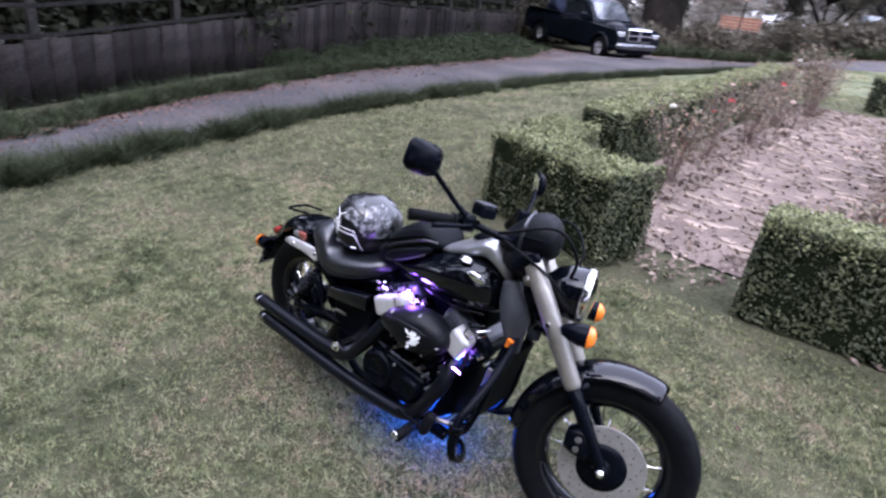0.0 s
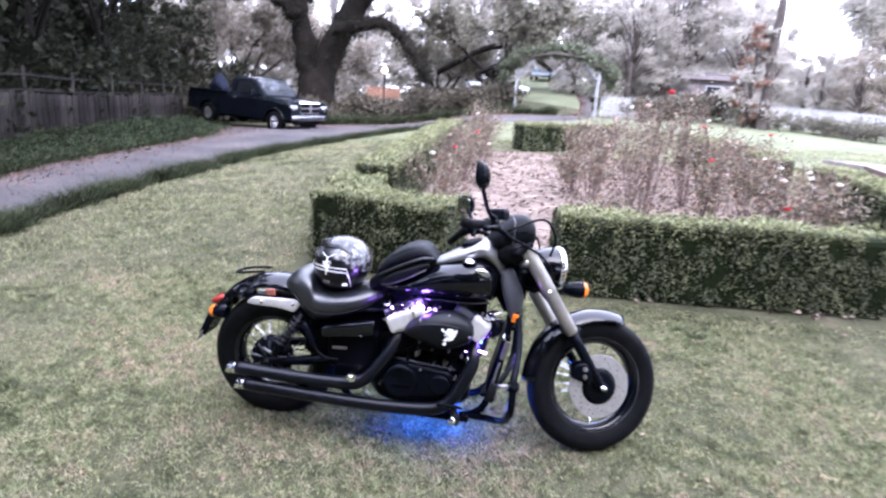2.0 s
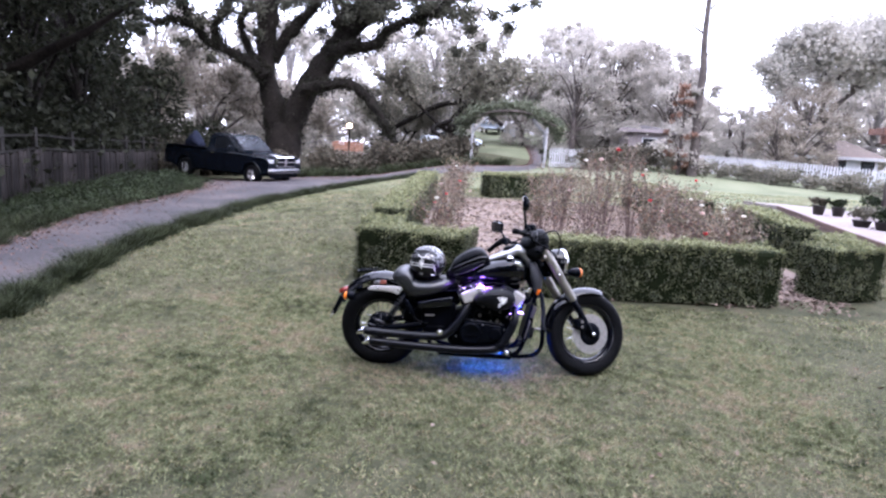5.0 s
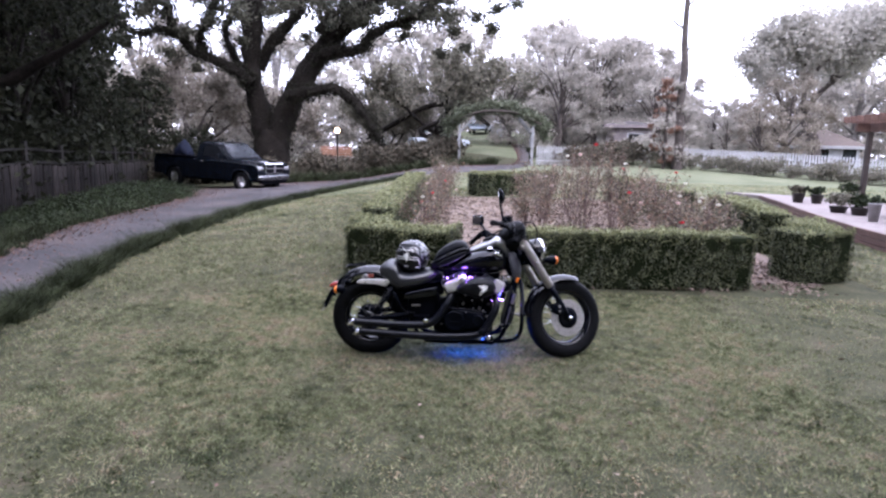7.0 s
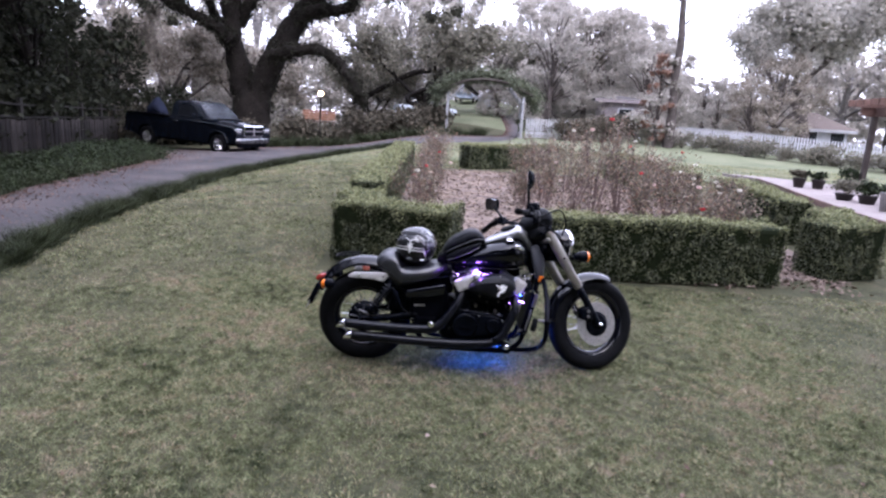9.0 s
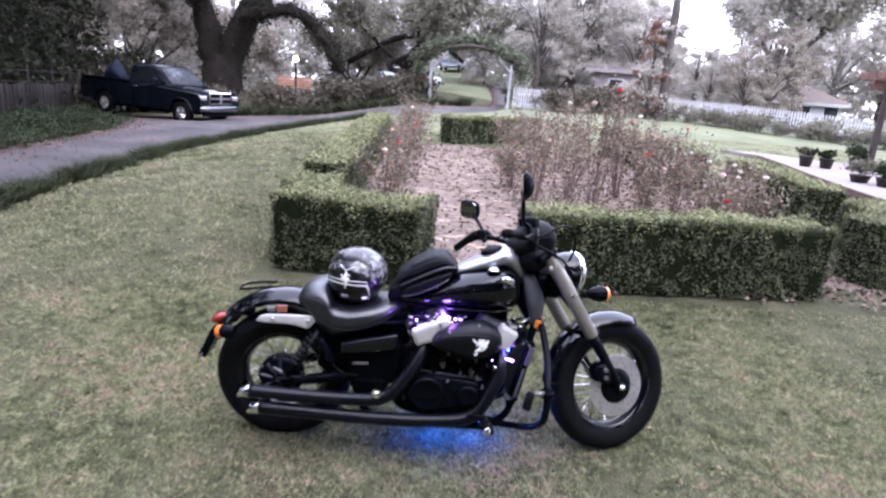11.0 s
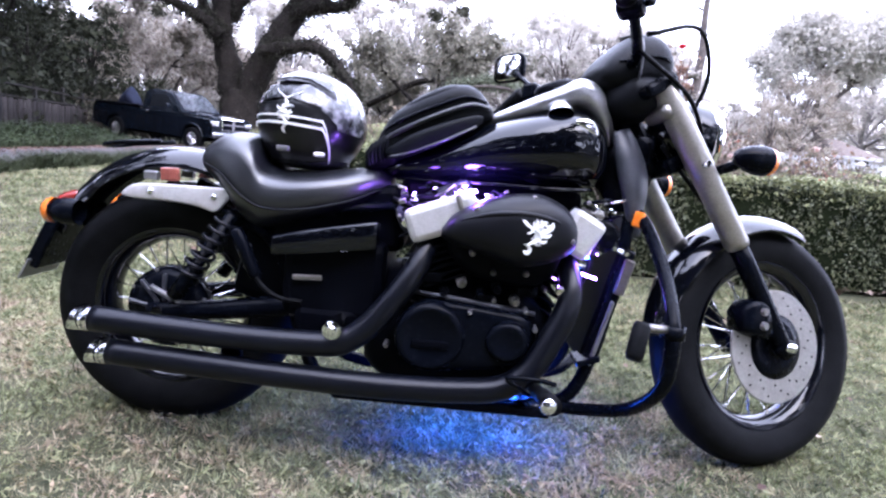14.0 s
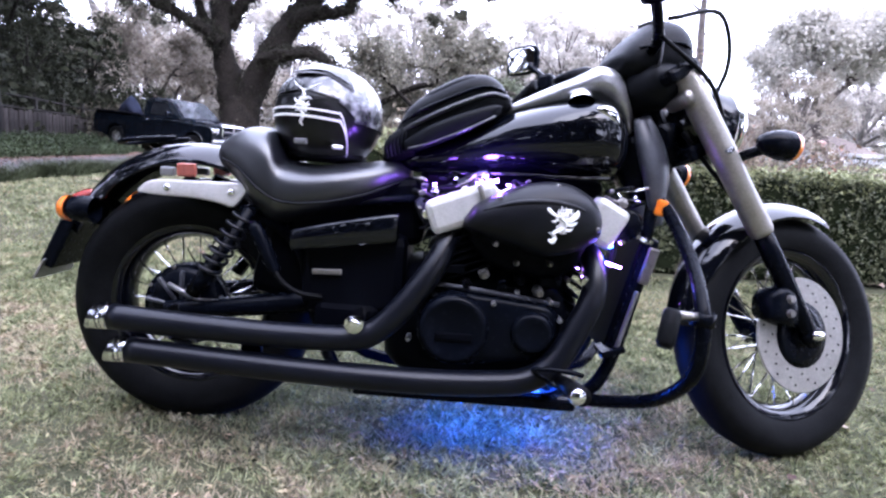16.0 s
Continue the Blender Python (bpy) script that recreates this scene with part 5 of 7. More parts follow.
n_blade = 820000
y = -4.6 + 27 * rng.uniform(0, 1, n_blade) ** 2.3
y = np.where(y < -4.0, y - np.abs(rng.normal(0, 0.5, n_blade)), y)
x = 0.9 + rng.uniform(-1, 1, n_blade) * (4.2 + 0.5 * np.maximum(0, y + 4.6)) + rng.normal(0, 0.25, n_blade)
clump = 0.68 + 0.34 * np.sin(7.3 * x + 3 * np.sin(4.1 * y)) * np.sin(6.1 * y + 2.2 * np.sin(5.3 * x)) + 0.22 * np.sin(2.1 * x + 1.7 * y) * np.sin(1.3 * y - 0.8 * x)
keep = on_lawn(x, y) & (rng.uniform(0, 1, n_blade) < clump)
x, y = x[keep], y[keep]
wide = 0.0026 + 0.0006 * np.clip(y + 1.5, 0, 22)
x3, y3 = rng.uniform(-3, 7, 90000) + rng.normal(0, 0.3, 90000), -4.3 - 5 * rng.uniform(0, 1, 90000) ** 1.5 + rng.normal(0, 0.3, 90000)
x, y, wide = np.r_[x, x3], np.r_[y, y3], np.r_[wide, np.full(90000, 0.004)]
near = 460000
x2, y2 = rng.uniform(-2.4, 3.4, near) + rng.normal(0, 0.3, near), rng.uniform(-1.7, 1.7, near) + rng.normal(0, 0.2, near)
tuft = 0.5 + 0.5 * np.sin(31 * x2 + 4 * np.sin(19 * y2)) * np.sin(27 * y2 + 3 * np.sin(23 * x2))
keep = on_lawn(x2, y2) & (rng.uniform(0, 1, near) < 0.12 + 0.88 * tuft ** 1.5)
x2, y2 = x2[keep], y2[keep]
high = np.r_[np.where((y > -2.6) & (y < 1.9), 0.022, 0.029) + 0.001 * np.clip(y, 0, 20), 0.014 + 0.014 * tuft[keep]]
x, y, wide = np.r_[x, x2], np.r_[y, y2], np.r_[wide, np.full(len(x2), 0.0031)]
tagged(link("grass", blades("grass", x, y, high, wide, rng, 0.9), m_blade), "short dry-tipped lawn grass", "grass", kind="stuff")
nt = 210000
tx, ty = np.r_[rng.uniform(-4.2, 6.4, nt), rng.uniform(-1.6, 3.2, 90000)], np.r_[-4.4 + 9.5 * rng.uniform(0, 1, nt) ** 1.3, rng.uniform(-1.5, 1.6, 90000)]
tx, ty = tx + rng.normal(0, 0.25, len(tx)), ty + rng.normal(0, 0.25, len(ty))
lump = 0.5 + 0.5 * np.sin(13 * tx + 5 * np.sin(9 * ty)) * np.sin(15 * ty + 4 * np.sin(11 * tx))
keep = on_lawn(tx, ty) & (rng.uniform(0, 1, len(tx)) < 0.15 + 0.85 * lump)
tx, ty, lump = tx[keep], ty[keep], lump[keep]
cen = np.stack([tx, ty, rise(tx, ty) + 0.006 + 0.016 * rng.uniform(0, 1, len(tx)) * (0.5 + lump)], 1)
tagged(link("lawn_tufts", leaf_cloud("lawn_tufts", cen, np.tile((0, 0, 1.0), (len(cen), 1)), np.where(np.abs(ty) < 1.6, 0.0085, 0.0115) * (0.6 + 0.8 * lump), rng, 0.75, 0.3), m_tuft), "broad-bladed mottled lawn tufts with dry tips", "grass", kind="stuff")
nw = 1500
wx, wy = rng.uniform(-4.2, 6.2, nw), -4.8 + 12 * rng.uniform(0, 1, nw) ** 1.6
wx, wy = np.repeat(wx, 20) + rng.normal(0, 0.022, nw * 20), np.repeat(wy, 20) + rng.normal(0, 0.022, nw * 20)
keep = on_lawn(wx, wy)
tagged(link("lawn_weeds", blades("lawn_weeds", wx[keep], wy[keep], 0.03, np.full(keep.sum(), 0.0045), rng, 0.9), surface("weed_leaf", (0.04, 0.055, 0.026), (0.095, 0.112, 0.052), 3, 0.7, island=0.5, spec=0.12, transl=0.2)), "small darker green weeds dotted over the lawn", "weeds", kind="stuff")
x, y = rng.uniform(-4.2, 6.5, 420), rng.uniform(-4, 6, 420)
keep = on_lawn(x, y)
cen = np.stack([x, y, rise(x, y) + 0.014], 1)[keep]
tagged(link("leaf_scatter", leaf_cloud("leaf_scatter", cen, np.tile((0, 0, 1.0), (len(cen), 1)), 0.017, rng, 0.35), m_litter), "small dry leaves scattered over the lawn", "dead leaves", kind="stuff")
for at, s in (((0.54, -1.12), 0.035), ((0.58, -1.56), 0.033), ((1.91, 0.08), 0.03), ((1.6, -1.9), 0.028), ((2.3, -1.2), 0.025), ((-0.7, -2.1), 0.03), ((1.2, -2.4), 0.028), ((2.9, -0.4), 0.026)):
    lf = tagged(link("fallen_leaf", leaf_cloud("fallen_leaf", [(0, 0, 0.02)], [(0, 0, 1)], s * 0.8, rng, 0.35, 0.42), surface("dry_leaf", (0.19, 0.135, 0.095), (0.32, 0.25, 0.19), 30, 0.8) if at[1] == -1.12 else bpy.data.materials["dry_leaf"]), "pale curled dead leaf lying on the grass", "leaf", "fallen leaves")
    lf.location = (*at, gz(*at) + 0.008)
# leaves along the drive's far edge and in the bed
t = rng.uniform(0, len(DF) - 1.01, 24000)
i0 = t.astype(int)
p = DF[i0] + (DF[i0 + 1] - DF[i0]) * (t - i0)[:, None]
u = np.minimum(0.95, np.abs(rng.standard_t(2.0, 24000)) * 0.15)[:, None]
q = p + (DN[i0] - DF[i0]) * u
tagged(link("drive_litter", leaf_cloud("drive_litter", np.c_[q, rise(q[:, 0], q[:, 1]) + 0.03], np.tile((0, 0, 1.0), (24000, 1)), 0.021, rng, 0.4), m_litter), "brown fallen leaves along the drive", "dead leaves", kind="stuff")
x, y = rng.uniform(-0.1, 5.1, 26000), rng.uniform(2.0, 11, 26000)
keep = (x < 0.5) | (x > 1.8) | (rng.uniform(0, 1, 26000) < np.where(y < 3.0, 0.7, 0.28))
keep &= rng.uniform(0, 1, 26000) < np.clip((y - 2.0 - 0.12 * np.sin(5 * x)) / 0.6, 0, 1)
x, y = x[keep], y[keep]
tagged(link("bed_litter", leaf_cloud("bed_litter", np.c_[x, y, rise(x, y) + 0.028], np.tile((0, 0, 1.0), (len(x), 1)), 0.028, rng, 0.5), surface("bed_leaf", (0.085, 0.062, 0.05), (0.25, 0.196, 0.16), 3, 0.9, island=0.45, spec=0.1)), "dry pinkish-brown leaf litter in the rose bed", "dead leaves", kind="stuff")


# ---- clipped hedges ----
def hedge(label, p0, p1, width, h, dens, leaf=0.014, group="hedges round the rose bed"):
    """A clipped hedge from p0 to p1: a near-black core for the shade inside, leafy flanks and a top paler from growth
    and skylight.
    """
    p0, p1 = Vector((*p0, 0)), Vector((*p1, 0))
    run = p1 - p0
    n = run.length
    mid = (p0 + p1) / 2
    ob = thing("hedge", label, "hedge", pose(mid.x, mid.y, gz(mid.x, mid.y), 0, 0, math.degrees(math.atan2(run.y, run.x))), group)
    slope = (gz(p1.x, p1.y) - gz(p0.x, p0.y)) / n

    def lay(v):
        """Rounds the box off, makes it uneven and follows the ground."""
        v = np.asarray(v, float)
        nx = np.array([noise.noise((a * 2.2 + mid.x, b * 2.2 + mid.y, c * 2.2)) for a, b, c in v])
        out = v.copy()
        out[:, 1] *= 1 + 0.07 * nx - 0.05 * (v[:, 2] / h) ** 4
        out[:, 0] *= 1 + 0.02 * nx
        nf = np.array([noise.noise((a * 7 + mid.x, b * 7 - mid.y, c * 7)) for a, b, c in v])
        out[:, 2] += (0.045 * nx + 0.03 * nf) * (v[:, 2] / h) + slope * v[:, 0]
        out[:, 1] += np.sign(v[:, 1]) * 0.035 * nf
        return out
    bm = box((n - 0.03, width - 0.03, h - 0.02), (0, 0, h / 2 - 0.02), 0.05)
    part("core", bm, m_hedge_shade, ob)
    for v in ob.children[0].data.vertices:
        v.co.z += slope * v.co.x
    r = np.random.default_rng(int(1000 + 37 * mid.x + 11 * mid.y))
    pts, nrm = [], []
    for ax, sgn, area in ((1, -1, n * h), (1, 1, n * h), (0, -1, width * h), (0, 1, width * h)):
        k = int(area * dens)
        u, w = r.uniform(-0.5, 0.5, k), r.uniform(0.02, 1, k) * h
        v = np.zeros((k, 3))
        v[:, ax] = sgn * (n if ax == 0 else width) / 2 - sgn * np.abs(r.normal(0, 0.012, k))
        v[:, 1 - ax] = u * (width if ax == 0 else n)
        v[:, 2] = w
        m = np.zeros((k, 3))
        m[:, ax] = sgn
        pts.append(v)
        nrm.append(m)
    pts, nrm = lay(np.vstack(pts)), np.vstack(nrm)
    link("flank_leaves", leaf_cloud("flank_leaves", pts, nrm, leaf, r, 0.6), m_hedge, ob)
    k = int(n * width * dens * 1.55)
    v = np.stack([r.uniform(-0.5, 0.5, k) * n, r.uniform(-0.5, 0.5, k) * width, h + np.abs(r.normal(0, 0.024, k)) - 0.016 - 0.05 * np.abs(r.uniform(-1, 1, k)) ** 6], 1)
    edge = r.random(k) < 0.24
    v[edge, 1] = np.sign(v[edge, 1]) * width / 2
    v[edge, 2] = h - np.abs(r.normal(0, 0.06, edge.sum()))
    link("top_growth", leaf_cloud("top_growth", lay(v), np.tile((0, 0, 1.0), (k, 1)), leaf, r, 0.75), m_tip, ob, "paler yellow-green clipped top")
    return ob


hedge("low clipped box hedge with a paler top beside the garden gap", (0.7, 2.15), (-0.57, 2.52), 0.5, 0.66, 4200)
hedge("short clipped return of the box hedge", (-0.42, 2.75), (-0.4, 3.3), 0.5, 0.66, 4200)
hedge("long clipped box hedge behind the motorcycle", (1.5, 2.22), (4.17, 2.45), 0.46, 0.66, 4200)
hedge("clipped box hedge end beside a narrow gap", (4.82, 2.78), (5.6, 3.08), 0.5, 0.66, 3600)
hedge("clipped box hedge return by the patio", (5.42, 3.2), (5.5, 3.85), 0.45, 0.66, 3000)
hedge("long box hedge along the rose bed", (-0.47, 3.9), (-0.5, 11.0), 0.48, 0.66, 2200, 0.018)
hedge("box hedge at the back of the rose bed", (1.0, 11.6), (3.3, 12.9), 0.55, 0.62, 1500, 0.024)
hedge("box hedge at the back corner of the rose bed", (4.75, 11.3), (5.2, 7.5), 0.5, 0.64, 1700, 0.022)
hedge("box hedge beside the patio end of the bed", (5.72, 7.0), (5.55, 4.5), 0.52, 0.64, 2100, 0.02)

# ---- low grassy border and shrubs ----
def tufts(name, label, line, half, n, height, width, spread, mat=m_border, gaps=0.0):
    per = 70
    tc = rng.uniform(0, len(line) - 1.01, n // per)
    if gaps:
        tc = tc[np.sin(tc * 2.9) + np.sin(tc * 1.7 + 1) > -1.3]
    i = tc.astype(int)
    c = line[i] + (line[i + 1] - line[i]) * (tc - i)[:, None] + rng.normal(0, half, (len(tc), 2))
    p = np.repeat(c, per, axis=0) + rng.normal(0, 0.045, (len(tc) * per, 2))
    lump = np.repeat(rng.uniform(0.5, 1.6, len(tc)), per)
    return tagged(link(name, blades(name, p[:, 0], p[:, 1], height * lump, width, rng, spread), mat), label, "border plants", kind="stuff")


sel = (DN[:, 1] > -5) & (DN[:, 1] < 20.5)
tufts("border_grass", "dark green tufted border along the drive", DN[sel] + (0.2, 0.0), 0.088, 92000, 0.138, 0.006, 0.9, gaps=1)
sel = (DF[:, 1] > -5) & (DF[:, 1] < 16)
tufts("border_grass", "dark green tufted border at the foot of the fence", DF[sel] - (0.25, 0), 0.16, 34000, 0.15, 0.008, 0.9)
sel = (DF[:, 1] > 22) & (DF[:, 1] < 30)
tufts("border_grass", "dark border across the far side of the drive", DF[sel] + (-0.1, 0.5), 0.22, 9000, 0.32, 0.02, 0.7)


def shrub(label, at, r, h, n, leaf, mat, seed, group=""):
    ob = thing("shrub", label, "shrub", pose(at[0], at[1], gz(*at)), group)
    g = np.random.default_rng(seed)
    part("stem", bent([(0, 0, -0.05), (0.05 * r, 0, h * 0.4), (0, 0.08 * r, h * 0.8)], [0.03, 0.022, 0.01], 3, 6), m_bark2, ob)
    c = g.normal(0, 0.45, (14, 3)) * (r, r, h * 0.35) + (0, 0, h * 0.5)
    c[:, 2] = np.clip(c[:, 2], h * 0.12, h * 0.9)
    p = c[g.integers(0, 14, n)] + g.normal(0, 0.2, (n, 3)) * (r, r, h * 0.7)
    p[:, 2] = np.clip(p[:, 2], 0.02, h * 1.1)
    link("leaves", leaf_cloud("leaves", p, g.normal(0, 1, (n, 3)) + (0, 0, 0.6), leaf, g, 0.5), mat, ob)
    return ob


low = shrub("spreading green ground shrub under the fence", (-8.3, 9), 0.85, 0.5, 3400, 0.03, m_shrub, 3, "shrubs under the fence")
for k, (x, y, s) in enumerate(((-7.9, 7.2, 0.8), (-8.7, 10.6, 1.0), (-8.9, 12.2, 1.05), (-9.2, 13.7, 1.0), (-9.6, 15.2, 1.1), (-10.2, 16.6, 1.0), (-7.5, 5.6, 0.7), (-9.9, 13.0, 1.0), (-10.6, 15.2, 1.1))):
    copy_thing(low, pose(x, y, gz(x, y), 0, 0, 70 * k) @ Matrix.Diagonal((s, s, s, 1)))
mid_shrub = shrub("dull brownish-green garden shrub beside the drive", (-6.6, 26.5), 1.3, 1.6, 2600, 0.09, m_brown_shrub, 5, "shrubs beyond the drive")
for k, (x, y, s) in enumerate(((-8.4, 24.6, 0.75), (-5.2, 28.4, 0.8), (-3.6, 29.2, 1.0), (-2.2, 29.5, 1.1), (-1.0, 30.5, 1.2), (-4.4, 30.5, 1.3), (-9.8, 25.6, 0.9), (-7.4, 27.8, 0.8), (5.9, 31.5, 0.7), (7.6, 30.8, 0.9), (9.2, 32, 1.0), (11, 33.5, 1.1), (-12.6, 24.5, 1.3), (-13.6, 22.3, 1.3))):
    copy_thing(mid_shrub, pose(x, y, gz(x, y), 0, 0, 50 * k) @ Matrix.Diagonal((s, s, s, 1)))
pale_shrub = shrub("soft grey-green shrub along the picket fence", (12.7, 31.9), 1.3, 1.3, 1800, 0.085, m_mid_leaf, 6, "shrubs along the picket fence")
for k in range(14):
    x, y = 13.2 + 0.62 * k, 31.2 - 0.62 * k
    s = 0.55 + 0.2 * math.sin(k * 2.3)
    copy_thing(pale_shrub, pose(x, y, gz(x, y), 0, 0, 77 * k) @ Matrix.Diagonal((s, s, s, 1)))
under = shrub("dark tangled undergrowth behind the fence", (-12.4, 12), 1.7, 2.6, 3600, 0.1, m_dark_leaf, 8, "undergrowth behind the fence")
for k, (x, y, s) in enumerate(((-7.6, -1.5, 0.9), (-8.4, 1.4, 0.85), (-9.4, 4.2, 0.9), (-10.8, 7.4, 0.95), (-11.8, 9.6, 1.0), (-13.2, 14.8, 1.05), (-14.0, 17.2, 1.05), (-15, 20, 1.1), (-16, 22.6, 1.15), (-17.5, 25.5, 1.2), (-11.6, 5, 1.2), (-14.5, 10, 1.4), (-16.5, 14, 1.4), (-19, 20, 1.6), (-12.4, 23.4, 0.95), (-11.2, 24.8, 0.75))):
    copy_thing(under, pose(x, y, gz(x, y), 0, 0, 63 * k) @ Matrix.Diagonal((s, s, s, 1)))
# palm-like plant behind the truck bed
pl = thing("palmetto", "dark fan-leaved palmetto behind the truck", "plant", pose(-13.0, 25.2, gz(-13, 25.2)))
part("trunk", tube([(0, 0, -0.1), (0.05, 0, 1.6)], [0.16, 0.12], 10), m_bark, pl)
for k in range(16):
    a, e = k * 2.4, 0.35 + 0.09 * (k % 7)
    d = Vector((math.cos(a) * math.cos(e), math.sin(a) * math.cos(e), math.sin(e)))
    side = d.cross(Vector((0, 0, 1))).normalized()
    tipc = Vector((0.05, 0, 1.6)) + d * 1.1
    v, f = [tuple(tipc)], []
    for j in range(9):
        b = (j - 4) * 0.28
        w = d * math.cos(b) + side * math.sin(b)
        q0 = tipc + w * 0.3
        i = len(v)
        v += [tuple(q0 + side * 0.035), tuple(tipc + w * 0.85 - Vector((0, 0, 0.05 * abs(j - 4)))), tuple(q0 - side * 0.035)]
        f.append((0, i, i + 1, i + 2))
    link("frond", arrays("frond", v, f), m_dark_leaf, pl)

# ---- board fence ----
FENCE = [(-5.2, -16), (-5.15, -8), (-5.2, -3.5), (-5.35, -1), (-5.65, 0.3), (-6.25, 1.7), (-7.35, 4), (-8.6, 6.8), (-9.9, 9.9), (-11.0, 14), (-12.1, 18), (-13.4, 22), (-15, 27)]
fl_pts = np.array(spline(FENCE, 24))
fd = np.r_[0, np.cumsum(np.linalg.norm(np.diff(fl_pts, axis=0), axis=1))]
def on_fence(s):
    return float(np.interp(s, fd, fl_pts[:, 0])), float(np.interp(s, fd, fl_pts[:, 1]))
fence = thing("board_fence", "weathered grey-brown wooden board fence with dark top rails", "fence", kind="")
board = arrays("board", [(x, y, z) for z in (0, 0.98) for x, y in ((-0.145, -0.012), (0.145, -0.012), (0.145, 0.012), (-0.145, 0.012))], [(0, 3, 2, 1), (4, 5, 6, 7), (0, 1, 5, 4), (1, 2, 6, 5), (2, 3, 7, 6), (3, 0, 4, 7)])
board.materials.append(m_wood)
def tall(y):
    """The fence grows taller, in step with the falling ground."""
    return min(1.3, max(0.75, 0.76 + 0.045 * (y - 1))) + 0.2 * min(1, max(0, (y - 4) / 4)) - 0.28 * min(1, max(0, (y - 8.5) / 4))


nb = int(fd[-1] / 0.305)
rb = random.Random(11)
for k in range(nb):
    x, y = on_fence(k * 0.305)
    x2, y2 = on_fence(k * 0.305 + 0.1)
    ob = new("board", board)
    ob.parent = fence
    ob.matrix_local = pose(x, y, gz(x, y) - 0.03, rb.uniform(-1, 1), rb.uniform(-0.8, 0.8), math.degrees(math.atan2(y2 - y, x2 - x))) @ Matrix.Diagonal((1, 1, tall(y) * rb.uniform(0.97, 1.03), 1))
for k in range(int(fd[-1] / 2.4) + 1):
    x, y = on_fence(k * 2.4)
    part("post", box((0.1, 0.1, 0.6 + tall(y)), (x - 0.09, y, gz(x, y) + 0.2 + tall(y) / 2), 0.008), m_rail, fence)
for zt, hh in ((1.0, 0.09), (1.32, 0.08), (0.3, 0.08)):
    for k in range(int(fd[-1] / 2.4)):
        (x, y), (x2, y2) = on_fence(k * 2.4), on_fence(k * 2.4 + 2.4)
        up0, up1 = (tall(y) - 1, tall(y2) - 1) if zt > 0.5 else (0, 0)
        a, b = Vector((x - 0.045, y, gz(x, y) + zt + up0)), Vector((x2 - 0.045, y2, gz(x2, y2) + zt + up1))
        part("rail", tube([a, b], hh / 2, 4, flat=0.6), m_rail, fence)

# ---- rose bed: brick path, roses ----
path = thing("brick_path", "worn pinkish brick path through the rose bed", "path", kind="structure")
rbk = random.Random(5)


def chipped_brick(bm, m, w, d, h):
    """One worn brick or flat stone: an uneven outline with a rounded top edge."""
    n = 8
    out = []
    for k in range(n):
        a = (k + 0.5) * math.tau / n
        c, q = math.cos(a), math.sin(a)
        f = (abs(c) ** 3.2 + abs(q) ** 3.2) ** (-1 / 3.2) * rbk.uniform(0.88, 1.06)
        out.append((w / 2 * c * f, d / 2 * q * f))
    rings = [[bm.verts.new(m @ Vector((x * k, y * k, z))) for x, y in out] for k, z in ((1.0, -h), (1.0, -0.008), (0.88, rbk.uniform(-0.002, 0.004)))]
    for a, b in zip(rings, rings[1:]):
        for k in range(n):
            bm.faces.new((a[k], a[(k + 1) % n], b[(k + 1) % n], b[k]))
    bm.faces.new(rings[-1])


brick_kinds = []
for w, d in ((0.2, 0.1), (0.19, 0.105), (0.15, 0.1), (0.21, 0.12), (0.13, 0.11), (0.17, 0.09)):
    bk = bmesh.new()
    chipped_brick(bk, Matrix(), w, d, 0.05)
    me = bpy.data.meshes.new("brick")
    bk.to_mesh(me)
    bk.free()
    me.materials.append(m_brick)
    brick_kinds.append(me)
rest = bmesh.new()
count = 0
for j in range(74):
    y = 2.4 + 0.115 * j
    for i in range(6):
        x = 0.55 + 0.215 * i + (0.107 if j % 2 else 0) + 0.05 * math.sin(2.3 * y) + rbk.uniform(-0.03, 0.03)
        yy = y + rbk.uniform(-0.025, 0.025) + 0.03 * math.sin(3 * x)
        m = pose(x, yy, gz(x, yy) + 0.024 + rbk.uniform(-0.02, 0.01), rbk.uniform(-5, 5), rbk.uniform(-5, 5), rbk.gauss(0, 7))
        if rbk.random() < (0.55 if j < 3 else 0.16):
            continue
        if count < 290:
            ob = new("brick", brick_kinds[rbk.randrange(6)])
            ob.parent = path
            ob.matrix_local = m
            count += 1
        else:
            chipped_brick(rest, m, rbk.uniform(0.13, 0.21), 0.1, 0.05)
tagged(part("far_bricks", rest, m_brick, path), kind="stuff")


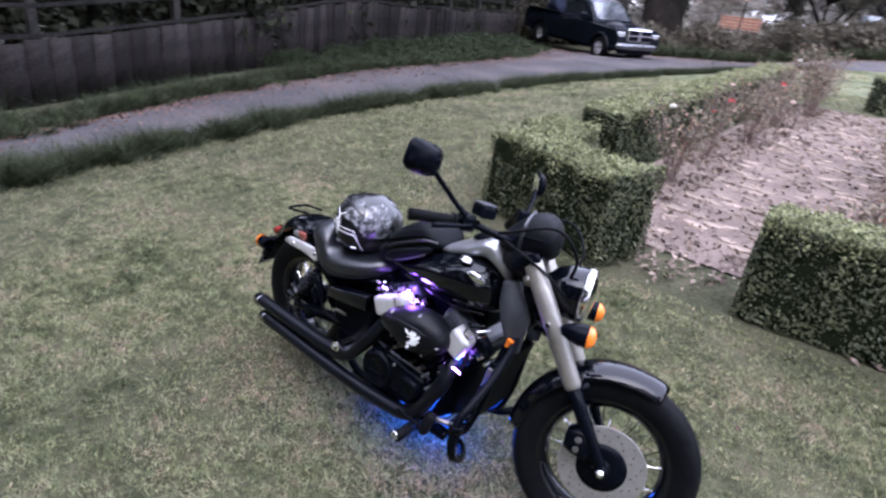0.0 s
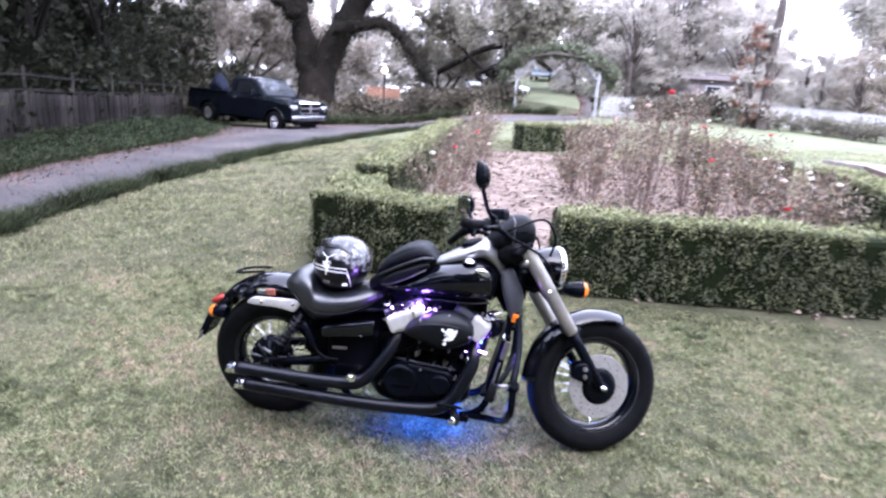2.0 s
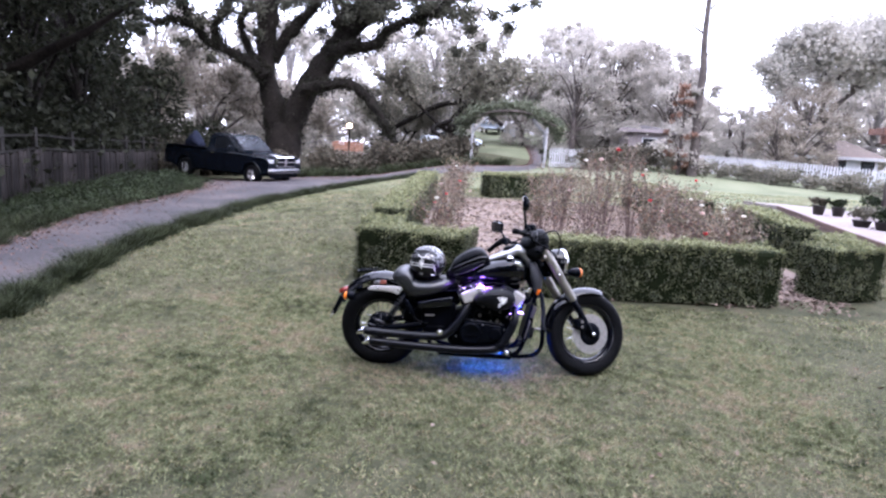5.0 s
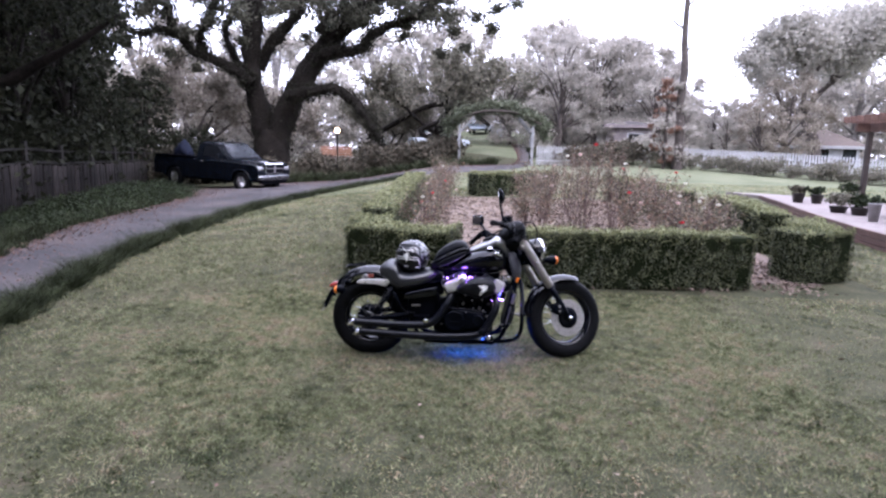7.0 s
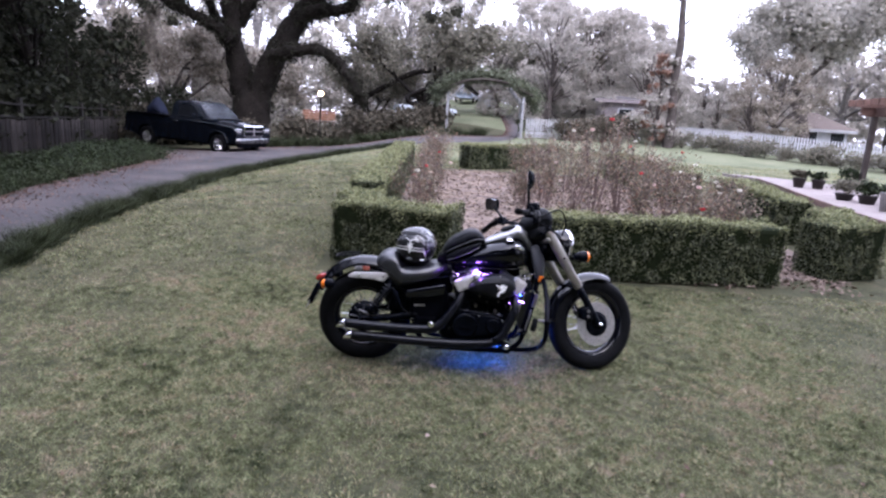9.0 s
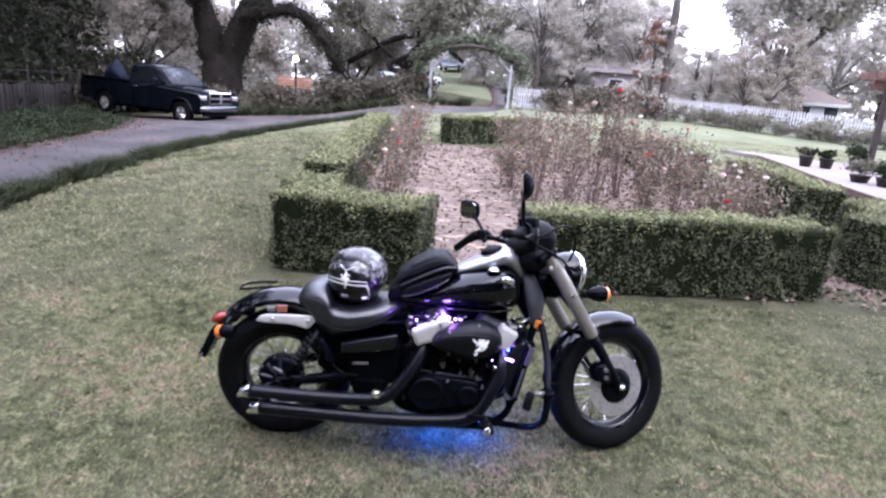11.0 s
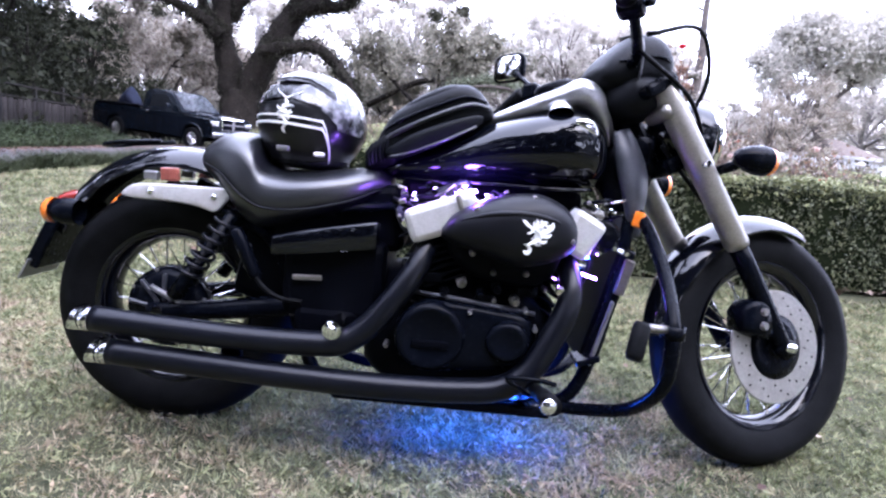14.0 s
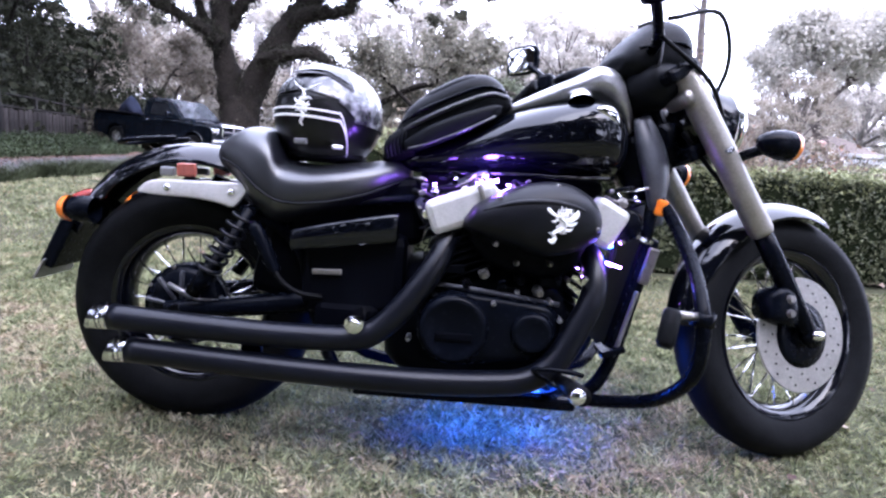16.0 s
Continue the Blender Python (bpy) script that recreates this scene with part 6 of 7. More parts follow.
def rose(label, at, h, r, n_stem, n_leaf, blooms, seed):
    ob = thing("rose_bush", label, "rose bush", pose(at[0], at[1], gz(*at)), "roses in the bed")
    g = np.random.default_rng(seed)
    ends = []
    for k in range(n_stem):
        a, lean = g.uniform(0, math.tau), g.uniform(0.15, 1.0) * r
        top = h * g.uniform(0.55, 1.0)
        p1 = (0.4 * lean * math.cos(a), 0.4 * lean * math.sin(a), top * 0.45)
        p2 = (lean * math.cos(a + 0.2), lean * math.sin(a + 0.2), top)
        ends.append((p1, p2))
        bm = bent([(0.03 * math.cos(a), 0.03 * math.sin(a), -0.02), p1, p2], [0.009, 0.007, 0.004], 3, 5)
        for b in range(4):
            t = g.uniform(0.2, 0.95)
            s = np.array(p1) * (1 - t) + np.array(p2) * t
            e = s + g.normal(0, 0.12, 3) + (0, 0, 0.12)
            tube([tuple(map(float, s)), tuple(map(float, e))], [0.004, 0.002], 4, bm=bm)
        part("stem", bm, m_stem, ob)
    e = np.array(ends)
    t = g.uniform(0.1, 1.08, n_leaf)[:, None]
    k = g.integers(0, n_stem, n_leaf)
    p = e[k, 0] * (1 - t) + e[k, 1] * t + g.normal(0, 0.07, (n_leaf, 3))
    p[:, 2] = np.abs(p[:, 2])
    link("leaves", leaf_cloud("leaves", p, g.normal(0, 1, (n_leaf, 3)) + (0, 0, 0.5), 0.02, g, 0.6), m_rose_leaf, ob)
    for k, (mat, name) in enumerate(blooms):
        q = e[k % n_stem, 1] + g.normal(0, 0.04, 3) + (0, 0, 0.03)
        bm = bmesh.new()
        for ring in range(3):
            for j in range(5):
                a = j * math.tau / 5 + ring * 0.6
                rr, el = 0.007 + 0.009 * ring, 1.35 - 0.3 * ring
                c = Vector(map(float, q)) + Vector((rr * math.cos(a), rr * math.sin(a), 0.01 - 0.004 * ring))
                mm = Matrix.Translation(c) @ Matrix.Rotation(a, 4, "Z") @ Matrix.Rotation(-el, 4, "Y")
                lathe([(0.002, 0.003), (0.013, 0.0), (0.021, 0.007)], 6, mm @ Matrix.Rotation(math.pi / 2, 4, "X"), bm=bm)
        part("blossom", bm, mat, ob, name)
    return ob


RED, PINK, CREAM = (m_red_rose, "red rose blossom"), (m_pink_rose, "pink rose blossom"), (m_cream, "cream rose blossom")
rose("tall leggy rose bush with a single red bloom", (2.5, 3.9), 1.75, 0.4, 8, 260, [RED, PINK], 21)
rose("rose bush with red blooms beside the hedge", (0.12, 5.6), 1.0, 0.35, 9, 420, [RED, RED, PINK], 22)
spots = [(0.2, 4.3, 0.8), (0.25, 6.8, 0.9), (0.2, 8.3, 1.0), (0.35, 9.7, 1.0), (2.1, 5.2, 1.1), (2.7, 5.9, 1.4), (3.3, 4.4, 1.1), (3.5, 6.2, 1.45), (2.4, 7.4, 1.2), (3.0, 8.3, 1.3), (4.0, 5.2, 1.0), (4.2, 7.4, 1.2), (4.6, 6.3, 0.9), (2.2, 9.3, 1.0), (3.7, 9.6, 1.1), (2.05, 3.4, 0.55), (3.6, 3.4, 0.8), (4.5, 4.2, 0.8), (1.95, 6.3, 0.7), (0.3, 10.4, 1.0), (2.9, 10.6, 1.0), (4.9, 8.2, 0.9), (4.7, 5.2, 0.8)]
for k, (x, y, h) in enumerate(spots):
    fl = [[CREAM], [PINK, RED], [CREAM], [], [PINK]][k % 5] + ([CREAM] if x > 4.3 else [])
    rose("thin reddish-stemmed rose bush with sparse leaves", (x, y), h * 1.05, 0.46, 9 + k % 4, 760 + 160 * (k % 4), fl, 40 + k)


# ---- trees ----
def crown_points(g, centres, radii, n):
    k = g.integers(0, len(centres), n)
    d = g.normal(0, 1, (n, 3))
    d /= np.linalg.norm(d, axis=1)[:, None]
    return np.asarray(centres)[k] + d * (np.asarray(radii)[k] * np.minimum(1.5, np.abs(g.normal(0, 0.62, n))))[:, None] * (1, 1, 0.75), d


def tree(label, h, trunk_r, crown_r, crown_z0, clumps, n, leaf, mat, bark, seed, group="trees round the garden", bare=0.0):
    """A tapered trunk with limbs, and a crown of leaf clumps with gaps."""
    ob = thing("tree", label, "tree", pose(0, 0, 0), group)
    g = np.random.default_rng(seed)
    lean = g.normal(0, 0.03 * h, 2)
    spine = [(0, 0, -0.3), (lean[0] * 0.3, lean[1] * 0.3, h * 0.3), (lean[0], lean[1], h * 0.62), (lean[0] * 1.4, lean[1] * 1.4, h * 0.92)]
    part("trunk", bent(spine, [trunk_r * 1.25, trunk_r, trunk_r * 0.62, trunk_r * 0.15], 4, 9), bark, ob, smooth=True)
    centres, radii = [], []
    for k in range(clumps):
        a, t = k * 2.4 + g.normal(0, 0.3), g.uniform(0, 1)
        z = crown_z0 + (h - crown_z0) * t
        r = crown_r * (0.35 + 0.65 * math.sin(math.pi * min(0.95, 0.2 + 0.75 * t))) * g.uniform(0.45, 1)
        c = (lean[0] + r * math.cos(a), lean[1] + r * math.sin(a), z)
        centres.append(c)
        radii.append(crown_r * g.uniform(0.13, 0.34))
        if k % 2 == 0:
            s = max(0.25, (z - 0.25 * h) / h)
            part("limb", bent([(lean[0] * s, lean[1] * s, h * s * 0.8), ((c[0] + lean[0] * s) / 2, (c[1] + lean[1] * s) / 2, z * 0.86), c], [trunk_r * 0.42, trunk_r * 0.24, trunk_r * 0.08], 3, 6), bark, ob, smooth=True)
    p, d = crown_points(g, centres, radii, n)
    link("crown", leaf_cloud("crown", p, d, leaf, g, 0.9), mat, ob)
    return ob


def spreading_tree(label, h, trunk_r, reach, fork_z, n, leaf, mat, bark, seed, full=1.0, group="trees round the garden"):
    """A leaning trunk that forks again and again; leaf clumps round the ends of its limbs."""
    ob = thing("tree", label, "tree", pose(0, 0, 0), group)
    g = np.random.default_rng(seed)
    tips = []
    top = np.array((*g.normal(0, 0.05 * h, 2), fork_z))
    part("trunk", bent([(0, 0, -0.4), tuple(top * (0.45, 0.3, 0.5)), tuple(top), tuple(top + (0, 0, 0.3))], [trunk_r * 1.35, trunk_r, trunk_r * 0.9, trunk_r * 0.7], 4, 10), bark, ob, smooth=True)

    def grow(p, d, length, r, level):
        mid = p + d * length * 0.5 + g.normal(0, 0.07 * length, 3)
        end = p + d * length + (0, 0, 0.04 * length)
        part("limb", bent([tuple(p), tuple(mid), tuple(end)], [r, r * 0.78, r * 0.55], 4, 7), bark, ob, smooth=True)
        if level >= 1:
            tips.append(mid)
            tips.append(end)
        if level < 3:
            for k in range(2 + (level == 0)):
                w = d + g.normal(0, 0.5, 3) * (1, 1, 0.7) + (0, 0, 0.1)
                grow(end, w / np.linalg.norm(w), length * g.uniform(0.58, 0.8), r * 0.55, level + 1)

    k0 = 4
    for k in range(k0):
        a = k * math.tau / k0 + g.normal(0, 0.3)
        w = np.array((math.cos(a) * 0.75, math.sin(a) * 0.75, g.uniform(0.5, 1.1)))
        grow(top - (0, 0, 0.2 * k), w / np.linalg.norm(w), reach * 0.44, trunk_r * 0.6, 0)
    tips = np.array(tips)
    tips[:, 2] = np.minimum(tips[:, 2], h)
    p, d = crown_points(g, tips, full * reach * g.uniform(0.1, 0.25, len(tips)), n)
    link("crown", leaf_cloud("crown", p, d, leaf, g, 0.9), mat, ob)
    return ob


def plant(proto, x, y, s=1.0, turn=0.0, tilt=0.0):
    return copy_thing(proto, pose(x, y, gz(x, y), 0, tilt, turn) @ Matrix.Diagonal((s, s, s, 1)))


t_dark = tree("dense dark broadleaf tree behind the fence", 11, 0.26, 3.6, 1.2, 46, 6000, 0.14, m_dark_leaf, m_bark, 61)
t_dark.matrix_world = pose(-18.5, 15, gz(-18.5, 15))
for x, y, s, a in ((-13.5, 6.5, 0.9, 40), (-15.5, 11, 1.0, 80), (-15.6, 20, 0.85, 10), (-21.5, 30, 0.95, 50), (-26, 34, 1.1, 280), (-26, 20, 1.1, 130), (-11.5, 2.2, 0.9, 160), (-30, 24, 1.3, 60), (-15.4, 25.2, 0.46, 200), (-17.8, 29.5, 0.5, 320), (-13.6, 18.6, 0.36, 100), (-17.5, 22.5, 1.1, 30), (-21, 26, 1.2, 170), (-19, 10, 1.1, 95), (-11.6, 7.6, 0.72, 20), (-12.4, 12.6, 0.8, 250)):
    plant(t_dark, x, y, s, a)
# High crowns, mostly out of view, added to shade the drive.
t_canopy = tree("tall dark tree added to shade the drive, its crown mostly out of view", 12.5, 0.3, 5.4, 6.2, 56, 12000, 0.16, m_dark_leaf, m_bark, 67)
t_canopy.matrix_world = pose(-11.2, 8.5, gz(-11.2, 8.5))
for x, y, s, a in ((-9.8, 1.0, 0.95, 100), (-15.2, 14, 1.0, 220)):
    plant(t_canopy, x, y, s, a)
t_mid = tree("broadleaf tree in the distance, its green greyed for haze", 10, 0.24, 3.6, 0.8, 55, 9500, 0.125, m_hazed_leaf, m_hazed_bark, 62)
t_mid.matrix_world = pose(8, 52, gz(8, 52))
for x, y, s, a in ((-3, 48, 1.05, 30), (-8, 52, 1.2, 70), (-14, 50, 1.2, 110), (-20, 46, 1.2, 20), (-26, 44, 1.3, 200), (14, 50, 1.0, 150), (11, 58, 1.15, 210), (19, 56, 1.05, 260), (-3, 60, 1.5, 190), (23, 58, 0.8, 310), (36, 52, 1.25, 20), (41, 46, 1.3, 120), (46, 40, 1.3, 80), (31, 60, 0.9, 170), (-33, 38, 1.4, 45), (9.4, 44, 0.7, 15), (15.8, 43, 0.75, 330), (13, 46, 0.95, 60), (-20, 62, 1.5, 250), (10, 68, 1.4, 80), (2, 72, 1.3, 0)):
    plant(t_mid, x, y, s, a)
t_oaklike = spreading_tree("broad oak with an open crown beyond the picket fence, greyed for haze", 13.5, 0.42, 7.2, 3.9, 52000, 0.125, m_hazed_oak, m_bark2, 63, 1.25)
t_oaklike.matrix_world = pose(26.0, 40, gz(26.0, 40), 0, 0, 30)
t_thick = tree("dense tree leafy to the ground beyond the back lawn, greyed for haze", 8, 0.18, 3.3, 0.3, 70, 15000, 0.085, m_hazed_leaf, m_bark2, 81)
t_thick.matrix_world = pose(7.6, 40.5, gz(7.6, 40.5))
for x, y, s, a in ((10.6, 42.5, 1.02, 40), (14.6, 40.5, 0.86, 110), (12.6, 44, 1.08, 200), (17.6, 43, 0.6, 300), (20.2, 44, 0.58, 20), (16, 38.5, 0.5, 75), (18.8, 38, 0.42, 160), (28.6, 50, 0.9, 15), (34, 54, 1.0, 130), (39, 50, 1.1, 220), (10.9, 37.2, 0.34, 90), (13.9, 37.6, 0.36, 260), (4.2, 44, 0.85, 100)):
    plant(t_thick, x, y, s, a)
t_olive = tree("rounded olive-brown tree in front of the far oak", 6.3, 0.15, 2.7, 0.4, 60, 15000, 0.075, m_brown_leaf, m_bark2, 82)
t_olive.matrix_world = pose(22.4, 37.5, gz(22.4, 37.5))
plant(t_olive, 20.4, 36.5, 0.7, 90)
t_mid2 = spreading_tree("spreading dark green tree beyond the arbor", 8.5, 0.3, 5.4, 1.6, 15000, 0.12, m_mid_leaf, m_bark, 64)
t_mid2.matrix_world = pose(-1.0, 38, gz(-1.0, 38))
for x, y, s, a in ((-2.4, 45, 0.95, 60), (-5.5, 43, 0.8, 140), (8.6, 46, 0.9, 250)):
    plant(t_mid2, x, y, s, a)
t_brown = spreading_tree("brownish-green tree behind the parked truck", 10, 0.2, 5.2, 2.2, 13000, 0.13, m_brown_leaf, m_bark2, 66)
t_brown.matrix_world = pose(-17, 33, gz(-17, 33))
for x, y, s, a in ((-14, 38, 0.9, 120), (-18.5, 40, 1.1, 200)):
    plant(t_brown, x, y, s, a)
over = thing("leaning_tree", "dark tree whose heavy limb hangs over the fence", "tree", pose(0, 0, 0))
part("trunk", bent([(-14.5, 9.5, -0.3), (-14.4, 9.6, 1.6), (-13.8, 9.8, 2.8)], [0.42, 0.34, 0.28], 4, 10), m_bark, over, smooth=True)
part("limb", bent([(-13.9, 9.8, 2.6), (-12.2, 10, 2.75), (-10.7, 10, 2.95), (-9.8, 10, 3.4), (-8.8, 10, 3.9), (-7.7, 10.2, 4.7)], [0.24, 0.2, 0.17, 0.13, 0.09, 0.04], 5, 10), m_bark, over, smooth=True)
lg = np.random.default_rng(31)
lc = [(x, 10 + lg.normal(0, 0.5), 3.3 + 0.3 * (x + 11) + lg.normal(0.9, 0.5)) for x in np.linspace(-13.5, -7.2, 26)]
pv, dv = crown_points(lg, lc, [0.7] * 26, 2600)
link("crown", leaf_cloud("crown", pv, dv, 0.06, lg, 0.9), m_dark_leaf, over)
# Unseen trees added behind the viewpoint; they block sky light and darken reflections.
t_sky_block = tree("unseen dense dark tree added behind the viewpoint to block the sky", 15, 0.4, 5.4, 0.8, 90, 5600, 0.34, m_dark_leaf, m_bark, 68)
t_sky_block.matrix_world = pose(0, -14, gz(0, -14))
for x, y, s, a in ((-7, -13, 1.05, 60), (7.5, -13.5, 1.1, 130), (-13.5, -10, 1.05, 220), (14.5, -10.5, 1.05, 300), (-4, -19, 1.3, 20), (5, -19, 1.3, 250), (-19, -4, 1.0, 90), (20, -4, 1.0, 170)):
    plant(t_sky_block, x, y, s, a)
# Unseen copies out at the sides, added to close off the low sky.
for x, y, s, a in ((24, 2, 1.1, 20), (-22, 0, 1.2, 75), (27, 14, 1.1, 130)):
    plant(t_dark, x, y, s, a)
# far woods, the haze put into their leaf colour
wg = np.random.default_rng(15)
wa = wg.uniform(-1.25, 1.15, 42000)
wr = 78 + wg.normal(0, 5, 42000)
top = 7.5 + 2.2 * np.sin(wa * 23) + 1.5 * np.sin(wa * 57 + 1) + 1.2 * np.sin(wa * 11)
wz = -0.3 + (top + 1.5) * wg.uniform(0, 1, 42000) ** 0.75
tagged(link("far_woods", leaf_cloud("far_woods", np.stack([wr * np.sin(wa), wr * np.cos(wa), wz], 1), wg.normal(0, 1, (42000, 3)), 0.4, wg, 0.9), m_hazed_leaf), "grey-green woods far behind the garden, paled in colour for haze", "woods", kind="stuff")
# bare snag
sn = thing("snag_tree", "slender dead trunk standing by the back lawn", "tree", pose(12.75, 30, gz(12.75, 30), 0, -1.5, 0) @ Matrix.Diagonal((1.3, 1.3, 1.0, 1)))
part("trunk", bent([(0, 0, -0.3), (0.06, 0, 1.8), (0.02, 0.05, 3.6), (0.1, 0, 5.4), (0.02, 0, 7.2), (0.04, 0, 9.5), (0.0, 0, 11.6)], [0.24, 0.19, 0.17, 0.16, 0.13, 0.1, 0.04], 5, 9), m_bark2, sn, smooth=True)
for k, (z, dx, dz) in enumerate(((3.2, -1.1, 1.2), (6.4, 0.8, 0.9), (7.6, -0.7, 0.9), (8.8, 0.8, 1.1), (9.6, -0.6, 1.0), (10.2, 0.5, 1.2))):
    part("branch", bent([(0.04, 0, z), (dx * 0.5, 0.1, z + dz * 0.4), (dx, 0.2, z + dz)], [0.07, 0.045, 0.014], 3, 6), m_bark2, sn, smooth=True)
gsn = np.random.default_rng(9)
pv, dv = crown_points(gsn, [(-1.4, 0, 1.6), (-0.7, 0.2, 2.6), (-1.5, 0, 4.4), (0.4, 0, 2.2), (-0.4, 0, 1.2), (0.1, 0, 3.4), (-0.1, 0, 4.6), (0.1, 0, 0.8)], [0.7, 0.6, 0.4, 0.5, 0.7, 0.4, 0.3, 0.6], 2200)
link("vine_leaves", leaf_cloud("vine_leaves", pv, dv, 0.08, gsn, 0.9), m_hazed_leaf, sn)

# the live oak
oak = thing("live_oak", "massive dark live oak with arching limbs over the drive", "tree", pose(0, 0, 0))
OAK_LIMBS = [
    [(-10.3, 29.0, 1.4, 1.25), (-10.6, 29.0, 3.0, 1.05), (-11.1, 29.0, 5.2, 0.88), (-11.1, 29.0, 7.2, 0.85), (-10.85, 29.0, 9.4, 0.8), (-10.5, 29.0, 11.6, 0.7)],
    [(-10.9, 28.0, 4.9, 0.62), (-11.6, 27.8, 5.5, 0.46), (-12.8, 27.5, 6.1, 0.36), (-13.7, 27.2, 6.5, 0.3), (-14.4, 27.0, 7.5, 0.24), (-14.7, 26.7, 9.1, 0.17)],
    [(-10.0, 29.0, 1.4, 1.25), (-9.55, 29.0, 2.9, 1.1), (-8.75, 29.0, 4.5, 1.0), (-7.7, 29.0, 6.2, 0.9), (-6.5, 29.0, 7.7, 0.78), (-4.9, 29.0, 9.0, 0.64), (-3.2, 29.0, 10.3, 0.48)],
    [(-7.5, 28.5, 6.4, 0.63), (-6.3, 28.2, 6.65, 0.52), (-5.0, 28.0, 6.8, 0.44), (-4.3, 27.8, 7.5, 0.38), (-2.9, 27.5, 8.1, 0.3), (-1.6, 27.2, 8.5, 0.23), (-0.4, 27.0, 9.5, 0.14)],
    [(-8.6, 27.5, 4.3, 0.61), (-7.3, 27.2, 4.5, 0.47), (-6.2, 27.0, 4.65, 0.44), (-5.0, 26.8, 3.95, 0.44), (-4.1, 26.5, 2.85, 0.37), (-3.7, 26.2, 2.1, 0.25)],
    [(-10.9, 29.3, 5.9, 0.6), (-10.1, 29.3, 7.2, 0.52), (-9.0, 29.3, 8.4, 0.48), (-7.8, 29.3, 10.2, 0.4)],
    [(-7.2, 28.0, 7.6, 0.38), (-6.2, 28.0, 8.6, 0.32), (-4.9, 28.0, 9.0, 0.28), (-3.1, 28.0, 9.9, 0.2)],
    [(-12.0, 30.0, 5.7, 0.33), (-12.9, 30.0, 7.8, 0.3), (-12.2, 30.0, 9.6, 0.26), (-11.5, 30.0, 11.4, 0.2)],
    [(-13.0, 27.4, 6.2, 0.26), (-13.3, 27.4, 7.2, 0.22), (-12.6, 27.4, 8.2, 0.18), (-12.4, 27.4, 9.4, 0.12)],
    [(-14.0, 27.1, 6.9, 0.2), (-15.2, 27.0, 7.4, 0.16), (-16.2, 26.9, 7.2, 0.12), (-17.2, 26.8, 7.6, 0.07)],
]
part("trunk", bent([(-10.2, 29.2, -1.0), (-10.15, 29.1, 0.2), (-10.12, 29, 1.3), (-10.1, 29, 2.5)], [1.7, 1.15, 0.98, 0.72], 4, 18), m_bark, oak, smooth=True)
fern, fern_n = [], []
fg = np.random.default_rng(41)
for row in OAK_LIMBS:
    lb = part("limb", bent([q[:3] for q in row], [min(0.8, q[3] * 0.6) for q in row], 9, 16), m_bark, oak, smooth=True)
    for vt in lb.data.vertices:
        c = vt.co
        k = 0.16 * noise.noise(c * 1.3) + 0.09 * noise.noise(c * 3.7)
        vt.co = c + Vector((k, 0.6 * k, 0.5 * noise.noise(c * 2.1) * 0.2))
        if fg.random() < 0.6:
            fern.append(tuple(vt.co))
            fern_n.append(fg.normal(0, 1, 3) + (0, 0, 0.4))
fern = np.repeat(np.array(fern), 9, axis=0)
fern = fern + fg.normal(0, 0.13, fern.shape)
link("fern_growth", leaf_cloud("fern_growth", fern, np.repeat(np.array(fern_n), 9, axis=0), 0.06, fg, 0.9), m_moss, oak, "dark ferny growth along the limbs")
og = np.random.default_rng(77)
oc, orad = [], []
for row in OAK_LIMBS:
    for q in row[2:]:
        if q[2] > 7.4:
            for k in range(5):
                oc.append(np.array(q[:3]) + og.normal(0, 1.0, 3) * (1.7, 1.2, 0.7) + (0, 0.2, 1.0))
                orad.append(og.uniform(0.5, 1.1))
for k in range(46):
    a, r = og.uniform(0, math.tau), og.uniform(2, 10)
    oc.append(np.array((-9.0 + r * math.cos(a), 31 + 0.5 * r * math.sin(a), og.uniform(9.8, 13.5))))
    orad.append(og.uniform(0.9, 1.7))
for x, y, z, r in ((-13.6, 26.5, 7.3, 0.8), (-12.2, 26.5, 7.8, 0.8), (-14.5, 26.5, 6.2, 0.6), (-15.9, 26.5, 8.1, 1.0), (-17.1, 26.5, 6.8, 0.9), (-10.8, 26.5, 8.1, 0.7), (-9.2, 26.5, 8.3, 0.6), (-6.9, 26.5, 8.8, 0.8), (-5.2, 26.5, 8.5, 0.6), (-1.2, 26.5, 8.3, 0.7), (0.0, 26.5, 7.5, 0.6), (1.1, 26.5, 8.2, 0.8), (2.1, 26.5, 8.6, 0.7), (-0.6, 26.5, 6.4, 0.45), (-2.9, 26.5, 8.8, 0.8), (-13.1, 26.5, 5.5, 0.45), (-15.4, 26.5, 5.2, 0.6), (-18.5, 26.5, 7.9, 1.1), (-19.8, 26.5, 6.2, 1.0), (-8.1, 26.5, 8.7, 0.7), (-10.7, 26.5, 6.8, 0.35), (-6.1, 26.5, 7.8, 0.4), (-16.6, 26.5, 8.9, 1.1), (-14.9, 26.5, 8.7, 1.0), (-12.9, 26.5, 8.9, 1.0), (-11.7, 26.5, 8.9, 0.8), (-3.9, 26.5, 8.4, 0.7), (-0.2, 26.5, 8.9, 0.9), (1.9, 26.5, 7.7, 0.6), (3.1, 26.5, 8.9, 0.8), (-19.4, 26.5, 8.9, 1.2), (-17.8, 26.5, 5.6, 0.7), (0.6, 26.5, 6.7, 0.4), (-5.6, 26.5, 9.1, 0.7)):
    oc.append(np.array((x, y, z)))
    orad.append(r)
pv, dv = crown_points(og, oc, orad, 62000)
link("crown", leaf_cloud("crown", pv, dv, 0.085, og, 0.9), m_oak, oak)
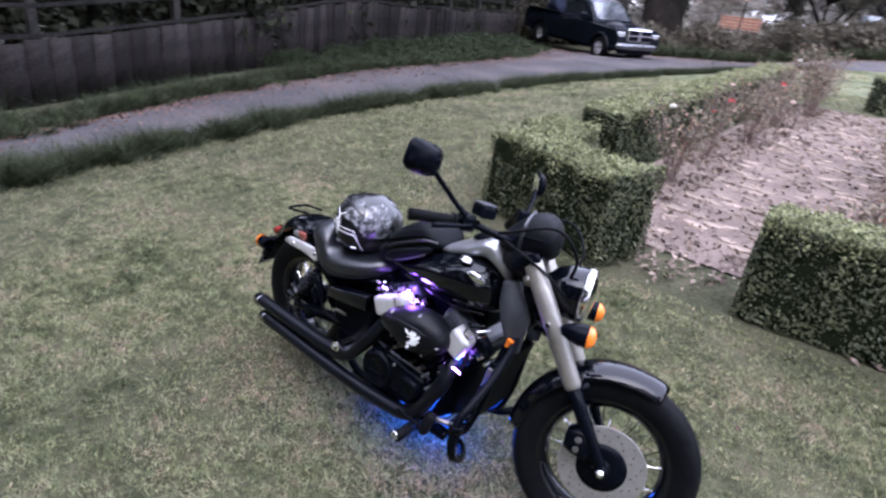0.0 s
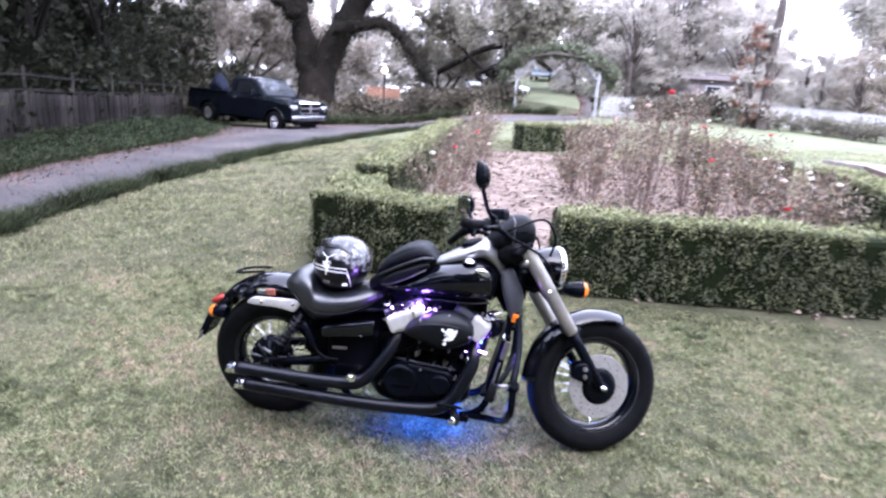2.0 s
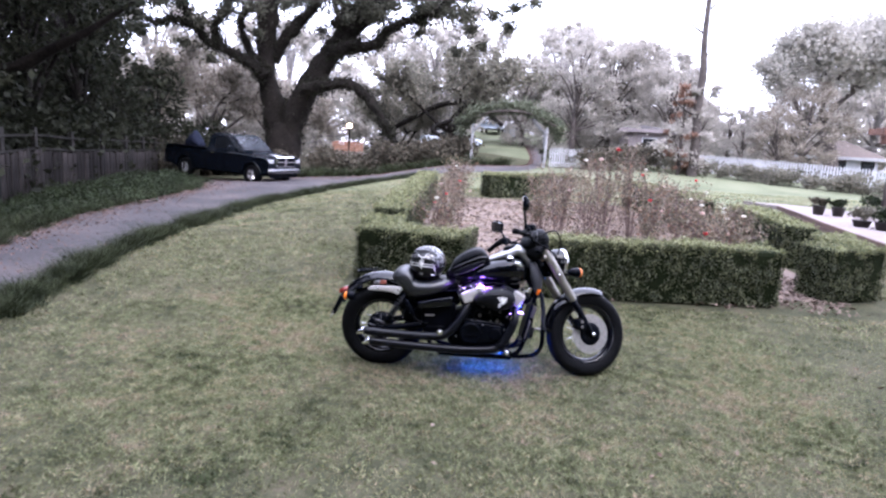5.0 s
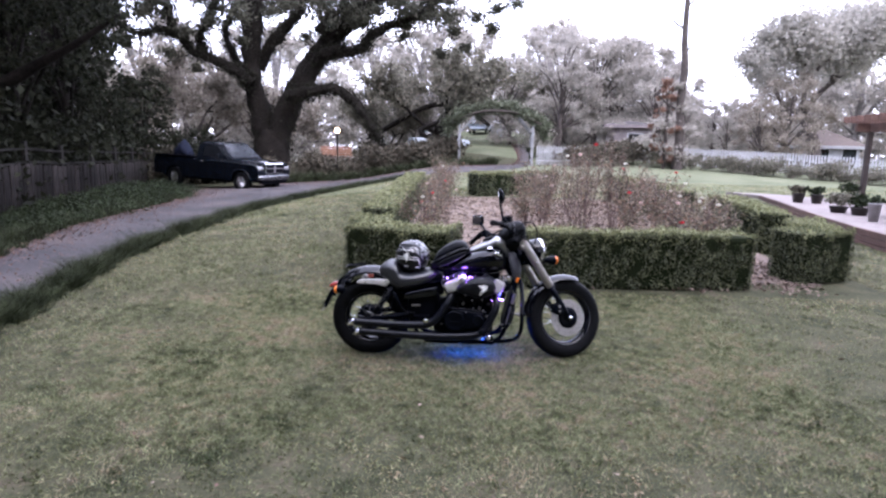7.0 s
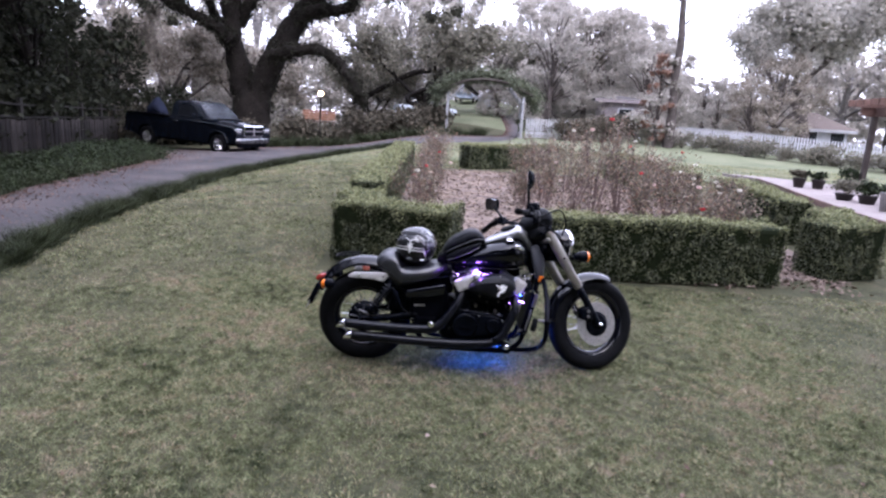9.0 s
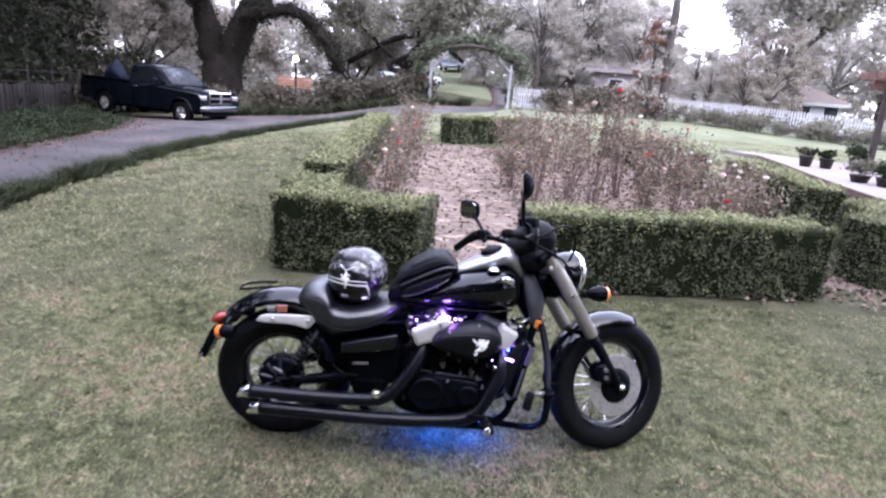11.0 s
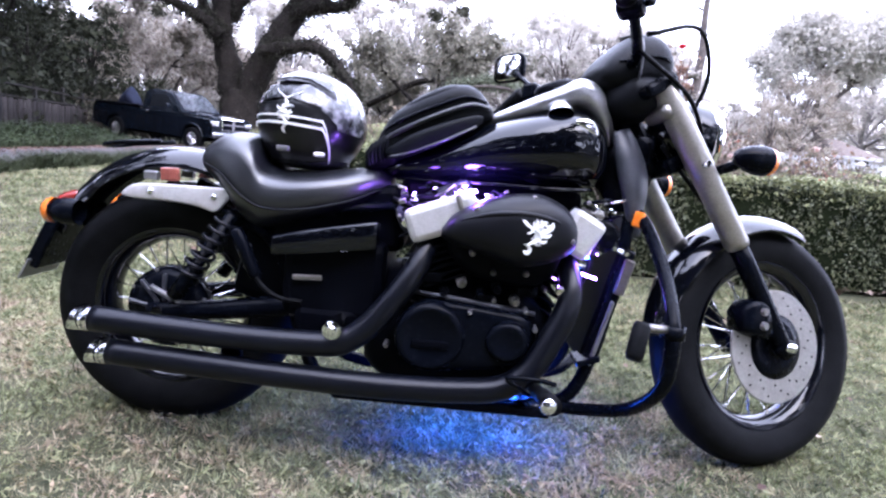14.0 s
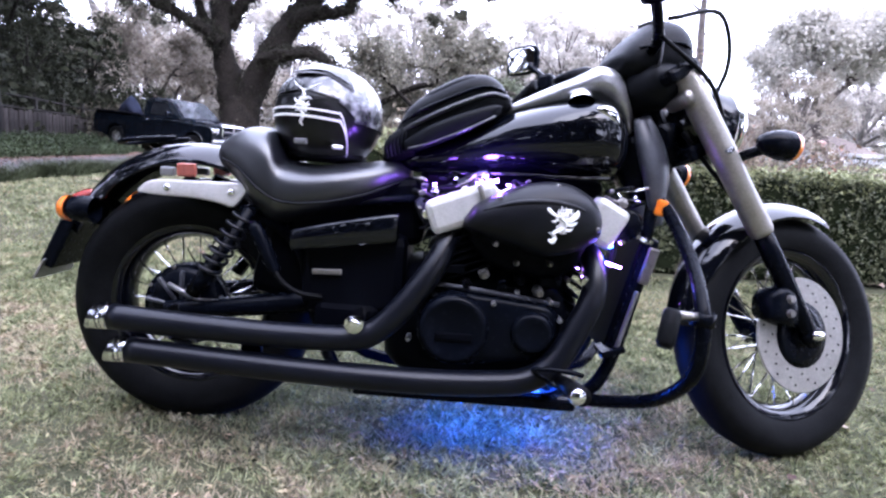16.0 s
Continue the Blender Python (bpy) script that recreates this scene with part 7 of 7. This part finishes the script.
for k, row in enumerate(([(-5.5, 41, 3.0, 0.2), (-2.5, 40, 4.6, 0.2), (-0.5, 39, 4.9, 0.2), (1.2, 38, 4.2, 0.18), (2.4, 38, 3.4, 0.14)], [(-1.2, 38, 3.6, 0.16), (-2.4, 37, 2.9, 0.15), (-1.2, 36.5, 2.3, 0.12), (0.4, 36.5, 2.6, 0.1)])):
    lm = thing("fallen_limb", "long crooked low oak limb behind the arbor", "branch", pose(0, 0, 0))
    part("limb", bent([q[:3] for q in row], [q[3] for q in row], 5, 8), m_bark, lm, smooth=True)

rust = tree("narrow rust-leaved tree beside the dead trunk", 5.0, 0.08, 0.8, 0.4, 34, 6500, 0.06, m_rust, m_bark2, 71)
rust.matrix_world = pose(12.05, 30.2, gz(12.05, 30.2))

# ---- arbor ----
m_pale_wood = surface("pale_grey_wood", (0.2, 0.2, 0.205), (0.32, 0.32, 0.33), 4, 0.8)
arb = thing("garden_arbor", "white-posted garden arbor covered with a green vine", "arbor", pose(2.45, 30, gz(2.45, 30)))
for s in (-1, 1):
    for dy in (-0.5, 0.5):
        part("post", box((0.12, 0.12, 2.3), (s * 2.05, dy, 1.05), 0.01), m_pale_wood, arb)
        part("brace", tube([(s * 2.02, dy, 1.8), (s * 1.25, dy, 2.65)], 0.05, 6), m_pale_wood, arb)
    for k in range(6):
        part("lattice_bar", box((0.03, 1.0, 0.03), (s * 2.05, 0, 0.3 + 0.3 * k)), m_pale_wood, arb)
for dy in (-0.5, 0.5):
    part("arch_beam", bent([(-2.5, dy, 2.3), (-1.2, dy, 2.85), (0, dy, 3.0), (1.2, dy, 2.85), (2.5, dy, 2.3)], 0.06, 6, 6), m_bark2, arb)
ga = np.random.default_rng(12)
cc = [(x, ga.normal(0, 0.3), 3.25 - 0.13 * x * x + ga.normal(0, 0.09)) for x in np.linspace(-2.8, 2.8, 44)]
cc += [(s * (2.35 + 0.12 * k) + ga.normal(0, 0.1), ga.normal(0, 0.35), 2.5 - 0.22 * k) for s in (-1, 1) for k in range(5)]
cc += [(s * 2.2 + ga.normal(0, 0.12), ga.normal(0, 0.35), z) for s in (-1, 1) for z in (0.5, 0.9)]
pv, dv = crown_points(ga, cc, [0.5] * 44 + [0.4] * 10 + [0.22] * 4, 17000)
link("vine", leaf_cloud("vine", pv, dv, 0.065, ga, 0.9), m_vine, arb, "thick green vine over the arch")

# ---- white picket fence ----
pk = bmesh.new()
v = [pk.verts.new(q) for q in ((-0.04, -0.012, 0), (0.04, -0.012, 0), (0.04, -0.012, 0.88), (0, -0.012, 0.95), (-0.04, -0.012, 0.88), (-0.04, 0.012, 0), (0.04, 0.012, 0), (0.04, 0.012, 0.88), (0, 0.012, 0.95), (-0.04, 0.012, 0.88))]
for q in ((0, 1, 2, 3, 4), (9, 8, 7, 6, 5), (0, 5, 6, 1), (1, 6, 7, 2), (2, 7, 8, 3), (3, 8, 9, 4), (4, 9, 5, 0)):
    pk.faces.new([v[i] for i in q])
picket_me = bpy.data.meshes.new("picket")
pk.to_mesh(picket_me)
pk.free()
picket_me.materials.append(m_picket)
for label, a, b in (("short white picket fence beside the arbor", (4.9, 30.4), (7.4, 30.9)), ("long white picket fence across the back lawn", (12.6, 34.8), (24.5, 22.9))):
    pf = thing("picket_fence", label, "fence")
    n = int(math.dist(a, b) / 0.14)
    ang = math.degrees(math.atan2(b[1] - a[1], b[0] - a[0]))
    for k in range(n + 1):
        x, y = a[0] + (b[0] - a[0]) * k / n, a[1] + (b[1] - a[1]) * k / n
        ob = new("picket", picket_me)
        ob.parent = pf
        ob.matrix_local = pose(x, y, gz(x, y) + 0.05, 0, 0, ang) @ Matrix.Diagonal((1, 1, 1.15, 1))
    for z in (0.3, 0.8):
        part("rail", tube([(a[0], a[1] + 0.04, gz(*a) + z), (b[0], b[1] + 0.04, gz(*b) + z)], 0.035, 4), m_picket, pf)

# ---- houses ----
def house(label, at, turn, w, d, h, roof, wins, walls=None, tiles=None):
    walls, tiles = walls or m_wall, tiles or m_roof
    ob = thing("house", label, "house", pose(at[0], at[1], gz(*at) - 0.2, 0, 0, turn))
    for nm, size, c in (("wall", (w, 0.2, h), (0, -d / 2, h / 2)), ("wall", (w, 0.2, h), (0, d / 2, h / 2)), ("wall", (0.2, d - 0.2, h), (-w / 2 + 0.1, 0, h / 2)), ("wall", (0.2, d - 0.2, h), (w / 2 - 0.1, 0, h / 2))):
        part(nm, box(size, c), walls, ob)
    bm = bmesh.new()
    e = 0.5
    lo = [bm.verts.new(q) for q in ((-w / 2 - e, -d / 2 - e, h), (w / 2 + e, -d / 2 - e, h), (w / 2 + e, d / 2 + e, h), (-w / 2 - e, d / 2 + e, h))]
    hi = [bm.verts.new(q) for q in ((-w / 2 + d * 0.45, 0, h + roof), (w / 2 - d * 0.45, 0, h + roof))]
    for q in ((lo[0], lo[1], hi[1], hi[0]), (lo[1], lo[2], hi[1]), (lo[2], lo[3], hi[0], hi[1]), (lo[3], lo[0], hi[0]), lo[::-1]):
        bm.faces.new(q)
    part("roof", bm, tiles, ob, "shingled hip roof")
    part("fascia", box((w + 1.0, 0.06, 0.2), (0, -d / 2 - e - 0.03, h - 0.1)), walls, ob)
    for x in wins:
        wn_ = part("window", box((1.0, 0.06, 1.2), (x, -d / 2 - 0.12, h * 0.55), 0.01), m_picket, ob)
        part("pane", box((0.84, 0.03, 1.04), (x, -d / 2 - 0.15, h * 0.55)), m_glass, wn_)
    return ob


house("low white house with a brown roof beyond the picket fence", (27.6, 42.8), -25, 5.0, 4.4, 1.65, 1.25, (-1.7, 0.2, 1.9))
house("grey shed with a dark window half hidden among the trees", (12.1, 38.6), -6, 2.7, 3, 2.5, 0.35, (0.25,), surface("grey_boards", (0.15, 0.125, 0.125), (0.22, 0.19, 0.19), 3, 0.9), surface("dull_tiles", (0.03, 0.027, 0.027), (0.06, 0.052, 0.05), 5, 0.9))

# ---- patio, pergola, pots ----
DECK = 0.45
pat = [(7.5, 3.6), (7.72, 4.9), (7.98, 6.4), (8.45, 8.2), (8.95, 10.0), (9.75, 12.6), (10.45, 15.2), (10.05, 16.7), (11.4, 15.9), (12.1, 14.6), (14, 14.3), (18, 14), (18, 3.6)]
patio = thing("patio", "low raised pale concrete patio with a reddish timber edge", "patio", kind="structure")
bm = bmesh.new()
top = [bm.verts.new((x, y, DECK)) for x, y in pat]
bot = [bm.verts.new((x, y, -0.1)) for x, y in pat]
bm.faces.new(top)
for k in range(len(pat)):
    j = (k + 1) % len(pat)
    bm.faces.new((bot[k], bot[j], top[j], top[k]))
bmesh.ops.recalc_face_normals(bm, faces=bm.faces)
part("slab", bm, m_concrete, patio)
for k in range(7):
    (x0, y0), (x1, y1) = pat[k], pat[k + 1]
    n = math.dist(pat[k], pat[k + 1])
    ox, oy = (y0 - y1) / n * 0.035, (x1 - x0) / n * 0.035
    for z in (DECK - 0.05, DECK - 0.165, DECK - 0.28):
        part("edge_board", box((n + 0.04, 0.06, 0.105), turn=pose((x0 + x1) / 2 + ox, (y0 + y1) / 2 + oy, z, 0, 0, math.degrees(math.atan2(y1 - y0, x1 - x0))), bevel=0.006, seg=1), m_redwood if k < 6 else m_concrete, patio)
perg = thing("pergola", "brown timber pergola on the patio", "pergola", pose(0, 0, 0))
PP = [(12.5, 13.4), (12.2, 10.9), (16.2, 13.0), (15.9, 10.5)]
for x, y in PP:
    part("post", box((0.13, 0.13, 2.02), (x, y, DECK + 1.01), 0.012), m_post, perg)
for a, b in ((0, 1), (0, 2), (1, 3), (2, 3)):
    (x0, y0), (x1, y1) = PP[a], PP[b]
    n = math.dist(PP[a], PP[b]) + 0.8
    part("beam", box((n, 0.1, 0.24), turn=pose((x0 + x1) / 2, (y0 + y1) / 2, DECK + 2.14 + 0.004 * (a + b), 0, 0, math.degrees(math.atan2(y1 - y0, x1 - x0))), bevel=0.008, seg=1), m_redwood, perg)
for k in range(9):
    t = -0.1 + 1.2 * k / 8
    (x0, y0), (x1, y1), (x2, y2) = PP[0], PP[1], PP[2]
    cx, cy = x0 + (x1 - x0) * t, y0 + (y1 - y0) * t
    part("rafter", box((5.0, 0.06, 0.18), turn=pose(cx + (x2 - x0) / 2, cy + (y2 - y0) / 2, DECK + 2.37, 0, 0, math.degrees(math.atan2(y2 - y0, x2 - x0))), bevel=0.006, seg=1), m_redwood, perg)


def potted(label, x, y, r, h, plant_h, mat, seed, leaf=m_shrub, blooms=0):
    ob = thing("potted_plant", label, "potted plant", pose(x, y, DECK), "pots on the patio")
    part("pot", lathe([(0.0, 0.0), (r * 0.7, 0.0), (r * 0.95, h * 0.9), (r * 1.05, h * 0.92), (r * 1.05, h), (r * 0.9, h), (r * 0.85, h * 0.85), (0, h * 0.85)], 18, pose(0, 0, 0, 90, 0, 0)), mat, ob, smooth=True)
    g = np.random.default_rng(seed)
    c = g.normal(0, 0.5, (8, 3)) * (r, r, plant_h * 0.25) + (0, 0, h + plant_h * 0.45)
    n = 700
    p = c[g.integers(0, 8, n)] + g.normal(0, 0.3, (n, 3)) * (r, r, plant_h * 0.5)
    p[:, 2] = np.maximum(p[:, 2], h * 0.9)
    link("leaves", leaf_cloud("leaves", p, g.normal(0, 1, (n, 3)), 0.04, g, 0.5), leaf, ob)
    return ob


potted("dark square-looking planter with a low plant on the patio edge", 10.10, 12.35, 0.17, 0.26, 0.23, m_pot, 1, m_brown_shrub)
potted("dark pot with a low green plant beside the planter", 10.50, 12.15, 0.17, 0.25, 0.22, m_pot, 2)
potted("bushy grey-green potted plant on the patio edge", 9.40, 9.35, 0.20, 0.15, 0.41, m_pot, 3, m_mid_leaf)
potted("bushy potted plant near the patio edge", 9.50, 8.75, 0.19, 0.18, 0.32, m_pot, 4)
potted("round clipped shrub in a pot", 12.30, 13.60, 0.22, 0.22, 0.41, m_pot, 5)
potted("tall pale pot with a trailing plant", 8.95, 7.45, 0.12, 0.37, 0.09, m_pale_pot, 6)
potted("large leafy shrub in a dark pot under the pergola", 10.45, 8.55, 0.31, 0.37, 0.81, m_pot, 7)
potted("pale pot with a leafy plant under the pergola", 9.10, 7.05, 0.14, 0.31, 0.25, m_pale_pot, 8)
potted("terracotta pot with a leafy plant", 9.85, 8.05, 0.18, 0.33, 0.36, m_redwood, 9)
potted("leafy potted plant at the patio corner", 8.80, 6.05, 0.20, 0.22, 0.50, m_pot, 10)

# ---- pickup truck ----
TR = pose(-9.45, 20.45, gz(-9.3, 20.2) + 0.0, 0, 1.6, -21.5)
truck = thing("pickup_truck", "dark pickup truck with a chrome grille parked beside the drive", "pickup truck", TR)


def slab(profile, half, bm=None, pinch=0.0, zc=0.0):
    """A solid with the side profile (x, z) given, half as wide on each side; narrower towards the top by pinch."""
    bm = bm or bmesh.new()
    rows = []
    for s in (-1, 1):
        rows.append([bm.verts.new((x, s * (half - pinch * max(0, z - zc)), z)) for x, z in profile])
    n = len(profile)
    for k in range(n):
        bm.faces.new((rows[0][k], rows[0][(k + 1) % n], rows[1][(k + 1) % n], rows[1][k]))
    bm.faces.new(rows[0][::-1])
    bm.faces.new(rows[1])
    bmesh.ops.recalc_face_normals(bm, faces=bm.faces)
    return bm


def arch(x, r, n=9, z=0.39):
    return [(x + r * math.cos(math.pi * k / n), z + r * math.sin(math.pi * k / n)) for k in range(n + 1)]


FX, RX = 1.785, -1.785
lower = [(2.62, 0.5), (2.66, 0.75), (2.64, 1.06), (2.5, 1.16), (1.4, 1.22), (1.2, 1.24), (-0.55, 1.24), (-0.57, 1.26), (-2.85, 1.26), (-2.9, 1.2), (-2.92, 0.62), (-2.85, 0.5)] + [(-2.5, 0.48)] + arch(RX, 0.47)[::-1] + [(-1.0, 0.42), (0.9, 0.42)] + arch(FX, 0.47)[::-1] + [(2.35, 0.48)]
bm = slab(lower, 0.99)
bmesh.ops.bevel(bm, geom=[e for e in bm.edges if abs(e.verts[0].co.y - e.verts[1].co.y) < 0.01 and min(v.co.z for v in e.verts) > 1.0], offset=0.07, segments=3, affect="EDGES")
part("body", bm, m_truck, truck, "dark glossy truck body")
part("hood_bulge", loft([(1.25, 0, 1.2, 0.4, 0.06, 3), (1.7, 0, 1.21, 0.62, 0.07, 3), (2.3, 0, 1.16, 0.6, 0.07, 3), (2.6, 0, 1.1, 0.5, 0.04, 3)], 20), m_truck, truck, smooth=True)
cab = slab([(-0.55, 1.22), (-0.52, 1.82), (-0.4, 1.9), (0.35, 1.92), (0.62, 1.86), (1.28, 1.24)], 0.93, pinch=0.24, zc=1.24)
bmesh.ops.bevel(cab, geom=[e for e in cab.edges if min(v.co.z for v in e.verts) > 1.7], offset=0.06, segments=3, affect="EDGES")
cab = part("cab", cab, m_truck, truck)
for s in (-1, 1):
    win = part("side_window", slab([(-0.2, 1.3), (-0.2, 1.72), (0.28, 1.76), (0.5, 1.7), (0.86, 1.34)], 0.012), m_tint, cab, "dark side window")
    win.matrix_local = Matrix.Translation((0, s * (0.93 - 0.24 * 0.28), 1.52)) @ Matrix.Rotation(s * math.atan(0.24), 4, "X") @ Matrix.Translation((0, 0, -1.52))
    part("wing_mirror", box((0.12, 0.2, 0.2), (0.78, s * 1.08, 1.36), 0.04), m_truck, truck)
    part("headlight", box((0.16, 0.36, 0.22), (2.57, s * 0.8, 0.95), 0.04), m_alloy, truck, "clear headlight")
    part("door_handle", box((0.16, 0.03, 0.04), (-0.25, s * 0.995, 1.12), 0.01), m_chrome, truck)
    part("mudguard_lip", bent([(FX + 0.5 * math.cos(a), s * 0.985, 0.39 + 0.5 * math.sin(a)) for a in np.linspace(0.1, math.pi - 0.1, 7)], 0.03, 3, 6), m_truck, truck, smooth=True)
bm = bmesh.new()
w0 = [bm.verts.new(q) for q in ((1.235, -0.8, 1.29), (1.235, 0.8, 1.29), (0.67, 0.7, 1.83), (0.67, -0.7, 1.83))]
w1 = [bm.verts.new((v.co.x + 0.02, v.co.y, v.co.z + 0.02)) for v in w0]
bm.faces.new(w1)
bm.faces.new(w0[::-1])
for k in range(4):
    bm.faces.new((w0[k], w0[(k + 1) % 4], w1[(k + 1) % 4], w1[k]))
part("windscreen", bm, m_screen, cab, "windscreen reflecting the sky")
gr = part("grille_surround", box((0.1, 1.12, 0.44), (2.64, 0, 0.97), 0.05), m_chrome, truck, "chrome crosshair grille")
for y in (-0.29, 0.29):
    for z in (0.87, 1.06):
        part("grille_opening", box((0.04, 0.44, 0.14), (2.685, y, z), 0.01), m_engine, gr)
part("front_bumper", loft([(2.54, 0, 0.6, 0.97, 0.1, 5), (2.64, 0, 0.6, 0.95, 0.12, 5), (2.74, 0, 0.6, 0.84, 0.1, 5)], 24), m_bumper, truck, "chrome front bumper", smooth=True)
# Plain dark block added to fill the shaded gap under the body.
part("underbody", box((4.4, 1.5, 0.24), (-0.3, 0, 0.44), 0.02), m_engine, truck)
part("air_dam", box((0.1, 1.6, 0.16), (2.6, 0, 0.42), 0.03), m_engine, truck)
part("rear_bumper", box((0.2, 1.9, 0.2), (-3.0, 0, 0.55), 0.04), m_chrome, truck)
part("bed_rail", box((2.2, 0.08, 0.05), (-1.75, -0.95, 1.28), 0.02), m_engine, truck)
for x in (FX, RX):
    for s in (-1, 1):
        wh = thing_part("wheel", truck)
        wh.location = (x, s * 0.86, 0.385)
        part("tyre", lathe([(0.23, -0.12), (0.3, -0.13), (0.37, -0.12), (0.385, -0.08), (0.385, 0.08), (0.37, 0.12), (0.3, 0.13), (0.23, 0.12)], 28), m_rubber, wh, smooth=True)
        part("rim", lathe([(0.23, s * 0.1), (0.215, s * 0.11), (0.2, s * 0.06), (0.08, s * 0.08), (0.06, s * 0.11), (0, s * 0.11)], 28), m_alloy, wh, "bright alloy rim", smooth=True)
        for k in range(5):
            part("rim_spoke", box((0.075, 0.03, 0.17), turn=pose(0, s * 0.1, 0, 0, 72 * k, 0) @ pose(0, 0, 0.13), bevel=0.012, seg=1), m_chrome, wh)
# small far things beyond the arbor: parked cars and a white gabled shed
def far_car(label, at, turn, mat):
    ob = thing("parked_car", label, "car", pose(at[0], at[1], gz(*at), 0, 0, turn))
    part("body", loft([(-2.1, 0, 0.65, 0.7, 0.15, 4), (-1.9, 0, 0.65, 0.85, 0.28, 4), (1.7, 0, 0.62, 0.85, 0.26, 4), (2.1, 0, 0.58, 0.7, 0.14, 4)], 16), mat, ob, smooth=True)
    part("cabin", loft([(-1.6, 0, 0.95, 0.66, 0.05, 4), (-1.0, 0, 1.12, 0.66, 0.28, 4), (0.4, 0, 1.12, 0.66, 0.28, 4), (1.1, 0, 0.95, 0.66, 0.05, 4)], 16), m_glass, ob, smooth=True)
    part("roof", box((1.5, 1.15, 0.05), (-0.3, 0, 1.41), 0.02), mat, ob)
    for x in (-1.3, 1.3):
        for y in (-0.8, 0.8):
            part("wheel", lathe([(0, -0.1), (0.2, -0.1), (0.31, -0.08), (0.31, 0.08), (0.2, 0.1), (0, 0.1)], 16, pose(x, y, 0.31)), m_rubber, ob, smooth=True)
    return ob


far_car("pale silver-blue car parked far beyond the arbor", (-1.2, 40.5), 20, surface("pale_car_paint", (0.42, 0.47, 0.52), (0.5, 0.55, 0.6), 3, 0.3, coat=0.5, bump=-1))
far_car("small pale blue car parked beyond the arbor", (2.1, 55), 80, surface("blue_car_paint", (0.2, 0.24, 0.3), (0.26, 0.3, 0.36), 3, 0.3, coat=0.5, bump=-1))
shed = thing("garden_shed", "small white gabled shed on the far lawn", "shed", pose(4.0, 52, gz(4.0, 52), 0, 0, 12))
gable = bmesh.new()
gv = [[gable.verts.new((x, y, z)) for x, z in ((-0.75, 0), (0.75, 0), (0.75, 0.95), (0, 1.5), (-0.75, 0.95))] for y in (-0.9, 0.9)]
gable.faces.new(gv[0])
gable.faces.new(gv[1][::-1])
for k in range(5):
    gable.faces.new((gv[0][k], gv[1][k], gv[1][(k + 1) % 5], gv[0][(k + 1) % 5]))
bmesh.ops.recalc_face_normals(gable, faces=gable.faces)
part("wall", gable, m_wall, shed)
for s in (-1, 1):
    part("roof", box((1.1, 2.1, 0.06), turn=pose(s * 0.42, 0, 1.26, 0, s * 36, 0)), m_picket, shed)
part("door", box((0.5, 0.04, 0.85), (0.1, -0.92, 0.45), 0.01), m_console, shed)

# dark blue tarpaulin-like load standing in the bed
load = thing("covered_load", "dark blue covered load standing in the truck bed", "load", TR)
part("cover", loft([(-2.84, 0.2, 1.27, 0.2, 0.06, 2), (-2.66, 0.2, 1.38, 0.34, 0.24, 1.8), (-2.45, 0.2, 1.5, 0.3, 0.4, 1.6), (-2.3, 0.2, 1.45, 0.3, 0.32, 1.8), (-2.05, 0.2, 1.28, 0.2, 0.1, 2)], 16), surface("blue_cover", (0.004, 0.006, 0.014), (0.009, 0.012, 0.026), 6, 0.8, spec=0.15), load, smooth=True)

# ---- lamp post, brick planter, far car ----
lp = thing("lamp_post", "lit globe lamp post among the shrubs", "lamp post", pose(-6.2, 28, gz(-6.2, 28)))
part("pole", tube([(0, 0, 0), (0, 0, 2.4)], 0.04, 8), m_rail, lp)
part("globe", lathe([(0, -0.13), (0.075, -0.105), (0.12, -0.045), (0.13, 0.01), (0.1, 0.09), (0, 0.13)], 28, pose(0, 0, 2.6, 90, 0, 0)), glow("lit_globe", (1.0, 0.7, 0.42), 5), lp, "glowing globe")
pb = thing("garden_bench", "orange-brown wooden garden bench beyond the drive", "bench", pose(-6.4, 28.6, gz(-6.4, 28.6) + 0.75, 0, 0, 10))
part("seat", box((1.7, 0.5, 0.06), (0, 0, 0.42), 0.01), m_redwood, pb)
for k in range(4):
    part("back_slat", box((1.7, 0.03, 0.1), (0, 0.24, 0.55 + 0.13 * k), 0.008), surface("orange_timber", (0.25, 0.105, 0.06), (0.34, 0.165, 0.1), 5, 0.7) if k == 0 else bpy.data.materials["orange_timber"], pb)
for x in (-0.75, 0.75):
    for y in (-0.2, 0.22):
        part("leg", box((0.07, 0.07, 1.2), (x, y, -0.18), 0.008), m_redwood, pb)
